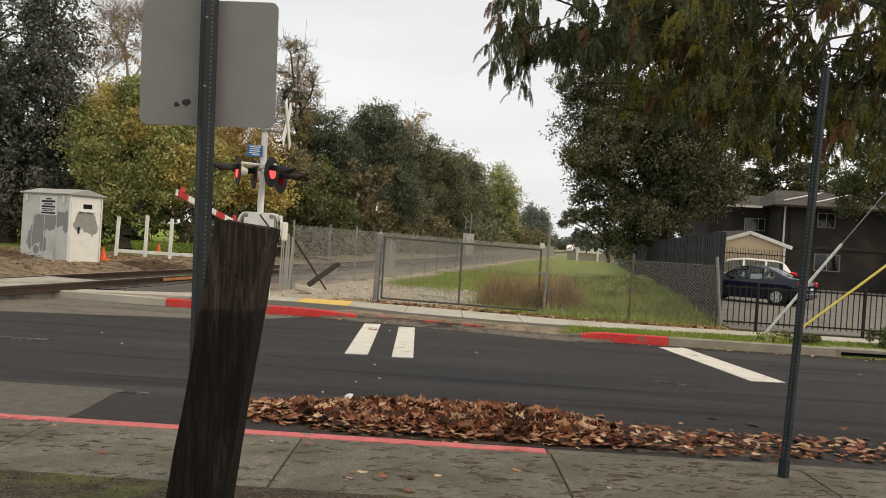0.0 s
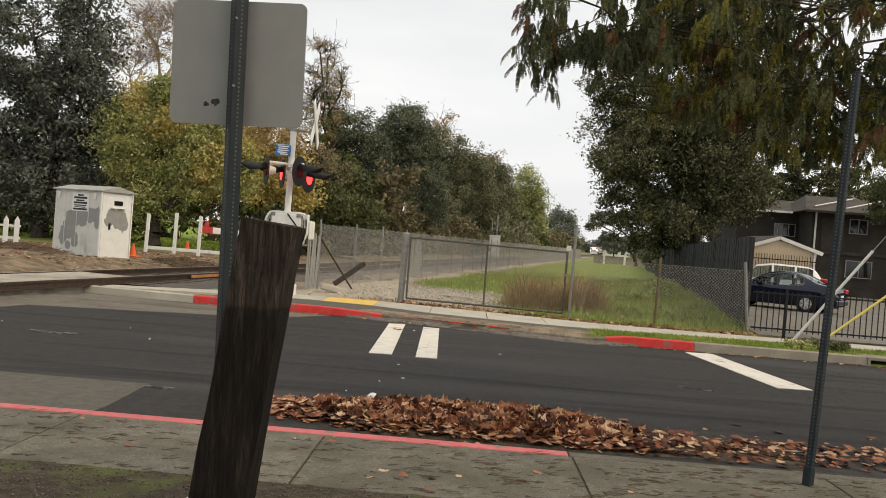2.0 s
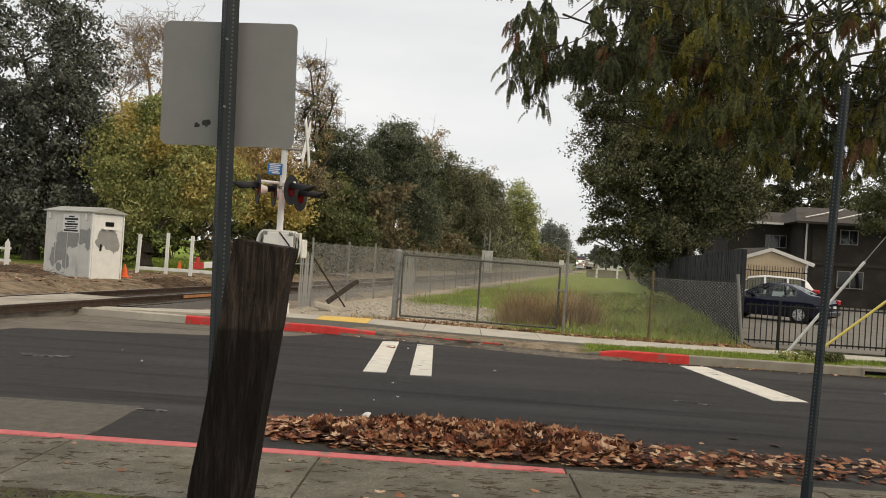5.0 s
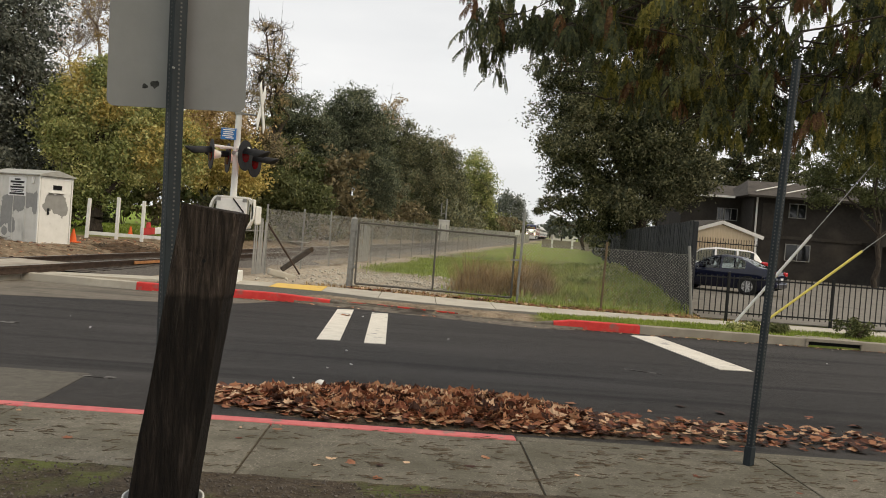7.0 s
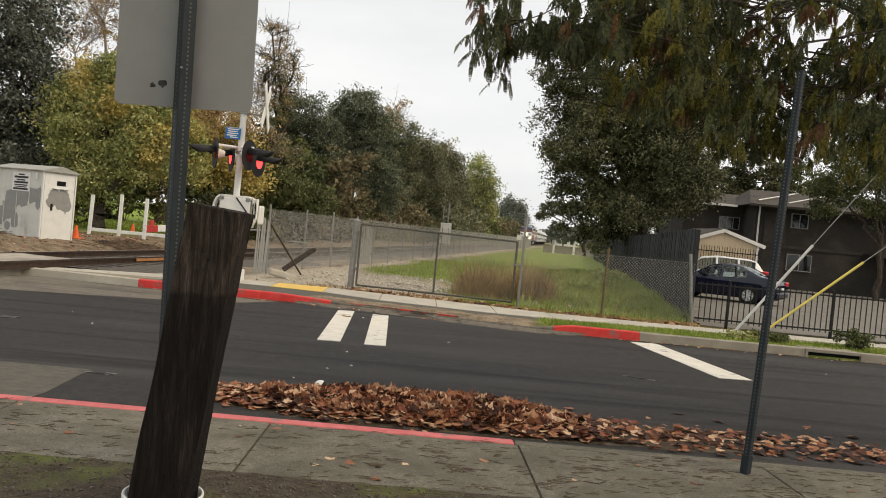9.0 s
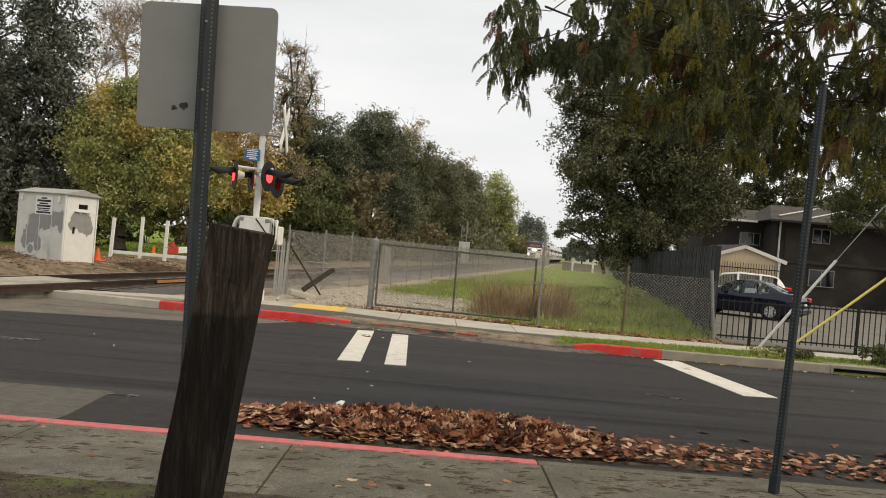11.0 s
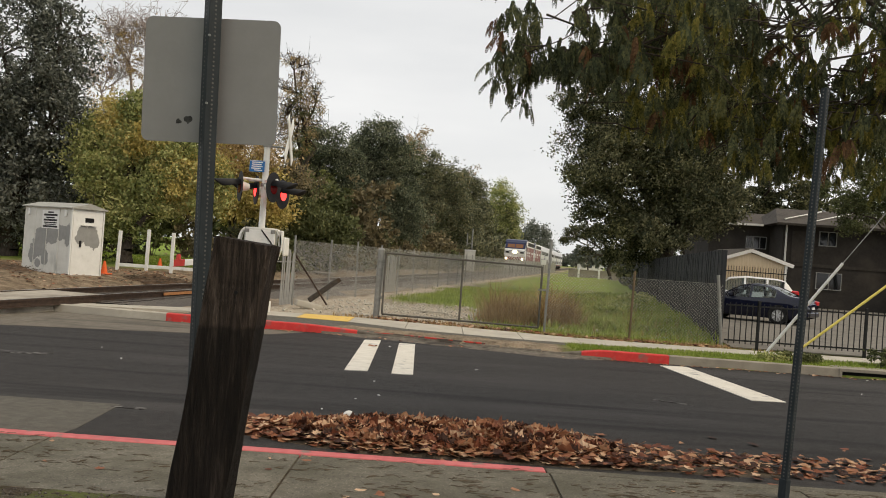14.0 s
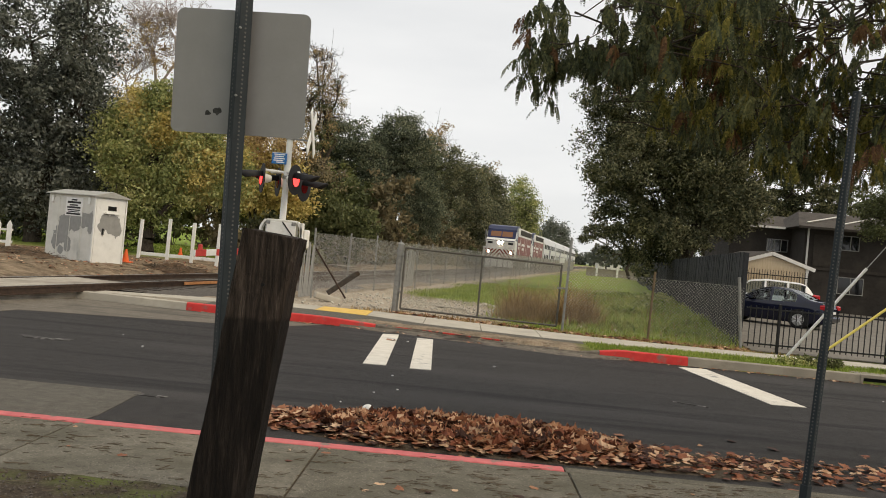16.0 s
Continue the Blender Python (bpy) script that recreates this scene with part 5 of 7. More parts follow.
tree(-19.6, 38, [(-20.5, 38, 9.2, 4.4, 3.5, 3.6, 10500), (-18.0, 37.6, 6.2, 2.4, 2.4, 3.0, 9000), (-21.5, 38, 4.8, 3.6, 3, 3.0, 9000), (-19.0, 37.5, 2.6, 3.6, 2.5, 2.0, 8000), (-17.9, 38, 10.2, 1.9, 2, 2.0, 900), (-19.5, 38.5, 12.2, 3.0, 2.5, 1.8, 2000)],
     "leaf_oak", "large grey-green evergreen oak", 1, size=0.13, trunk=0.35, fork=2.4)
tree(-11.0, 44, [(-11.6, 44, 4.2, 2.2, 1.8, 2.2, 5000), (-9.6, 44, 3.8, 1.8, 1.8, 1.9, 4200), (-12.6, 44.5, 6.0, 1.8, 1.8, 1.4, 2600)],
     "leaf_yellow", "small tree in yellow autumn leaf", 3, size=0.14, trunk=0.16, fork=1.6,
     extra=("leaf_brown", [(-10.6, 43.8, 5.6, 2.4, 1.5, 1.4, 2400)], 0.13))
tree(-8.0, 46, [(-8.2, 46, 2.6, 2.0, 1.5, 1.7, 4200), (-6.3, 47, 2.3, 1.6, 1.5, 1.6, 3200), (-9.6, 46.4, 4.2, 1.6, 1.5, 1.5, 2600)],
     "leaf_mid", "bushy small tree with olive green leaves", 4, size=0.14, trunk=0.12, fork=1.0, extra=("leaf_scrub", [(-8.6, 46, 5.2, 1.8, 1.4, 1.2, 1400)], 0.13))
tree(-13.9, 37, [(-15.1, 37.0, 4.2, 1.1, 0.9, 1.8, 11400), (-14.1, 37.0, 5.7, 1.0, 0.8, 1.5, 8400), (-13.1, 37.0, 3.4, 1.6, 1.1, 1.5, 13700), (-12.1, 37.0, 4.7, 1.1, 0.9, 1.6, 10200), (-13.7, 37.0, 6.9, 0.9, 0.7, 1.0, 2500), (-10.5, 37.0, 3.8, 1.1, 0.8, 1.4, 6200), (-15.9, 37.0, 5.3, 0.9, 0.7, 1.4, 4200), (-14.3, 37.0, 2.2, 1.4, 0.8, 1.1, 7200), (-11.8, 37.0, 6.1, 1.0, 0.7, 1.0, 2600)],
     "leaf_lime", "leafy tree turning yellow-green in autumn", 2, size=0.105, trunk=0.3, fork=1.5, twigs=1,
     extra=("leaf_yellow", [(-13.3, 37.0, 5.8, 1.5, 1.1, 1.5, 5200), (-11.9, 37.0, 4.1, 1.5, 1.1, 1.7, 6100), (-10.4, 37.0, 4.2, 1.0, 0.7, 1.2, 3300), (-14.8, 37.0, 6.4, 1.0, 0.7, 1.0, 1600)], 0.105))
tree(-19.5, 52, [(-20.3, 52.0, 12.0, 1.6, 1.2, 2.8, 900), (-21.8, 52.0, 10.1, 1.7, 1.3, 2.4, 800), (-19.0, 52.0, 13.1, 1.6, 1.2, 2.8, 700), (-21.2, 52.0, 13.3, 1.4, 1.0, 1.7, 400)],
     "leaf_brown", "nearly bare pale-branched tree", 5, size=0.09, trunk=0.22, fork=5.0, bark="pale_bark", twigs=18)
tree(-10.6, 60, [(-11.0, 60.0, 10.1, 1.8, 1.4, 2.5, 1815), (-11.0, 60.0, 12.3, 1.7, 1.3, 1.8, 1320), (-11.6, 60.0, 14.0, 1.2, 0.9, 1.3, 660), (-9.9, 60.0, 11.8, 1.2, 0.9, 1.4, 495), (-13.1, 60.0, 8.9, 2.5, 1.6, 2.2, 3080)],
     "leaf_brown", "tall thin tree with sparse browning leaves", 6, size=0.085, trunk=0.26, fork=6.5, twigs=8,
     extra=("leaf_mid", [(-11.0, 60.0, 9.7, 1.8, 1.4, 2.4, 1870), (-10.8, 60.0, 11.9, 1.4, 1.0, 1.6, 605)], 0.09))
tree(-10.3, 72, [(-11.1, 72.0, 9.7, 2.4, 1.8, 2.9, 8100), (-12.4, 72.0, 8.2, 1.9, 1.4, 2.7, 6500), (-9.1, 72.0, 8.4, 1.9, 1.4, 2.4, 6700)],
     "leaf_grey", "oak with an open gappy dark crown", 7, size=0.13, trunk=0.35, fork=3.0, twigs=2, spread=0.33,
     extra=("leaf_lime", [(-11.5, 72.0, 6.8, 2.9, 1.8, 2.4, 4400)], 0.13))
tree(-6.6, 76, [(-6.6, 76.0, 10.9, 2.5, 1.9, 2.9, 12100), (-8.3, 76.0, 9.4, 1.8, 1.4, 2.7, 8100), (-4.7, 76.0, 9.1, 2.0, 1.5, 3.1, 10400), (-6.4, 76.0, 6.7, 3.5, 2.3, 3.0, 17600), (-9.4, 76.0, 5.2, 3.0, 2.3, 3.0, 15100), (-11.9, 76.0, 4.3, 3.0, 1.9, 2.5, 12600), (-3.8, 76.0, 4.6, 2.5, 1.9, 2.5, 10500)],
     "leaf_grey", "dense dark green evergreen oak", 17, size=0.12, trunk=0.4, fork=2.2, spread=0.35)
tree(-4.2, 120, [(-5.2, 120.0, 16.7, 2.1, 1.6, 2.7, 1100), (-6.0, 120.0, 14.8, 2.4, 1.8, 2.7, 1700)],
     "leaf_brown", "thin tree with a russet autumn crown", 9, size=0.17, trunk=0.2, fork=9.0, twigs=4, spread=0.55)
tree(-1.1, 112, [(-2.9, 112.0, 11.6, 3.3, 2.5, 3.7, 9200), (-4.2, 112.0, 9.1, 3.4, 2.6, 4.6, 11900), (-0.5, 112.0, 10.9, 2.7, 2.0, 3.6, 7200), (-1.8, 112.0, 6.6, 4.5, 3.2, 4.3, 14600), (1.6, 112.0, 6.5, 3.3, 2.5, 3.9, 9600)],
     "leaf_far", "broad olive-green tree beside the railway", 8, size=0.15, trunk=0.35, fork=3.0, spread=0.52,
     extra=("leaf_mid", [(-1.7, 112.0, 5.5, 4.5, 2.5, 3.3, 5500), (-4.3, 112.0, 10.6, 3.0, 2.2, 3.7, 2500)], 0.17))
tree(3.8, 140, [(2.3, 140.0, 12.6, 3.4, 2.5, 4.1, 6600), (4.3, 140.0, 10.7, 2.4, 1.8, 4.3, 5000), (2.4, 140.0, 7.3, 3.7, 2.8, 4.7, 8400), (5.8, 140.0, 6.9, 2.4, 1.8, 4.3, 5000)],
     "leaf_far", "olive green tree beside the railway", 11, size=0.18, trunk=0.35, fork=3.0, spread=0.64,
     extra=("leaf_brown", [(1.9, 140.0, 15.2, 3.2, 1.3, 1.7, 600)], 0.18))
tree(12.1, 180, [(11.0, 180.0, 13.9, 3.1, 2.3, 5.0, 4500), (13.8, 180.0, 11.2, 2.4, 1.8, 4.8, 3300), (9.7, 180.0, 10.0, 3.1, 2.3, 5.5, 5000), (12.9, 180.0, 6.6, 3.6, 2.7, 4.3, 4500)],
     "leaf_lime", "light green tree beside the railway", 10, size=0.22, trunk=0.35, fork=3.0, spread=0.83,
     extra=("leaf_far", [(11.8, 180.0, 8.9, 4.1, 3.1, 5.5, 3900)], 0.25))
# haze here is only the pale leaf colour; the air is clear
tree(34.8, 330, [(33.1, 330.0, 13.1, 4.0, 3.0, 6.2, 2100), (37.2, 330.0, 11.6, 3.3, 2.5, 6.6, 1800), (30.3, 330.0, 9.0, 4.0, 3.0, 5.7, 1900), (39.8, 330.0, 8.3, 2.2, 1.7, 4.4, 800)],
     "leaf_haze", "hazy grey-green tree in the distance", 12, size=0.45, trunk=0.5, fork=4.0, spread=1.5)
tree(20.6, 105, [(15.6, 105.0, 5.4, 1.1, 0.9, 1.2, 1500), (16.9, 105.0, 5.9, 1.2, 0.9, 1.2, 1700), (18.4, 105.0, 5.6, 1.4, 1.0, 1.4, 1900), (14.7, 105.0, 4.6, 0.7, 0.6, 0.7, 600)],
     "leaf_dark", "small dark tree beyond the board fence", 14, size=0.12, trunk=0.2, fork=3.2, spread=0.3)
# end-of-line trees, their distance haze painted in by pale leaves
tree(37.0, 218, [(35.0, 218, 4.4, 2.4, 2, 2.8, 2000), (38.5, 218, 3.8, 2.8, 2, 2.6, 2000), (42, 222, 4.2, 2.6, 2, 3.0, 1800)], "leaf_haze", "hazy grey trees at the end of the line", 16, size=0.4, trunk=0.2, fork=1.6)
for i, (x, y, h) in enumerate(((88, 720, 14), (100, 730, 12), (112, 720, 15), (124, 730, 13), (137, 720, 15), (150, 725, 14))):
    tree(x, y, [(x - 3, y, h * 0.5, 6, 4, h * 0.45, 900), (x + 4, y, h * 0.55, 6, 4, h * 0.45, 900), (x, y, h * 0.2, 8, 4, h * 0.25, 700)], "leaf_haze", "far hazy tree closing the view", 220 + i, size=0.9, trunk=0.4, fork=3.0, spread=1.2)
# the big tree over the board fence
tree(11.8, 45, [(8.8, 44.4, 6.0, 3.2, 3.0, 3.4, 21000), (12.4, 44, 6.2, 2.8, 2.8, 2.8, 20000), (8.1, 45, 10.0, 3.0, 2.6, 3.6, 16000), (12.4, 44.5, 9.8, 3.4, 3.0, 3.4, 18000), (10.6, 45, 13.8, 3.8, 3.2, 2.8, 13000), (9.4, 43.6, 3.0, 2.0, 2.0, 1.6, 7000), (14.8, 45, 11.5, 2.6, 2.6, 3.0, 10000)],
     "leaf_dark", "very large dense dark green tree", 15, size=0.105, trunk=0.45, fork=2.4, per=50, spread=0.3,
     extra=("leaf_big", [(13.0, 42.6, 5.2, 2.2, 1.6, 1.9, 10000), (10.6, 42.4, 3.4, 1.8, 1.2, 1.3, 4000), (11.8, 41.8, 7.4, 2.0, 1.0, 2.6, 3200), (8.1, 42.4, 7.0, 1.9, 1.2, 3.2, 3200)], 0.11))
# trees behind the apartments
for i, (x, y, h) in enumerate(((21, 74, 10), (27, 72, 12), (33, 74, 9))):
    tree(x, y, [(x - 1.6, y, h * 0.62, 2.8, 2.4, 3.2, 4200), (x + 2.0, y, h * 0.7, 2.6, 2.4, 3.2, 3800), (x, y, h * 0.95, 2.4, 2.2, 2.2, 2400)], "leaf_dark" if i % 2 else "leaf_mid",
         "dark green tree behind the apartments", 30 + i, size=0.2, trunk=0.3, fork=3.0)

tree(26.5, 48, [(24.1, 48.0, 7.3, 1.8, 1.4, 1.9, 5610), (25.9, 48.0, 6.0, 1.6, 1.3, 1.6, 4250), (25.9, 48.0, 8.5, 1.6, 1.3, 1.9, 5100), (22.8, 48.0, 5.7, 1.3, 1.0, 1.3, 2720), (24.5, 48.0, 9.9, 1.9, 1.5, 1.9, 6120), (27.7, 48.0, 7.7, 1.9, 1.5, 2.6, 8160)],
     "leaf_mid", "olive green tree beside the apartments", 41, size=0.10, trunk=0.14, fork=3.0, spread=0.3)


# ---- undergrowth ----
def shrub(x, y, w, h, material, label, seed, n=900, size=0.1, category="shrub", base=0.0):
    rng = np.random.default_rng(seed)
    ob = thing("shrub", pose(0, 0, 0), label, category)
    bm = bmesh.new()
    for _ in range(7):
        branch(bm, (x, y, base - 0.05), (x + rng.normal() * w * 0.35, y + rng.normal() * w * 0.3, base + h * rng.uniform(0.5, 0.9)), 0.025, 0.006, rng, 3, 0.3, 4)
    part("stem", bm, M["twig"], ob)
    c = clumps([(x, y, base + h * 0.5, w, w * 0.7, h * 0.55, n)], 25, size * 1.4, rng)
    c[:, 2] = np.maximum(c[:, 2], base + 0.02)
    quads("foliage", leaf_quads(c, size, rng), M[material], ob)
    return ob


rngu = random.Random(77)
for i in range(26):
    y = 38 + 3.1 * i
    x = track_x(y) - 4.4 - rngu.uniform(0, 1.6)
    shrub(x, y, rngu.uniform(1.4, 2.2), rngu.uniform(1.3, 2.6), rngu.choice(["leaf_scrub", "leaf_dark", "leaf_mid", "leaf_scrub", "leaf_mid"]), "dense tangled undergrowth beside the railway", 100 + i, n=1100, size=0.15)
for i in range(30):
    y = 64 + 8.5 * i
    x = track_x(y) - 7.5 - rngu.uniform(0, 2.5)
    shrub(x, y, 3.2 + 0.012 * y, rngu.uniform(3.6, 5.4) + 0.006 * y, rngu.choice(["leaf_scrub", "leaf_far", "leaf_mid", "leaf_far"]), "tall tangled thicket beyond the railway", 300 + i, n=2200, size=0.16 + 0.0011 * y, category="hedge")
for i, x in enumerate((-25.5, -23.0, -20.8, -18.6, -17.0)):
    shrub(x, 41.0 + (i % 2), 1.9, 4.2 - 0.3 * (i % 3), "leaf_dark", "dark thicket under the oak", 340 + i, n=4200, size=0.11, category="hedge")
for i in range(20):
    x = -44 + 2.0 * i
    shrub(x, 58 + (i % 3), 2.1, 5.6 + (i * 7 % 5) * 0.4, ["leaf_mid", "leaf_scrub", "leaf_dark"][i % 3], "tall dark thicket beyond the lawn", 140 + i, n=2900, size=0.2, category="hedge")
for i in range(16):
    y = 46 + 5.2 * i
    x = 6.6 + SLOPE * (y - 19.6) - 0.4
    if y > 52:
        shrub(x + 1.2, y, 1.5, 2.6, "leaf_dark", "dark bush along the board fence", 170 + i, n=700, size=0.17)
shrub(8.75, 16.3, 0.42, 0.38, "leaf_mid", "small round green bush in the grass strip", 190, n=1400, size=0.035)
shrub(7.05, 16.3, 0.5, 0.2, "leaf_mid", "low weeds at the guy wire", 191, n=1100, size=0.04)
shrub(6.5, 16.25, 0.45, 0.14, "leaf_lime", "low weeds at the guy wire", 192, n=700, size=0.04)


for i, (x, y, w, h) in enumerate(((5.4, 27.5, 0.7, 0.3), (6.6, 30.0, 0.8, 0.32), (7.4, 33.0, 0.9, 0.35), (5.6, 34.5, 0.9, 0.32), (8.6, 37.5, 1.1, 0.5), (4.6, 31.0, 0.8, 0.28))):
    shrub(x, y, w, h, ["weed", "leaf_lime", "weed"][i % 3], "low green weeds in the vacant strip", 240 + i, n=900, size=0.07, category="weeds")


def tufts(name, places, height, material, seed, label, category, width=0.012, bend=0.5, kind="stuff"):
    """Grass blades, each a narrow bent strip of two quads."""
    rng = np.random.default_rng(seed)
    n = len(places)
    p = np.array(places, dtype=float)
    h = height * rng.uniform(0.4, 1.2, size=(n, 1)) if np.isscalar(height) else np.array(height).reshape(n, 1) * rng.uniform(0.5, 1.15, size=(n, 1))
    t = rng.uniform(0, 2 * np.pi, size=n)
    side = np.stack([np.cos(t), np.sin(t), 0 * t], 1) * width * rng.uniform(0.6, 1.3, size=(n, 1))
    t2 = rng.uniform(0, 2 * np.pi, size=n)
    fall = np.stack([np.cos(t2), np.sin(t2), 0 * t2], 1) * h * bend * rng.uniform(0.1, 1, size=(n, 1))
    up = np.array([[0, 0, 1.0]])
    mid = p + up * h * 0.6 + fall * 0.35
    tip = p + up * h + fall
    q1 = np.stack([p - side, p + side, mid + side * 0.7, mid - side * 0.7], 1)
    q2 = np.stack([mid - side * 0.7, mid + side * 0.7, tip + side * 0.1, tip - side * 0.1], 1)
    return tagged(quads(name, np.concatenate([q1, q2]), M[material]), label, category, kind=kind)


def scatter(n, x0, x1, y0, y1, keep, seed):
    rng = random.Random(seed)
    out = []
    while len(out) < n:
        x, y = rng.uniform(x0, x1), rng.uniform(y0, y1)
        if rng.random() < keep(x, y):
            out.append((x, y, ground_height(x, y) - 0.01))
    return out


def field(x, y):
    if y < interp(x, WALK_FAR) + 0.12 or x > 6.45 + SLOPE * (y - 19.6):
        return 0.0
    return cover(x, y)[0] if x - track_x(y) > 3.6 else 0.0


tufts("field_grass", scatter(26000, -3, 12, 19, 44, field, 50), 0.13, "grass", 51, "fresh green grass of the vacant strip", "grass", width=0.014)
tufts("tall_grass", scatter(1500, 2.5, 12, 19, 42, lambda x, y: field(x, y) * max(0.0, min(1.0, 1 - ((6.4 + SLOPE * (y - 19.6)) - x) / 1.6)), 52), 0.30, "grass", 53, "tall grass along the board fence", "grass", width=0.012)
tufts("strip_grass", scatter(15000, 2.5, 16, 15.6, 17.0, lambda x, y: 1.0 if interp(x, KERB) + 0.2 < y < interp(x, WALK_NEAR) - 0.02 else 0.0, 54), 0.075, "grass", 55, "short green grass strip beside the kerb", "grass", width=0.010)
tufts("verge_weeds", scatter(1800, -2.5, 7.5, 18.1, 19.9, lambda x, y: 1.0 if interp(x, WALK_FAR) + 0.04 < y < interp(x, WALK_FAR) + 0.9 else 0.0, 56), 0.11, "dry_grass", 57, "dry weeds at the foot of the fence", "grass", width=0.012)
tufts("park_lawn", scatter(6000, -26, -6, 38, 54, lambda x, y: 1.0 if x - track_x(y) < -5.5 else 0.0, 58), 0.16, "grass", 59, "green park lawn behind the railway", "grass", width=0.06)


def rough_weeds(x, y):
    f = field(x, y)
    return f * max(0.0, min(1.0, 0.2 + 1.6 * noise.noise((x * 0.8, y * 0.5, 7.0)))) if x > 2.6 + 0.1 * (y - 20) else 0.0


tufts("rough_weeds", scatter(3600, 2.6, 12, 20.5, 44, rough_weeds, 73), 0.22, "weed", 74, "rough green weeds among the grass", "weeds", width=0.030, bend=0.9)
tufts("straw_grass", scatter(2600, 2.6, 12, 19.6, 40, lambda x, y: field(x, y) * 0.6, 75), 0.22, "dry_grass", 76, "dry straw-coloured stalks among the grass", "grass", width=0.010, bend=0.8)


def dry_bush(x, y, r, h, n, seed):
    rng = np.random.default_rng(seed)
    # sprays of stalks from several crowns, each with its own height
    crowns = [(x + rng.normal() * r * 0.42, y + rng.normal() * r * 0.3, rng.uniform(0.45, 1.1), rng.uniform(0.14, 0.34) * r) for _ in range(9)]
    p, hh = [], []
    for k in range(n):
        cx, cy, f, w = crowns[k % 9]
        u, v = rng.normal(size=2) * w
        p.append((cx + u, cy + 0.7 * v, 0.0))
        hh.append(h * f * math.exp(-(u * u + v * v) / (5 * w * w)) * rng.uniform(0.5, 1.1))
    return tufts("dry_bush", p, hh, "dry_grass", seed + 1, "tangled dry brown brush", "bush", width=0.010, bend=0.8, kind="thing")


dry_bush(1.7, 20.9, 0.70, 1.2, 1600, 60)
dry_bush(3.1, 21.4, 0.9, 1.2, 1900, 62)
dry_bush(2.4, 22.2, 0.7, 0.9, 1300, 64)


# ---- the near tree whose fronds hang into view ----
def hanging_tree():
    rng = np.random.default_rng(91)
    ob = thing("overhanging_tree", pose(0, 0, 0), "tree with drooping feathery dark leaves, some rusty", "tree")
    bm = bmesh.new()
    root = (7.6, 8.6, -0.1)
    fork = branch(bm, root, (7.4, 8.8, 3.2), 0.24, 0.18, rng, 5, 0.1, 10)
    limbs = []
    for e in ((0.48, 8.0, 3.47), (0.66, 8.0, 3.42), (0.60, 8.0, 3.90), (0.98, 8.0, 3.62), (1.35, 8.2, 3.55), (1.9, 9.0, 4.6), (2.9, 7.4, 4.0), (3.6, 9.4, 3.5), (4.3, 8.2, 3.9), (3.0, 10.4, 4.4), (4.6, 10.2, 3.2), (5.0, 8.6, 3.1), (2.2, 8.4, 4.2), (4.0, 7.0, 3.6), (3.1, 8.4, 3.0), (4.0, 9.0, 2.95), (2.3, 9.2, 3.1), (4.5, 8.0, 2.85), (3.5, 7.6, 2.95), (1.9, 8.6, 3.0), (2.7, 8.9, 2.9), (0.2, 8.0, 4.4)):
        mid = Vector(fork).lerp(Vector(e), 0.5) + Vector((0, 0, 0.9))
        q = branch(bm, fork, mid, 0.034, 0.014, rng, 7, 0.22)
        branch(bm, q, e, 0.014, 0.004, rng, 9, 0.4, 6)
        limbs.append((q, Vector(e)))
    fr = []
    for q, e in limbs:
        for _ in range(10):
            f = rng.uniform(0.15, 1.0)
            s = q.lerp(e, f)
            t = s + Vector((rng.normal() * 0.5, rng.normal() * 0.5, rng.uniform(-0.35, 0.25)))
            if t.x / t.y < 0.06 or t.z < 2.7:
                continue
            branch(bm, s, t, 0.012, 0.004, rng, 3, 0.3, 4)
            for _ in range(2):
                fr.append(s.lerp(t, rng.uniform(0.2, 1.0)))
    part("limb", bm, M["bark"], ob, "dark limbs and twigs")

    def keep(p):
        # the crown's lower edge: fronds end well above the street
        u, v = p.x / p.y, (p.z - 1.55) / p.y
        lo = float(np.interp(u, [0.05, 0.09, 0.13, 0.2, 0.3, 0.38, 0.6], [0.245, 0.235, 0.225, 0.185, 0.165, 0.09, 0.045]))
        thin = float(np.interp(u, [0.10, 0.125, 0.15, 0.18, 0.27, 0.33, 0.5], [0.06, 0.2, 0.8, 0.95, 0.85, 0.7, 0.6]))
        return v > lo and u > 0.066 and rng.random() < thin * (0.35 if v > 0.265 and 0.36 < u < 0.46 else 1.0)
    leaves, bright, rust = [], [], []
    down = Vector((0, 0, -1))

    def frond(p, store):
        """One leaf: a short arched stalk with drooping combs of close leaflets hanging from it."""
        t = rng.uniform(0, 2 * math.pi)
        out = Vector((math.cos(t), math.sin(t), 0))
        R = rng.uniform(0.10, 0.2)
        for j in range(int(rng.integers(6, 11))):
            g = rng.uniform(0.1, 1.0)
            s0 = p + out * (R * g) + down * (0.10 * g * g)
            h = rng.uniform(0, 2 * math.pi)
            sd = Vector((math.cos(h), math.sin(h), 0))
            lean = out * rng.normal() * 0.22 + sd * rng.normal() * 0.25
            L = rng.uniform(0.12, 0.24)
            n = 10
            for i in range(n):
                f = (i + 0.5) / n
                c = s0 + down * (L * f) + lean * (L * math.sin(f * 1.5))
                l = 0.042 * (0.65 + 1.1 * f - 1.45 * f * f) * rng.uniform(0.85, 1.15)
                for k in (-1, 1):
                    d = (sd * k * 0.75 + down + Vector(rng.normal(size=3)) * 0.12).normalized() * l
                    w = d.cross(sd.cross(down)).normalized() * l * 0.3
                    store.append((c, c + d * 0.5 + w, c + d, c + d * 0.5 - w))
    pts = [p for p in fr if keep(p)]
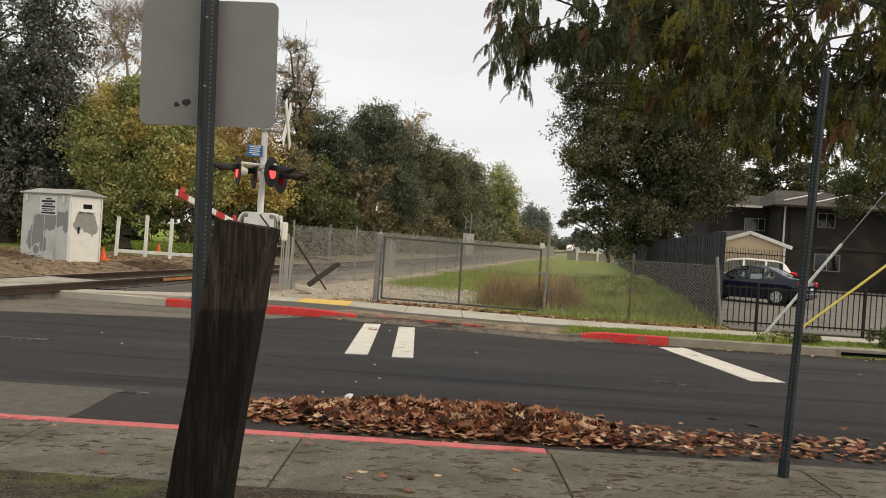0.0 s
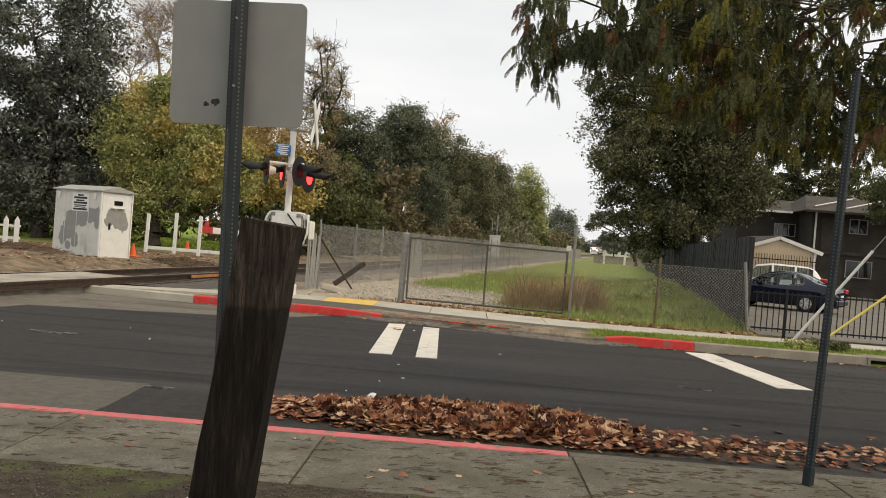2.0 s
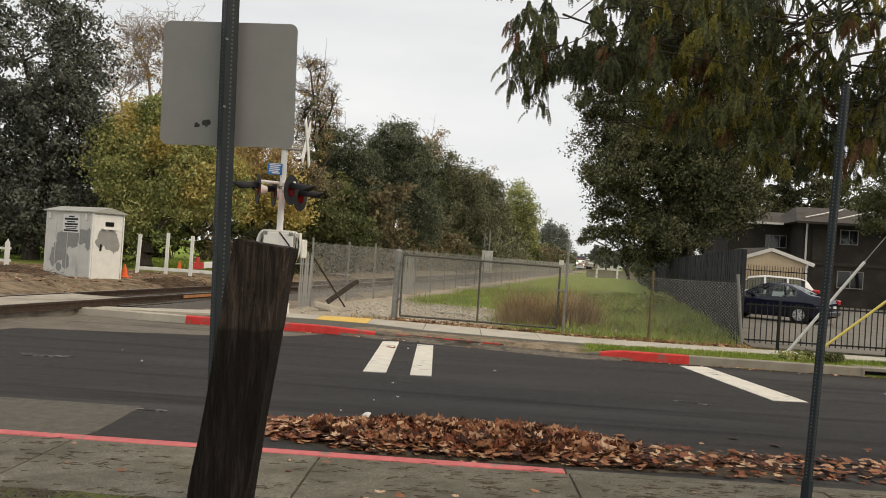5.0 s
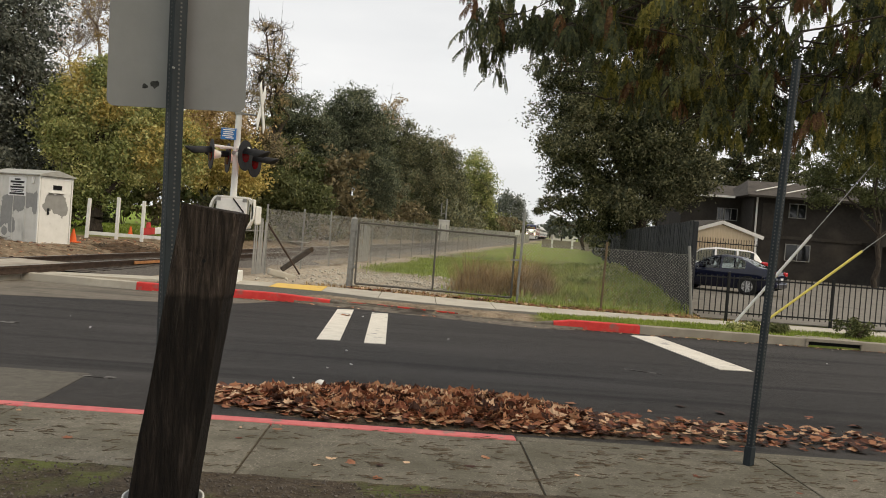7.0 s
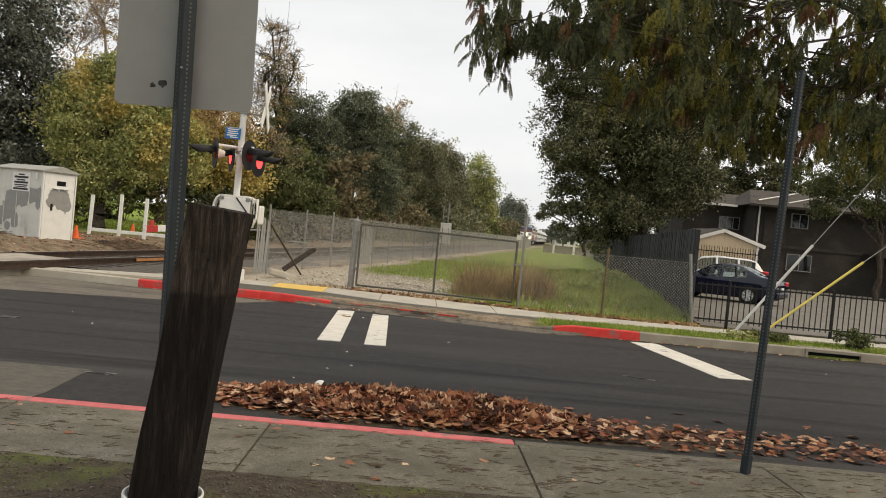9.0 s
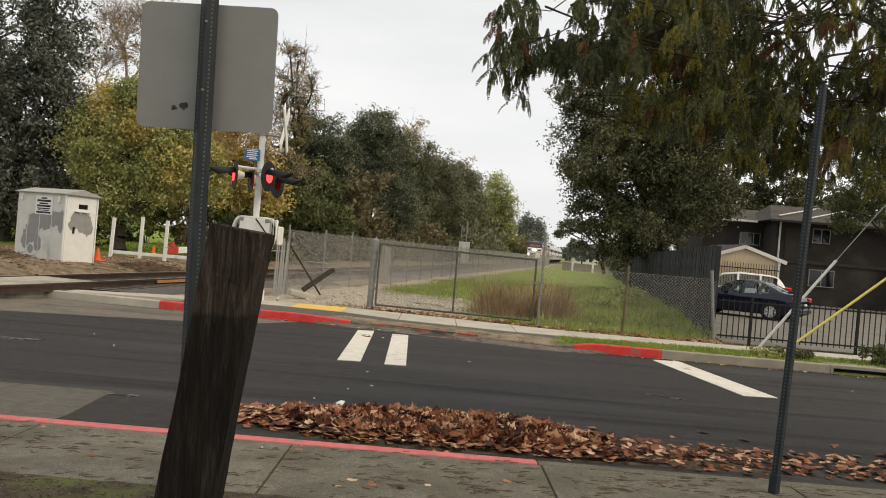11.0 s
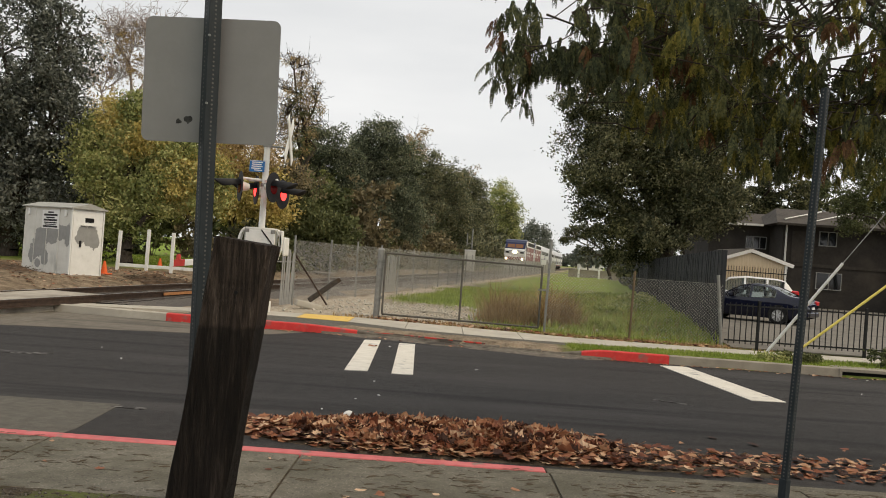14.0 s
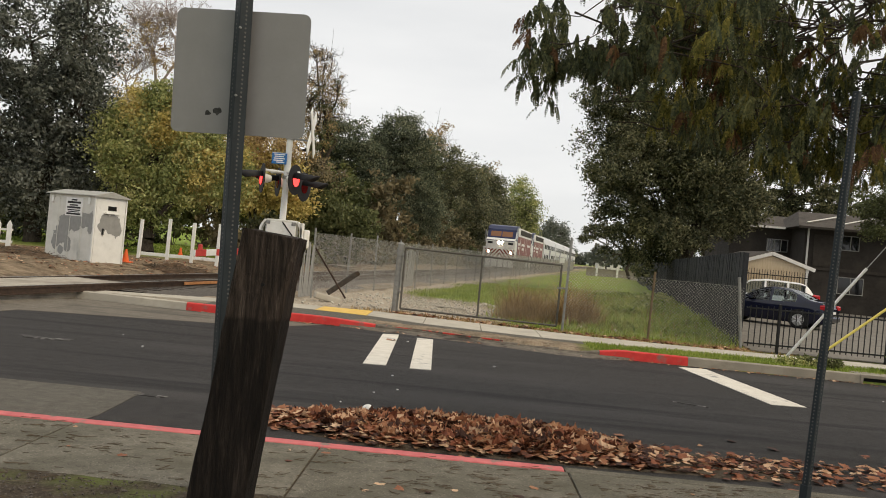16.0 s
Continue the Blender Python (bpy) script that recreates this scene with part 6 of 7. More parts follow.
    for q, e in limbs[:4]:
        for _ in range(15):
            c = e + Vector((rng.normal() * 0.085, rng.normal() * 0.15, rng.normal() * 0.12 + 0.04))
            if c.x / c.y > 0.025:
                pts.append(c)
    tip = limbs[-1][1]
    for _ in range(9):
        pts.append(tip + Vector((rng.normal() * 0.15, rng.normal() * 0.15, rng.normal() * 0.06 - 0.05)))
    while len(pts) < 1350:
        q, e = limbs[rng.integers(len(limbs))]
        f = rng.uniform(0.1, 1.05)
        c = q.lerp(e, f) + Vector((rng.normal() * 0.42 * (1.3 - f), rng.normal() * 0.6, rng.normal() * 0.38 * (1.3 - f) + 0.05))
        for _ in range(int(rng.integers(2, 5))):
            p = c + Vector(rng.normal(size=3)) * 0.12
            if keep(p):
                pts.append(p)
    for p in pts:
        u, r = p.x / p.y, rng.random()
        if u < 0.2:
            frond(p, rust if r < 0.06 else leaves)
        else:
            frond(p, rust if r < 0.09 else bright if r < 0.5 else leaves)
    quads("fronds", np.array([[list(v) for v in q] for q in leaves]), M["frond"], ob, "feathery dark green fronds")
    quads("yellowing_fronds", np.array([[list(v) for v in q] for q in bright]), M["frond_bright"], ob, "yellow-green feathery fronds")
    quads("rusty_fronds", np.array([[list(v) for v in q] for q in rust]), M["frond_rust"], ob, "rusty dried fronds")


hanging_tree()


# ---- leaf pile and litter ----
def pile_height(x, y):
    c = 7.62 + 0.05 * math.sin(x * 2.1) - 0.03 * x
    w = interp(x, [(-1.9, 0.30), (-0.5, 0.66), (1.0, 0.66), (2.0, 0.5), (4.5, 0.5), (8, 0.45)])
    h = interp(x, [(-1.95, 0.0), (-1.5, 0.04), (-0.5, 0.095), (0.6, 0.115), (1.3, 0.07), (2.0, 0.018), (3.0, 0.008), (8, 0.0)])
    d = (y - c) / w
    return max(0.0, h * (1 - d * d)) * (0.85 + 0.3 * noise.noise((x * 2.5, y * 2.5, 4))), max(0.0, 1 - abs(d) ** 3)


def maple_leaf(rng, s, crumple=1.0):
    pts = [(0, -0.5)]
    prof = ((0.16, -0.30), (0.42, -0.26), (0.36, -0.06), (0.50, 0.14), (0.32, 0.20), (0.22, 0.38), (0.0, 0.55))
    pts += [(x * rng.uniform(0.8, 1.2), y * rng.uniform(0.85, 1.15)) for x, y in prof]
    pts += [(-x * rng.uniform(0.8, 1.2), y * rng.uniform(0.85, 1.15)) for x, y in prof[-2::-1]]
    curl, curl2 = rng.uniform(-0.8, 1.4) * crumple, rng.uniform(-0.7, 1.1) * crumple
    return [(x * s, y * s, s * (curl * x * x + curl2 * y * y)) for x, y in pts]


def leaf_heap(name, count, place, size, seed, label, category, tilt=26):
    rng = random.Random(seed)
    verts, faces = [], []
    for _ in range(count):
        x, y, z, fl = place(rng)
        s = size * (rng.uniform(0.45, 1.2) if rng.random() < 0.9 else rng.uniform(1.1, 1.5)) * (0.72 if fl == 0.4 else 1.0)
        m = pose(x, y, z, rng.gauss(0, tilt * fl), rng.gauss(0, tilt * fl), rng.uniform(0, 360))
        pts = maple_leaf(rng, s, 1.0 if fl > 0.5 else 0.45)
        b = len(verts)
        verts.append(tuple(m @ Vector((0, 0, 0))))
        verts += [tuple(m @ Vector(p)) for p in pts]
        n = len(pts)
        faces += [(b, b + 1 + i, b + 1 + (i + 1) % n) for i in range(n)]
    return tagged(raw(name, verts, faces, M["litter"]), label, category, kind="stuff")


def in_pile(rng):
    while True:
        x = rng.uniform(-1.95, 5.6) if rng.random() < 0.42 else rng.uniform(-1.8, 1.8)
        y = rng.uniform(6.6, 8.5)
        h, d = pile_height(x, y)
        dens = d * interp(x, [(-1.9, 0.5), (-1, 1.0), (1.4, 1.0), (2.0, 0.7), (2.6, 0.5), (3.4, 0.4), (4.5, 0.36), (5.6, 0.26)])
        if rng.random() < dens:
            return x, y, -0.118 + h + rng.uniform(-0.015, 0.03), (1.0 if h > 0.04 else 0.4)


def strewn(rng):
    while True:
        x, y = rng.uniform(-1.6, 6), rng.uniform(6.45, 8.7)
        if rng.random() < math.exp(-abs(y - 7.5) * 1.6) * 0.6:
            return x, y, -0.115, 0.25


bm = bmesh.new()
nx, ny = 90, 26
grid = [[bm.verts.new((-1.95 + 5.0 * i / nx, 6.9 + 1.6 * j / ny, -0.133 + pile_height(-1.95 + 5.0 * i / nx, 6.9 + 1.6 * j / ny)[0])) for i in range(nx + 1)] for j in range(ny + 1)]
for j in range(ny):
    for i in range(nx):
        bm.faces.new((grid[j][i], grid[j][i + 1], grid[j + 1][i + 1], grid[j + 1][i]))
tagged(part("leaf_mould", bm, M["mulch"]), "dark damp leaf mould under the heap", "leaves", kind="stuff")
leaf_heap("leaf_pile", 8200, in_pile, 0.125, 61, "long heap of brown and tan fallen maple leaves in the gutter", "leaves")
leaf_heap("strewn_leaves", 90, strewn, 0.10, 62, "fallen brown leaves strewn on the asphalt", "leaves")
leaf_heap("walk_leaves", 26, lambda r: (r.uniform(-3.4, 3.6), r.uniform(5.0, 6.2), 0.003, 0.1), 0.07, 63, "few fallen leaves on the sidewalk", "leaves")
leaf_heap("gate_leaves", 420, lambda r: ((lambda x: (x, interp(x, WALK_FAR) + 0.05 + abs(r.gauss(0, 0.35)), 0.02, 0.5))(r.uniform(-1.6, 6.4))), 0.11, 64, "brown leaves blown against the gate", "leaves")
leaf_heap("hut_leaves", 2600, lambda r: ((lambda x, y: (x, y, ground_height(x, y) + 0.02, 0.4))(r.uniform(-18, -8.2), r.uniform(22.2, 33))), 0.12, 65, "fallen leaves on the soil near the hut", "leaves")
leaf_heap("gutter_leaves", 420, lambda r: ((lambda x: (x, interp(x, KERB) - abs(r.gauss(0, 0.12)) - 0.03, -0.118, 0.4))(r.uniform(-4.5, 9))), 0.08, 66, "small leaves in the far gutter", "leaves")



def mulch_heap(x, y, w, d, h, seed, label):
    """Low lumpy heap of bark mulch with sticks poking out."""
    rng = random.Random(seed)
    ob = thing("mulch_heap", pose(x, y, ground_height(x, y) - 0.03), label, "mulch heap")
    bm = bmesh.new()
    nx, ny = 46, 22
    grid = []
    for j in range(ny + 1):
        row = []
        for i in range(nx + 1):
            u, v = 2 * i / nx - 1, 2 * j / ny - 1
            k = max(0.0, 1 - u * u - v * v)
            z = h * k ** 0.8 * (0.75 + 0.55 * noise.noise((u * 3 + seed, v * 3, 0))) + 0.05 * k ** 0.3 * noise.noise((u * 14, v * 9, seed))
            row.append(bm.verts.new((u * w, v * d, z)))
        grid.append(row)
    for j in range(ny):
        for i in range(nx):
            bm.faces.new((grid[j][i], grid[j][i + 1], grid[j + 1][i + 1], grid[j + 1][i]))
    part("mound", bm, M["bark_mulch"], ob)
    bm = bmesh.new()
    for _ in range(170):
        u, v = rng.uniform(-0.8, 0.8), rng.uniform(-0.8, 0.8)
        k = max(0.0, 1 - u * u - v * v)
        a = Vector((u * w, v * d, h * k ** 0.8 * 0.75))
        t, L = rng.uniform(0, 6.28), rng.uniform(0.1, 0.4)
        tube(bm, a, a + Vector((L * math.cos(t), L * math.sin(t), rng.uniform(-0.02, 0.10))), 0.012, 0.005, sides=4, caps=False)
    tagged(part("stick", bm, M["twig"], ob), kind="stuff")


mulch_heap(-9.6, 28.0, 1.35, 0.8, 0.30, 3, "dark brown heap of bark mulch beside the marker posts")
mulch_heap(-13.4, 24.6, 1.5, 0.8, 0.22, 5, "low heap of brown brush and mulch beside the hut")
plank = thing("timber_plank", pose(-13.7, 24.0, 0.30, 0, -3, 12), "weathered brown plank lying on the soil", "plank")
part("board", boxed(-0.9, 0.9, -0.08, 0.08, -0.03, 0.03, bevel=0.01), M["rusty_pipe"], plank)
pf = thing("picket_fence", pose(-16.85, 31.0, 0.08), "short run of white pointed picket fence", "fence")
for k in range(4):
    bm = bmesh.new()
    side_prism(bm, [(-0.09, 0.0), (0.09, 0.0), (0.09, 0.92), (0.0, 1.08), (-0.09, 0.92)], -0.02, 0.02)
    bmesh.ops.recalc_face_normals(bm, faces=bm.faces)
    o = part("picket", bm, M["white_paint"], pf)
    o.location = (-0.42 * k, 0, 0)
part("rail", boxed(-1.5, 0.12, 0.021, 0.06, 0.22, 0.32), M["white_paint"], pf)
part("rail", boxed(-1.5, 0.12, 0.021, 0.06, 0.68, 0.76), M["white_paint"], pf)

# pale stones and scraps on the gravel by the gate
rng = random.Random(31)
bm = bmesh.new()
for _ in range(900):
    x, y = rng.gauss(-0.6, 1.7), rng.uniform(20.0, 27.0)
    if x - track_x(y) < 4.0 or y < interp(x, WALK_FAR) + 0.2:
        continue
    r = rng.uniform(0.012, 0.045)
    box(bm, -r, r, -r * 0.7, r * 0.7, -r * 0.5, r * 0.5, m=pose(x, y, ground_height(x, y) + r * 0.3, rng.uniform(0, 60), rng.uniform(0, 60), rng.uniform(0, 180)))
tagged(part("gate_stones", bm, M["pale_concrete"]), "pale stones scattered on the bare gravel", "gravel", kind="stuff")
strip_of_board = tagged(part("pale_board", boxed(-0.45, 0.45, -0.06, 0.06, 0, 0.035, bevel=0.008), M["pale_concrete"]), "pale weathered board lying on the gravel", "board")
strip_of_board.matrix_world = pose(-0.25, 22.6, 0.03, 0, 0, -18)

# twigs and needles on the walk and the verge
rng = random.Random(70)
bm = bmesh.new()
for i in range(1000):
    x, y = (rng.uniform(-3.6, 4.2) if i % 3 else rng.uniform(-0.4, 4.2)), (rng.uniform(4.98, 6.25) if i < 560 else rng.uniform(3.9, 4.9))
    z = 0.005 if y > 4.95 else ground_height(x, y) + 0.022
    a = rng.gauss(0, 0.3)
    for _ in range(rng.randint(1, 4)):
        L = rng.uniform(0.025, 0.09)
        dx, dy = L * math.cos(a), L * math.sin(a)
        ox, oy = rng.gauss(0, 0.03), rng.gauss(0, 0.015)
        tube(bm, (x + ox, y + oy, z), (x + ox + dx, y + oy + dy, z + rng.uniform(-0.002, 0.008)), 0.0025, 0.0012, sides=4, caps=False)
        a += rng.gauss(0, 0.3)
tagged(part("twigs", bm, M["twig"]), "dry twigs and leaf stalks scattered on the concrete", "twigs", kind="stuff")
# dark mulch of the verge, lumpy, level with the walk's edge
bm = bmesh.new()
nx, ny = 220, 60
grid = [[bm.verts.new((-7.0 + 14.0 * i / nx, 2.4 + 2.545 * j / ny, 0)) for i in range(nx + 1)] for j in range(ny + 1)]
for row in grid:
    for v in row:
        v.co.z = ground_height(v.co.x, v.co.y) + 0.008 + 0.012 * noise.noise(v.co * 9) + 0.006 * noise.noise(v.co * 31)
        v.co.z -= 0.05 * max(0.0, 1 - (v.co.y - 2.4) / 0.9, 1 - (7.0 - abs(v.co.x)) / 1.5)
for j in range(ny):
    for i in range(nx):
        bm.faces.new((grid[j][i], grid[j][i + 1], grid[j + 1][i + 1], grid[j + 1][i]))
tagged(part("verge_soil", bm, M["verge_mulch"], smooth=True), "dark damp mulch soil with mossy patches", "soil", kind="stuff")
# grit in the verge soil
bm = bmesh.new()
for i in range(3200):
    x, y = rng.uniform(-3.6, 3.6), rng.uniform(3.9, 4.94)
    s = rng.uniform(0.003, 0.009)
    box(bm, -s, s, -s * 0.8, s * 0.8, -s * 0.5, s * 0.5, m=pose(x, y, ground_height(x, y) + 0.010 + s * 0.2, rng.uniform(0, 90), rng.uniform(0, 90), rng.uniform(0, 90)))
tagged(part("verge_grit", bm, M["ballast"]), "wood chips and grit in the verge soil", "gravel", kind="stuff")
ball = bmesh.new()
bmesh.ops.create_icosphere(ball, subdivisions=3, radius=0.06)
for v in ball.verts:
    v.co *= 1 + 0.05 * noise.noise(v.co * 20)
    v.co.z *= 0.85
o = tagged(part("white_ball", ball, M["white_plastic"], smooth=True), "dirty white crumpled ball lying in the leaf heap", "ball")
o.location = (-0.785, 7.95, -0.022)

bm = bmesh.new()
rng = random.Random(88)
for i in range(16):
    x, y = rng.uniform(-7, 9), rng.uniform(8.6, 15.2)
    s = rng.uniform(0.006, 0.018)
    box(bm, -s, s, -s * 0.6, s * 0.6, -0.003, 0.004, m=pose(x, y, -0.125, rng.uniform(-10, 10), rng.uniform(-10, 10), rng.uniform(0, 180)))
tagged(part("road_debris", bm, M["sign_white"]), "small pale scraps lying on the asphalt", "debris", kind="stuff")

leaf_heap("red_leaf", 1, lambda r: (-1.13, 14.9, -0.118, 0.3), 0.16, 93, "single red leaf lying on a road marking", "leaf")


# ---- apartments, carport, cars ----
def window_unit(parent, x, z, w, h, y=-0.03, m=None):
    o = part("window", boxed(x - w / 2, x + w / 2, y - 0.02, y + 0.02, z - h / 2, z + h / 2), M["window_dark"], parent, "dark window pane")
    fr = bmesh.new()
    for a, b, c, d in ((x - w / 2 - 0.05, x + w / 2 + 0.05, z - h / 2 - 0.05, z - h / 2), (x - w / 2 - 0.05, x + w / 2 + 0.05, z + h / 2, z + h / 2 + 0.05),
                       (x - w / 2 - 0.05, x - w / 2, z - h / 2, z + h / 2), (x + w / 2, x + w / 2 + 0.05, z - h / 2, z + h / 2), (x - 0.025, x + 0.025, z - h / 2, z + h / 2)):
        box(fr, a, b, y - 0.05, y + 0.02, c, d)
    part("frame", fr, M["cover_paint"], o, "pale grey window frame")
    return o


def apartments():
    ob = thing("apartment_building", pose(18.0, 58, -0.1, 0, 0, -6), "dark brown two-storey apartment building", "apartment building")
    part("wall", boxed(0, 9.0, 0, 9, 0, 5.3), M["stucco"], ob)
    part("wall", boxed(4.0, 30, -3.0, -0.01, 0, 5.3), M["stucco"], ob, "projecting wing wall")
    part("wall", boxed(9.01, 30, 0, 9, 0, 5.3), M["stucco"], ob)

    def roof(x0, x1, y0, y1, z, h, name="roof"):
        bm = bmesh.new()
        ym = (y0 + y1) / 2
        a = [bm.verts.new(p) for p in ((x0, y0, z), (x1, y0, z), (x1, y1, z), (x0, y1, z), (x0 + 1.2, ym, z + h), (x1 - 0.6, ym, z + h))]
        for f in ((0, 1, 5, 4), (1, 2, 5), (2, 3, 4, 5), (3, 0, 4), (3, 2, 1, 0)):
            bm.faces.new([a[i] for i in f])
        return part(name, bm, M["roof_shingle"], ob, "dark brown-grey shingled roof")
    roof(-0.6, 10, -0.6, 9.6, 5.3, 1.1)
    roof(3.4, 31, -3.7, 6, 5.31, 1.3)
    part("gutter", boxed(-0.6, 3.38, -0.72, -0.6, 5.2, 5.34), M["trim_white"], ob, "pale eaves gutter")
    part("gutter", boxed(3.4, 31, -3.82, -3.7, 5.2, 5.34), M["stucco_light"], ob)
    for k in range(3):
        part("roof_flashing", tubed((4.2 + 2.0 * k, -2.6 + 0.2 * k, 5.66), (7.4 + 2.0 * k, 0.4, 6.5), 0.05, sides=4), M["trim_white"], ob, "pale metal roof edge")
    part("downpipe", tubed((4.2, -3.1, 0), (4.2, -3.1, 5.3), 0.06), M["trim_white"], ob, "pale downpipe")
    window_unit(ob, 2.65, 4.1, 0.35, 0.75)
    window_unit(ob, 3.35, 4.1, 0.8, 0.75)
    for x in (6.0, 13.5, 20.0):
        window_unit(ob, x + 0.8, 4.5, 1.0, 0.85, y=-3.03)
        window_unit(ob, x + 1.0, 1.8, 1.5, 1.0, y=-3.03)
    part("floor_band", boxed(4.0, 30, -3.06, -3.005, 2.65, 2.85), M["stucco_light"], ob)
    # overhang, posts and railing added to shade the lower wall, for a covered porch
    part("balcony", boxed(11.0, 30, -5.2, -3.07, 2.6, 2.8), M["stucco"], ob, "dark balcony overhang added to shade the wall below")
    for k in range(6):
        part("balcony_post", boxed(11.2 + 3.6 * k, 11.4 + 3.6 * k, -5.15, -4.95, 0, 2.6), M["stucco"], ob)
    part("railing", boxed(11.0, 30, -5.2, -5.12, 2.8, 3.7), M["stucco"], ob)
    part("panel", boxed(4.6, 6.0, -3.05, -3.005, 2.9, 4.9), M["stucco_light"], ob, "paler stucco panel")
    return ob


apartments()


def carport():
    ob = thing("carport_shed", pose(14.5, 45, -0.1), "beige gabled shed with white trim behind iron bars", "shed")
    W = 3.7
    bm = bmesh.new()
    pts = [(0, 0), (W, 0), (W, 2.45), (W / 2 - 0.12, 3.0), (0, 2.45)]
    side_prism(bm, pts, 0, 5)
    bmesh.ops.recalc_face_normals(bm, faces=bm.faces)
    part("wall", bm, M["beige_siding"], ob)
    for i in range(17):
        x = 0.1 + 0.21 * i
        part("siding_batten", boxed(x, x + 0.03, -0.02, 0.0, 0, 2.35), M["beige_siding"], ob)
    for a, b in (((-0.3, -0.12, 2.42), (W / 2 - 0.12, -0.12, 3.12)), ((W / 2 - 0.12, -0.12, 3.12), (W + 0.3, -0.12, 2.42))):
        bm = bmesh.new()
        d = Vector(b) - Vector(a)
        box(bm, 0, d.length, -0.06, 0.06, -0.09, 0.09, m=aim(d, a))
        part("barge_board", bm, M["trim_white"], ob, "white barge board")
        bm = bmesh.new()
        box(bm, 0, d.length, -0.02, 5.3, 0.0, 0.05, m=aim(d, Vector(a) + Vector((0, 0, 0.07))))
        part("roof", bm, M["roof_shingle"], ob)
    for x in (0.0, W - 0.14):
        part("post", boxed(x, x + 0.14, -0.1, 0.0, 0, 2.45), M["trim_white"], ob)
    gr = thing("security_grille", pose(14.55, 44.6, -0.1), "black iron bar grille in front of the shed", "grille")
    for i in range(26):
        part("bar", boxed(0.14 * i, 0.14 * i + 0.022, -0.011, 0.011, 0.0, 2.25), M["black_metal"], gr)
    for z in (0.3, 1.95):
        part("rail", boxed(0, 3.6, -0.02, 0.02, z, z + 0.05), M["black_metal"], gr)


carport()


def car(name, m, paint, label, L, H, W, top, belt, screen, panes, back, wheel_x, lamp):
    """A car lofted along its length: front at -x, rear at +x. top and belt are side outlines; screen and back are
    the spans of the windscreen and the rear window, panes the spans of the side windows."""
    ob = thing(name, m, label, "car")
    marks = {-L / 2, L / 2, *screen, *back}
    for a, b in panes:
        marks |= {a, b}
    xs = sorted(marks | {round(-L / 2 + L * i / 44, 3) for i in range(1, 44)})
    xs = [x for i, x in enumerate(xs) if i == 0 or x - xs[i - 1] > 0.012 or x in marks]

    def smooth(x, pts):
        return sum(interp(x + d, pts) * w for d, w in ((-0.09, 1), (-0.045, 2), (0, 3), (0.045, 2), (0.09, 1))) / 9

    def section(x):
        zt, zb = smooth(x, top), smooth(x, belt)
        end = min(1.0, (L / 2 - abs(x)) / 0.55)
        w = W / 2 * (0.80 + 0.20 * math.sin(max(0.0, end) * math.pi / 2))
        low = 0.20 + 0.12 * (1 - max(0.0, end)) ** 2
        zb = min(zb, zt - 0.02)
        f = max(0.0, min(1.0, (zt - zb) / (H - 0.9)))
        return [(w * 0.90, low), (w * 0.97, low + 0.10), (w, 0.52), (w * 0.995, 0.66), (w * 0.965, zb - 0.02), (w * 0.945, zb + 0.012), (w * (0.945 - 0.21 * f), zt - 0.055 * f - 0.008), (w * (0.86 - 0.22 * f), zt - 0.012 * f), (w * 0.40, zt + 0.012), (0.0, zt + 0.018)]
    rows = [section(x) for x in xs]
    shell, front = bmesh.new(), [bmesh.new(), bmesh.new()]
    side = {(s, q): bmesh.new() for s in (-1, 1) for q in range(len(panes))}

    def facet(bm, i, k, s):
        q = [(xs[i], *rows[i][k]), (xs[i + 1], *rows[i + 1][k]), (xs[i + 1], *rows[i + 1][k + 1]), (xs[i], *rows[i][k + 1])]
        bm.faces.new([bm.verts.new((x, s * y, z)) for x, y, z in (q if s < 0 else q[::-1])])
    for s in (-1, 1):
        for i in range(len(xs) - 1):
            mid = (xs[i] + xs[i + 1]) / 2
            for k in range(9):
                inside = [q for q, (a, b) in enumerate(panes) if a < mid < b]
                if k == 5 and inside:
                    facet(side[s, inside[0]], i, k, s)
                elif k >= 7 and (screen[0] < mid < screen[1] or back[0] < mid < back[1]):
                    facet(front[0 if mid < 0 else 1], i, k, s)
                else:
                    facet(shell, i, k, s)
    for i in (0, len(xs) - 1):
        ring = [(xs[i], -y, z) for y, z in rows[i]] + [(xs[i], y, z) for y, z in rows[i][-2::-1]]
        shell.faces.new([shell.verts.new(p) for p in (ring if i else ring[::-1])])
    for bm in (shell, *front, *side.values()):
        bmesh.ops.remove_doubles(bm, verts=bm.verts, dist=0.0005)
        bmesh.ops.recalc_face_normals(bm, faces=bm.faces)
    part("body", shell, paint, ob, smooth=True)
    for bm in side.values():
        part("side_window", bm, M["clear_glass"], ob, "clear tinted side window", smooth=True)
    part("windscreen", front[0], M["clear_glass"], ob, "clear windscreen", smooth=True)
    part("rear_window", front[1], M["clear_glass"], ob, "clear rear window", smooth=True)
    part("floor_pan", boxed(-L / 2 + 0.3, L / 2 - 0.3, -W / 2 * 0.86, W / 2 * 0.86, 0.19, 0.27), M["tyre"], ob)
    for x in (-0.35, 0.62):
        for y in (-0.38, 0.38):
            seat = part("seat", boxed(x - 0.06, x + 0.10, y - 0.24, y + 0.24, 0.35, 0.98, bevel=0.05), M["seat_cloth"], ob)
            part("headrest", boxed(x + 0.02, x + 0.12, y - 0.13, y + 0.13, 1.0, 1.2, bevel=0.04), M["seat_cloth"], seat)
    zb = smooth(L / 2 - 0.3, belt)
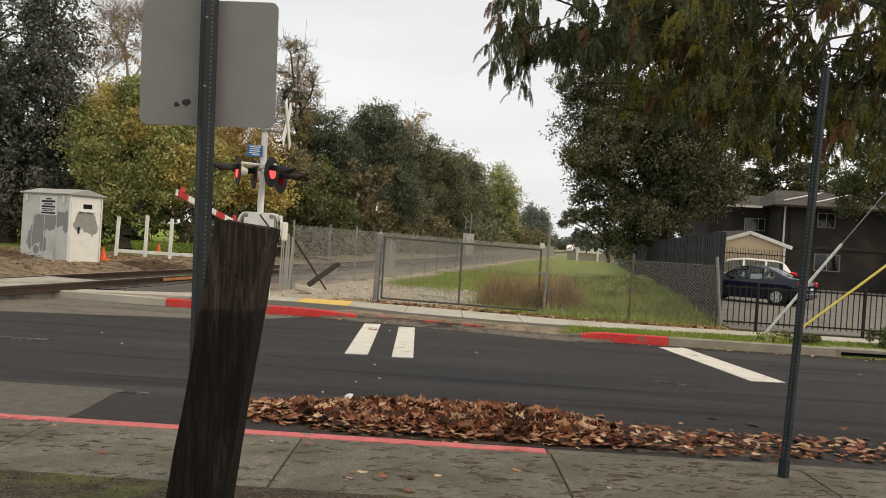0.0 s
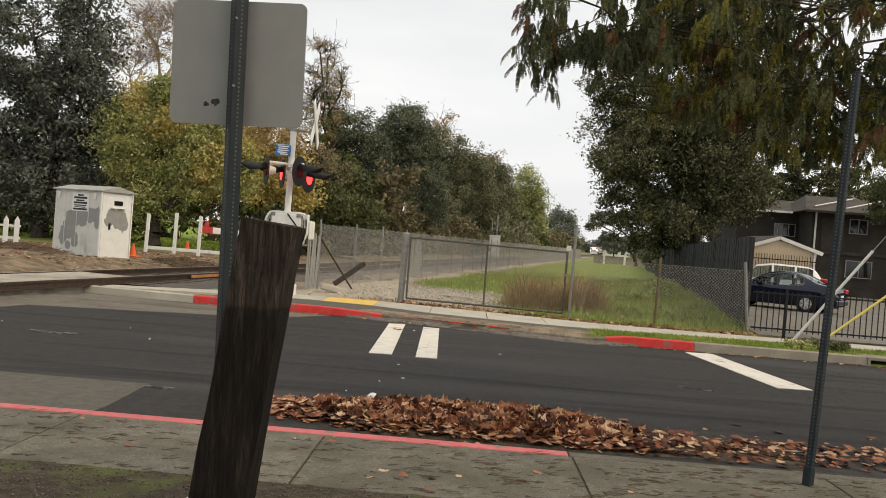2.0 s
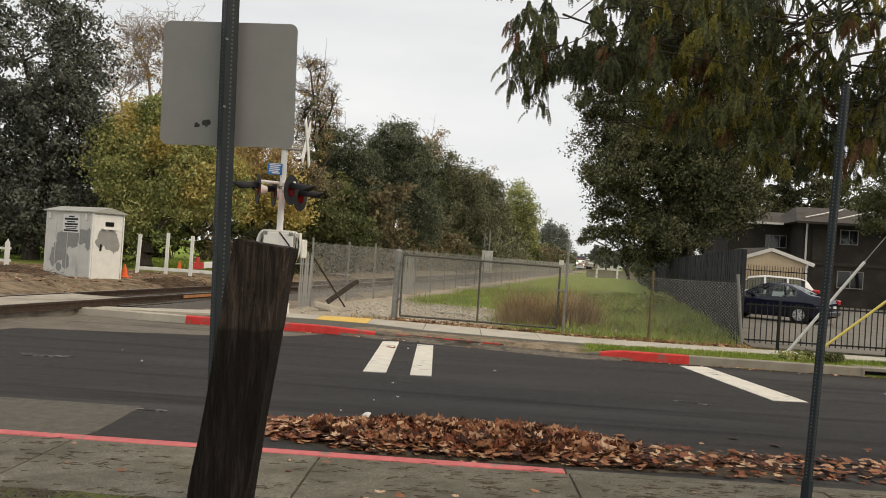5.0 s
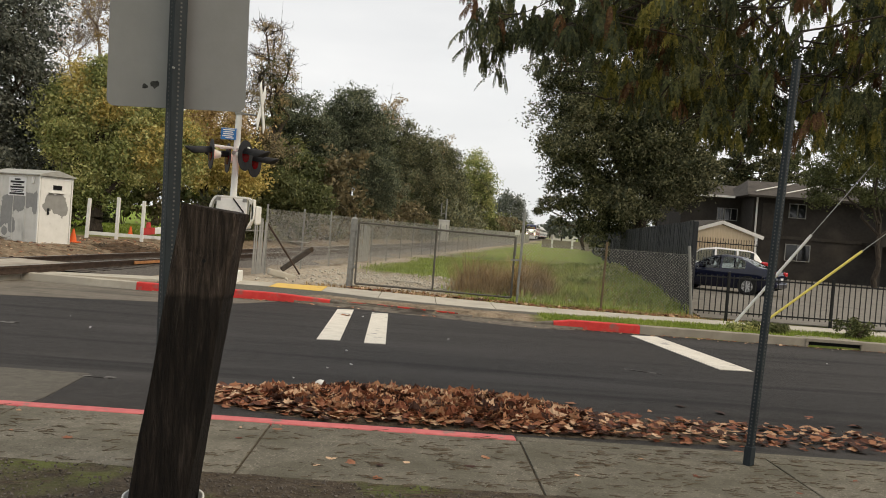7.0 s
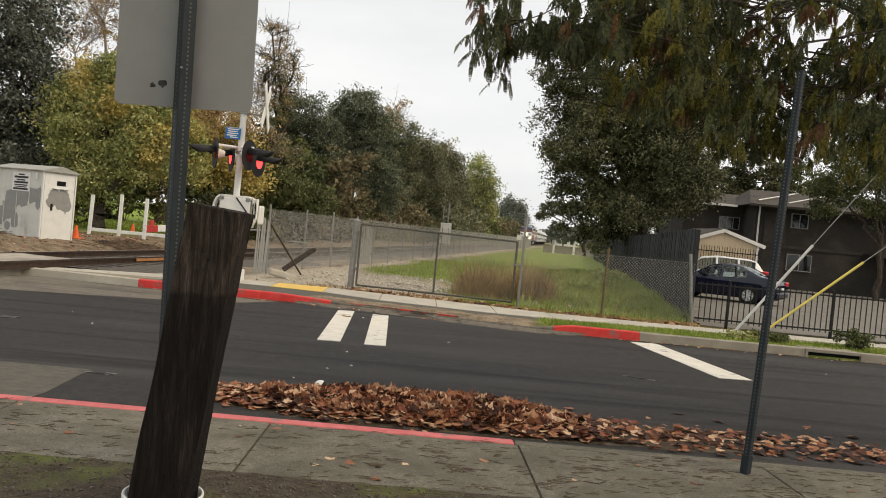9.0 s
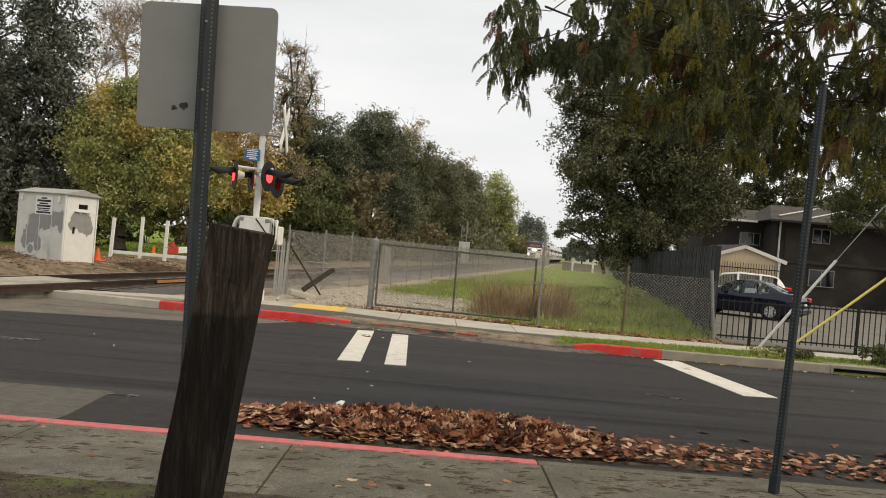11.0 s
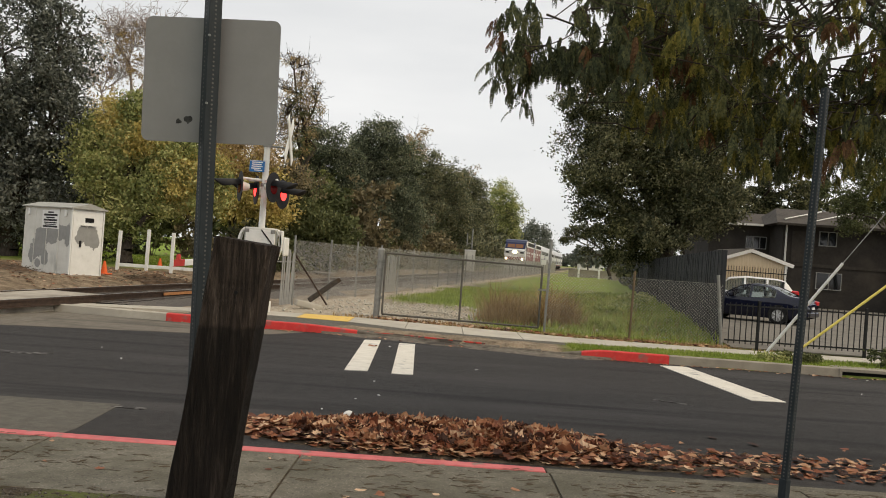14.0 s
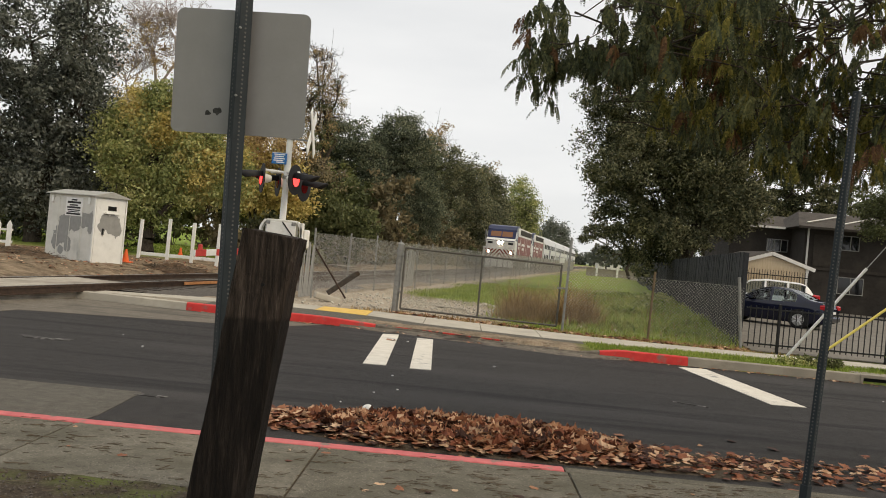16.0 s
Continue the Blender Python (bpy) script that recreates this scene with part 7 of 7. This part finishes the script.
    for s in (-1, 1):
        for wx in wheel_x:
            # no cut-out arch: a dark disc stands in for the shaded gap round the tyre
            part("wheel_arch", tubed((wx, s * (W / 2 - 0.22), 0.34), (wx, s * (W / 2 + 0.003), 0.34), 0.365, sides=28), M["tyre"], ob)
            wh = part("wheel", tubed((wx, s * (W / 2 - 0.19), 0.31), (wx, s * (W / 2 + 0.012), 0.31), 0.31, sides=28), M["tyre"], ob)
            part("rim", tubed((wx, s * (W / 2 + 0.013), 0.31), (wx, s * (W / 2 + 0.018), 0.31), 0.215, sides=24), M["cover_paint"], wh)
            part("hub", tubed((wx, s * (W / 2 + 0.018), 0.31), (wx, s * (W / 2 + 0.034), 0.31), 0.05, sides=12), M["alloy"], wh)
            for q in range(7):
                t = 2 * math.pi * q / 7
                part("spoke", boxed(0.03, 0.21, -0.008, 0.008, -0.022, 0.022, m=pose(wx, s * (W / 2 + 0.026), 0.31) @ Matrix.Rotation(t, 4, "Y")), M["alloy"], wh)
        for x in (screen[0] + 0.55, (panes[0][1] + panes[1][0]) / 2, panes[1][1] - 0.1):
            part("door_seam", boxed(x - 0.005, x + 0.005, s * W / 2 - 0.003, s * W / 2 + 0.003, 0.32, 0.68), M["tyre"], ob)
        for x in (panes[0][1] - 0.22, panes[1][1] - 0.35):
            y = s * W / 2 * 0.985
            part("door_handle", boxed(x, x + 0.17, y - 0.02, y + 0.02, 0.74, 0.775, bevel=0.01), paint, ob)
        y0, y1 = sorted((s * W / 2 * lamp[2], s * W / 2 * 0.925))
        part("tail_lamp", boxed(L / 2 - 0.30, L / 2 + 0.006, y0, y1, lamp[0], lamp[1], bevel=0.05), M["tail_red"], ob, "red tail lamp")
        y0, y1 = sorted((s * W / 2 * 0.97, s * (W / 2 + 0.17)))
        part("mirror", boxed(panes[0][0] + 0.16, panes[0][0] + 0.30, y0, y1, 0.90, 1.03, bevel=0.04), paint, ob)
    part("number_plate", boxed(L / 2 - 0.01, L / 2 + 0.022, -0.16, 0.16, 0.56, 0.70), M["plate_white"], ob, "white number plate")
    part("bumper", boxed(L / 2 - 0.12, L / 2 + 0.045, -W / 2 * 0.80, W / 2 * 0.80, 0.32, 0.52, bevel=0.05), paint, ob)
    return ob


car("sedan", pose(11.9, 32.5, -0.055, 0, 0, -39), M["car_navy"], "dark navy blue sedan parked in the lot", 4.5, 1.43, 1.76,
    [(-2.25, 0.55), (-2.15, 0.70), (-1.2, 0.88), (-1.0, 0.92), (-0.2, 1.36), (0.25, 1.43), (0.85, 1.38), (1.62, 1.04), (2.1, 1.0), (2.2, 0.92), (2.25, 0.66)],
    [(-2.25, 0.52), (-1.0, 0.84), (0.6, 0.90), (1.6, 0.97), (2.2, 0.94)], (-0.98, -0.28), ((-0.72, 0.18), (0.26, 1.14)), (0.92, 1.56), (-1.40, 1.28), (0.74, 0.92, 0.55))
car("sport_utility_car", pose(13.0, 37.0, -0.055, 0, 0, -16), M["car_white"], "white estate car parked behind the sedan", 4.6, 1.68, 1.78,
    [(-2.3, 0.65), (-2.2, 0.85), (-1.3, 1.02), (-1.1, 1.06), (-0.5, 1.58), (0.2, 1.68), (1.5, 1.64), (1.8, 1.56), (2.15, 1.08), (2.25, 0.95), (2.3, 0.70)],
    [(-2.3, 0.6), (-1.1, 0.98), (0.6, 1.02), (2.2, 1.06)], (-1.08, -0.55), ((-0.80, 0.10), (0.18, 1.0), (1.08, 1.72)), (1.84, 2.12), (-1.4, 1.38), (0.85, 1.2, 0.7))

# far crossing equipment, small signs, far building
fb = thing("relay_box", pose(2.35, 100, 0.0, 0, 0, -3), "pale grey trackside relay box", "equipment cabinet")
part("body", boxed(0, 1.25, 0, 0.9, 0.1, 2.45, bevel=0.02), M["grey_panel"], fb)
part("foot", boxed(0.05, 1.2, 0.05, 0.85, 0.0, 0.1), M["pale_concrete"], fb)
part("lid", boxed(-0.05, 1.3, -0.05, 0.95, 2.45, 2.54), M["white_paint"], fb)
fs = thing("distant_signal", pose(3.2, 102.0, 0), "distant railway signal mast", "signal")
part("mast", tubed((0, 0, 0), (0, 0, 5.1), 0.09), M["galvanised"], fs)
part("mast", tubed((-0.6, 0, 3.0), (-0.6, 0, 4.6), 0.07), M["galvanised"], fs)
part("bracket", tubed((-0.6, 0, 3.3), (0, 0, 3.3), 0.04), M["galvanised"], fs)
ws = thing("mile_sign", pose(7.05, 60, 0), "small blank white trackside sign", "sign")
part("panel", boxed(-0.17, 0.17, -0.02, 0.02, 1.45, 1.8, bevel=0.01), M["sign_white"], ws)
part("post", tubed((0, 0.03, -0.1), (0, 0.03, 1.7), 0.03), M["galvanised"], ws)
fbld = thing("distant_house", pose(53, 332, 0), "pale hazy house at the end of the line", "house")
part("wall", boxed(0, 9, 0, 6, 0, 3.2), M["grey_panel"], fbld)
bm = bmesh.new()
side_prism(bm, [(-0.6, 3.2), (9.6, 3.2), (4.5, 6.6)], -0.4, 6.4)
bmesh.ops.recalc_face_normals(bm, faces=bm.faces)
part("roof", bm, M["roof_shingle"], fbld)
for x in (1.6, 4.2, 6.8):
    window_unit(fbld, x, 1.7, 1.2, 1.2)
bw = thing("low_wall", pose(18.5, 112, 0), "pale low concrete wall across the strip", "wall")
part("wall", boxed(-2, 8, 0, 0.3, -0.1, 1.0), M["kerb_concrete"], bw)
part("coping", boxed(-2, 8, -0.05, 0.35, 1.0, 1.1), M["kerb_concrete"], bw)
for x in (17.2, 19.8, 22.6):
    o = tagged(part("marker_post", boxed(-0.12, 0.12, -0.09, 0.09, -0.1, 1.2, bevel=0.02), M["white_paint"]), "white distant marker post", "post")
    o.location = (x, 108, 0)


# ---- train ----
train = []
TRAIN_AT = [(0, 408), (3, 342), (5.5, 288), (9, 217), (11.5, 168), (12.5, 149), (14.5, 112), (16, 86)]


def locomotive(first):
    ob = thing("locomotive", pose(0, 0, 0), "white and blue diesel locomotive with red side panels", "locomotive", "train")
    W, L = 2.95, 17.0
    bm = bmesh.new()
    side_prism(bm, [(0, 1.15), (0.0, 2.95), (0.35, 3.2), (0.95, 4.1), (1.6, 4.45), (L, 4.45), (L, 1.15)], -W / 2, W / 2)
    m = Matrix(((0, 1, 0, 0), (1, 0, 0, 0), (0, 0, 1, 0), (0, 0, 0, 1)))
    bmesh.ops.transform(bm, matrix=m, verts=bm.verts)
    bmesh.ops.recalc_face_normals(bm, faces=bm.faces)
    part("body", bm, M["loco_white"], ob)
    bm = bmesh.new()
    side_prism(bm, [(0.93, 4.1), (1.58, 4.46), (3.4, 4.62), (3.4, 4.46), (1.6, 4.2)], -W / 2 - 0.01, W / 2 + 0.01)
    bmesh.ops.transform(bm, matrix=m, verts=bm.verts)
    bmesh.ops.recalc_face_normals(bm, faces=bm.faces)
    part("cab_roof", bm, M["loco_blue"], ob, "dark blue cab roof")

    def sloped(x0, x1, f0, f1, off, material, name, label=""):
        a, b = Vector((0, 0.35, 3.2)), Vector((0, 0.95, 4.1))
        n = Vector((0, -0.83, 0.55)) * off
        bm = bmesh.new()
        p = [a.lerp(b, f0), a.lerp(b, f1)]
        v = [bm.verts.new(Vector((x, 0, 0)) + q + n) for x, q in ((x0, p[0]), (x1, p[0]), (x1, p[1]), (x0, p[1]))]
        w = [bm.verts.new(q.co - n * 0.98) for q in v]
        bm.faces.new(v)
        for i in range(4):
            bm.faces.new((v[i], w[i], w[(i + 1) % 4], v[(i + 1) % 4]))
        bmesh.ops.recalc_face_normals(bm, faces=bm.faces)
        return part(name, bm, material, ob, label)
    sloped(-W / 2 + 0.02, W / 2 - 0.02, -0.12, 1.0, 0.012, M["loco_blue"], "cab_front_band", "dark blue windscreen surround")
    # both panes carry the painted amber reflection
    sloped(-1.12, -0.05, 0.16, 0.74, 0.022, M["loco_amber_reflection"], "windscreen", "windscreen with an amber reflection painted into its colour")
    sloped(0.05, 1.12, 0.16, 0.74, 0.022, M["loco_amber_reflection"], "windscreen", "windscreen with an amber reflection painted into its colour")
    part("nose_band", boxed(-W / 2 + 0.03, W / 2 - 0.03, -0.012, 0.0, 2.9, 2.955), M["loco_blue"], ob)
    pilot = part("pilot", boxed(-W / 2 + 0.05, W / 2 - 0.05, -0.3, 0.6, 0.25, 1.14, bevel=0.03), M["loco_white"], ob)
    for s in (-1, 1):
        for i in range(6):
            # slanting stripe, cut off at the middle and at the nose's edge
            bm = bmesh.new()
            rows = []
            for q in range(13):
                z = 1.2 + 0.85 * q / 12
                a = 0.28 + 0.36 * i - 0.85 * (z - 1.2)
                lo, hi = max(0.0, a), min(1.5, a + 0.18)
                if hi - lo > 0.005:
                    rows.append([bm.verts.new((s * lo, -0.016, z)), bm.verts.new((s * hi, -0.016, z)), bm.verts.new((s * hi, -0.004, z)), bm.verts.new((s * lo, -0.004, z))])
            for a, b in zip(rows, rows[1:]):
                for q in range(4):
                    bm.faces.new((a[q], a[(q + 1) % 4], b[(q + 1) % 4], b[q]))
            bmesh.ops.recalc_face_normals(bm, faces=bm.faces)
            part("chevron", bm, M["loco_red"], ob, "dark red warning chevron")
        part("number_board", boxed(s * 1.05 - 0.25, s * 1.05 + 0.25, -0.03, 0.0, 2.55, 2.78), M["signal_black"], ob)
        dl = part("ditch_light", tubed((s * 1.15, -0.12, 1.75), (s * 1.15, 0.0, 1.75), 0.12, sides=14), M["under_dark"], ob)
        if first:
            part("lens", tubed((s * 1.15, -0.13, 1.75), (s * 1.15, -0.121, 1.75), 0.118, sides=14), M["headlight"], dl, "lit ditch light")
        y = s * W / 2
        for a, b, z0, z1, mt, nm in ((2.62, 4.9, 1.36, 3.55, "loco_red", "side_panel"), (5.2, 10.9, 1.36, 3.55, "loco_red", "side_panel"), (11.2, 16.6, 1.36, 3.55, "loco_red", "side_panel"), (0.35, 2.15, 3.0, 3.14, "loco_blue", "cab_band"), (0.75, 2.15, 3.92, 4.3, "loco_blue", "cab_band"),
                                     (1.0, 2.0, 3.15, 3.9, "window_dark", "cab_window"), (4.6, 16.6, 3.75, 4.3, "under_dark", "louvre"), (0.4, 16.8, 1.16, 1.32, "loco_blue", "sill_stripe"), (2.2, 2.55, 1.4, 3.9, "loco_blue", "door")):
            part(nm, boxed(y - 0.02 if s > 0 else y - 0.012, y + 0.012 if s > 0 else y + 0.02, a, b, z0, z1), M[mt], ob)
        for a, b, z in ((3.0, 4.5, 2.75), (3.2, 4.3, 2.35), (6.2, 9.6, 2.75), (6.8, 9.0, 2.3), (12.2, 15.6, 2.75)):
            part("lettering_bar", boxed(y - 0.018, y + 0.018, a, b, z - 0.13, z + 0.13), M["loco_white"], ob, "white line of lettering")
        for k in range(4):
            part("slanting_stripe", boxed(y - 0.016, y + 0.016, -0.06, 0.06, -1.1, 1.1, m=pose(0, 5.05 + 3.8 * k, 2.45, -18, 0, 0)), M["loco_white"], ob)
    hl = part("headlight_housing", boxed(-0.36, 0.36, -0.08, 0.02, 2.58, 2.88, bevel=0.04), M["under_dark"], ob)
    if first:
        for s in (-1, 1):
            part("lens", tubed((s * 0.16, -0.095, 2.73), (s * 0.16, -0.081, 2.73), 0.15, sides=16), M["headlight"], hl, "lit headlight")
    for y in (3.5, 13.2):
        bg = part("bogie", boxed(-1.2, 1.2, y - 1.8, y + 1.8, 0.35, 0.95, bevel=0.05), M["under_dark"], ob)
        for dy in (-1.2, 1.2):
            part("wheelset", tubed((-0.85, y + dy, 0.5), (0.85, y + dy, 0.5), 0.5, sides=20), M["rail_steel"], bg)
    part("underframe", boxed(-1.45, 1.45, 0.6, 16.8, 0.85, 1.149), M["under_dark"], ob)
    part("fuel_tank", boxed(-1.3, 1.3, 6.2, 10.4, 0.35, 0.849, bevel=0.06), M["under_dark"], ob)
    for y in (6, 9, 12, 14.5):
        part("roof_fan", tubed((0, y, 4.45), (0, y, 4.6), 0.6, sides=20), M["under_dark"], ob)
    return ob


def coach():
    ob = thing("passenger_coach", pose(0, 0, 0), "silver and white double-deck passenger coach", "railway coach", "train")
    W, L = 3.05, 25.0
    bm = bmesh.new()
    pts = [(-W / 2, 0.9), (W / 2, 0.9), (W / 2, 3.7), (W / 2 - 0.25, 4.35), (0.8, 4.75), (-0.8, 4.75), (-W / 2 + 0.25, 4.35), (-W / 2, 3.7)]
    side_prism(bm, pts, 0.3, L)
    bmesh.ops.recalc_face_normals(bm, faces=bm.faces)
    part("body", bm, M["coach_silver"], ob)
    for s in (-1, 1):
        y = s * W / 2
        part("upper_stripe", boxed(y - 0.01, y + 0.012, 0.4, L - 0.1, 2.45, 2.75), M["loco_white"], ob)
        part("lower_stripe", boxed(y - 0.01, y + 0.012, 0.4, L - 0.1, 0.95, 1.2), M["loco_red"], ob)
        for k in range(8):
            a = 1.6 + 2.85 * k
            part("window", boxed(y - 0.012, y + 0.014, a, a + 2.0, 2.95, 3.6), M["window_dark"], ob)
            if k not in (3, 4):
                part("window", boxed(y - 0.012, y + 0.014, a, a + 2.0, 1.45, 2.15), M["window_dark"], ob)
        part("door", boxed(y - 0.012, y + 0.016, 11.2, 13.6, 0.95, 2.9), M["loco_blue"], ob)
    for y in (3.5, 21.5):
        bg = part("bogie", boxed(-1.15, 1.15, y - 1.7, y + 1.7, 0.3, 0.899, bevel=0.05), M["under_dark"], ob)
        for dy in (-1.2, 1.2):
            part("wheelset", tubed((-0.8, y + dy, 0.45), (0.8, y + dy, 0.45), 0.45, sides=20), M["rail_steel"], bg)
    part("end_door", boxed(-0.45, 0.45, 0.27, 0.3, 1.1, 3.0), M["under_dark"], ob)
    return ob


lead = locomotive(True)
train.append((lead, 0.0))
second = locomotive(False)
train.append((second, 17.8))
first_coach = coach()
train.append((first_coach, 35.5))
for k in range(3):
    train.append((copy_thing(first_coach, pose(0, 0, 0)), 35.5 + 25.7 * (k + 1)))


def motions():
    """All that moves: the gate arm comes down, the lamps flash in turn, the train comes nearer."""
    px, py, pz = ARM_PIVOT
    walk(arm, [(t, pose(px, py, pz, -a, 0, -9.3)) for t, a in ((0, 9.9), (0.5, 7.8), (0.9, 5.7), (1.5, 3.5), (2.1, 1.4), (2.6, 0.0), (3.2, -1.2), (4.0, -1.8), (16, -1.8))])
    lit = {"a": [(0, 0.25), (0.75, 1.6), (2.2, 2.65), (9.6, 10.1), (10.8, 11.2), (12.0, 12.52), (13.2, 13.8), (14.4, 14.95), (15.6, 16.0)],
           "b": [(0.35, 0.7), (1.68, 2.12), (8.9, 9.4), (10.2, 10.7), (11.3, 11.9), (12.6, 13.1), (13.88, 14.3), (15.03, 15.5)]}
    for bulb, which in bulbs:
        rows, on = [], 0.026
        for a, b in lit[which]:
            if a > 0:
                rows += [(a - 0.067, pose(-0.03, 0, 0)), (a, pose(on, 0, 0))]
            else:
                rows += [(0, pose(on, 0, 0))]
            rows += [(b, pose(on, 0, 0))]
            if b < 16:
                rows += [(b + 0.067, pose(-0.03, 0, 0))]
        if rows[0][0] > 0:
            rows = [(0, pose(-0.03, 0, 0))] + rows
        if rows[-1][0] < 16:
            rows += [(16, pose(-0.03, 0, 0))]
        walk(bulb, rows)
    for ob, back in train:
        rows = []
        for t, y in TRAIN_AT:
            yy = y + back * TD.y
            rows.append((t, pose(track_x(yy), yy, 0.17, 0, 0, -TURN)))
        walk(ob, rows)


motions()
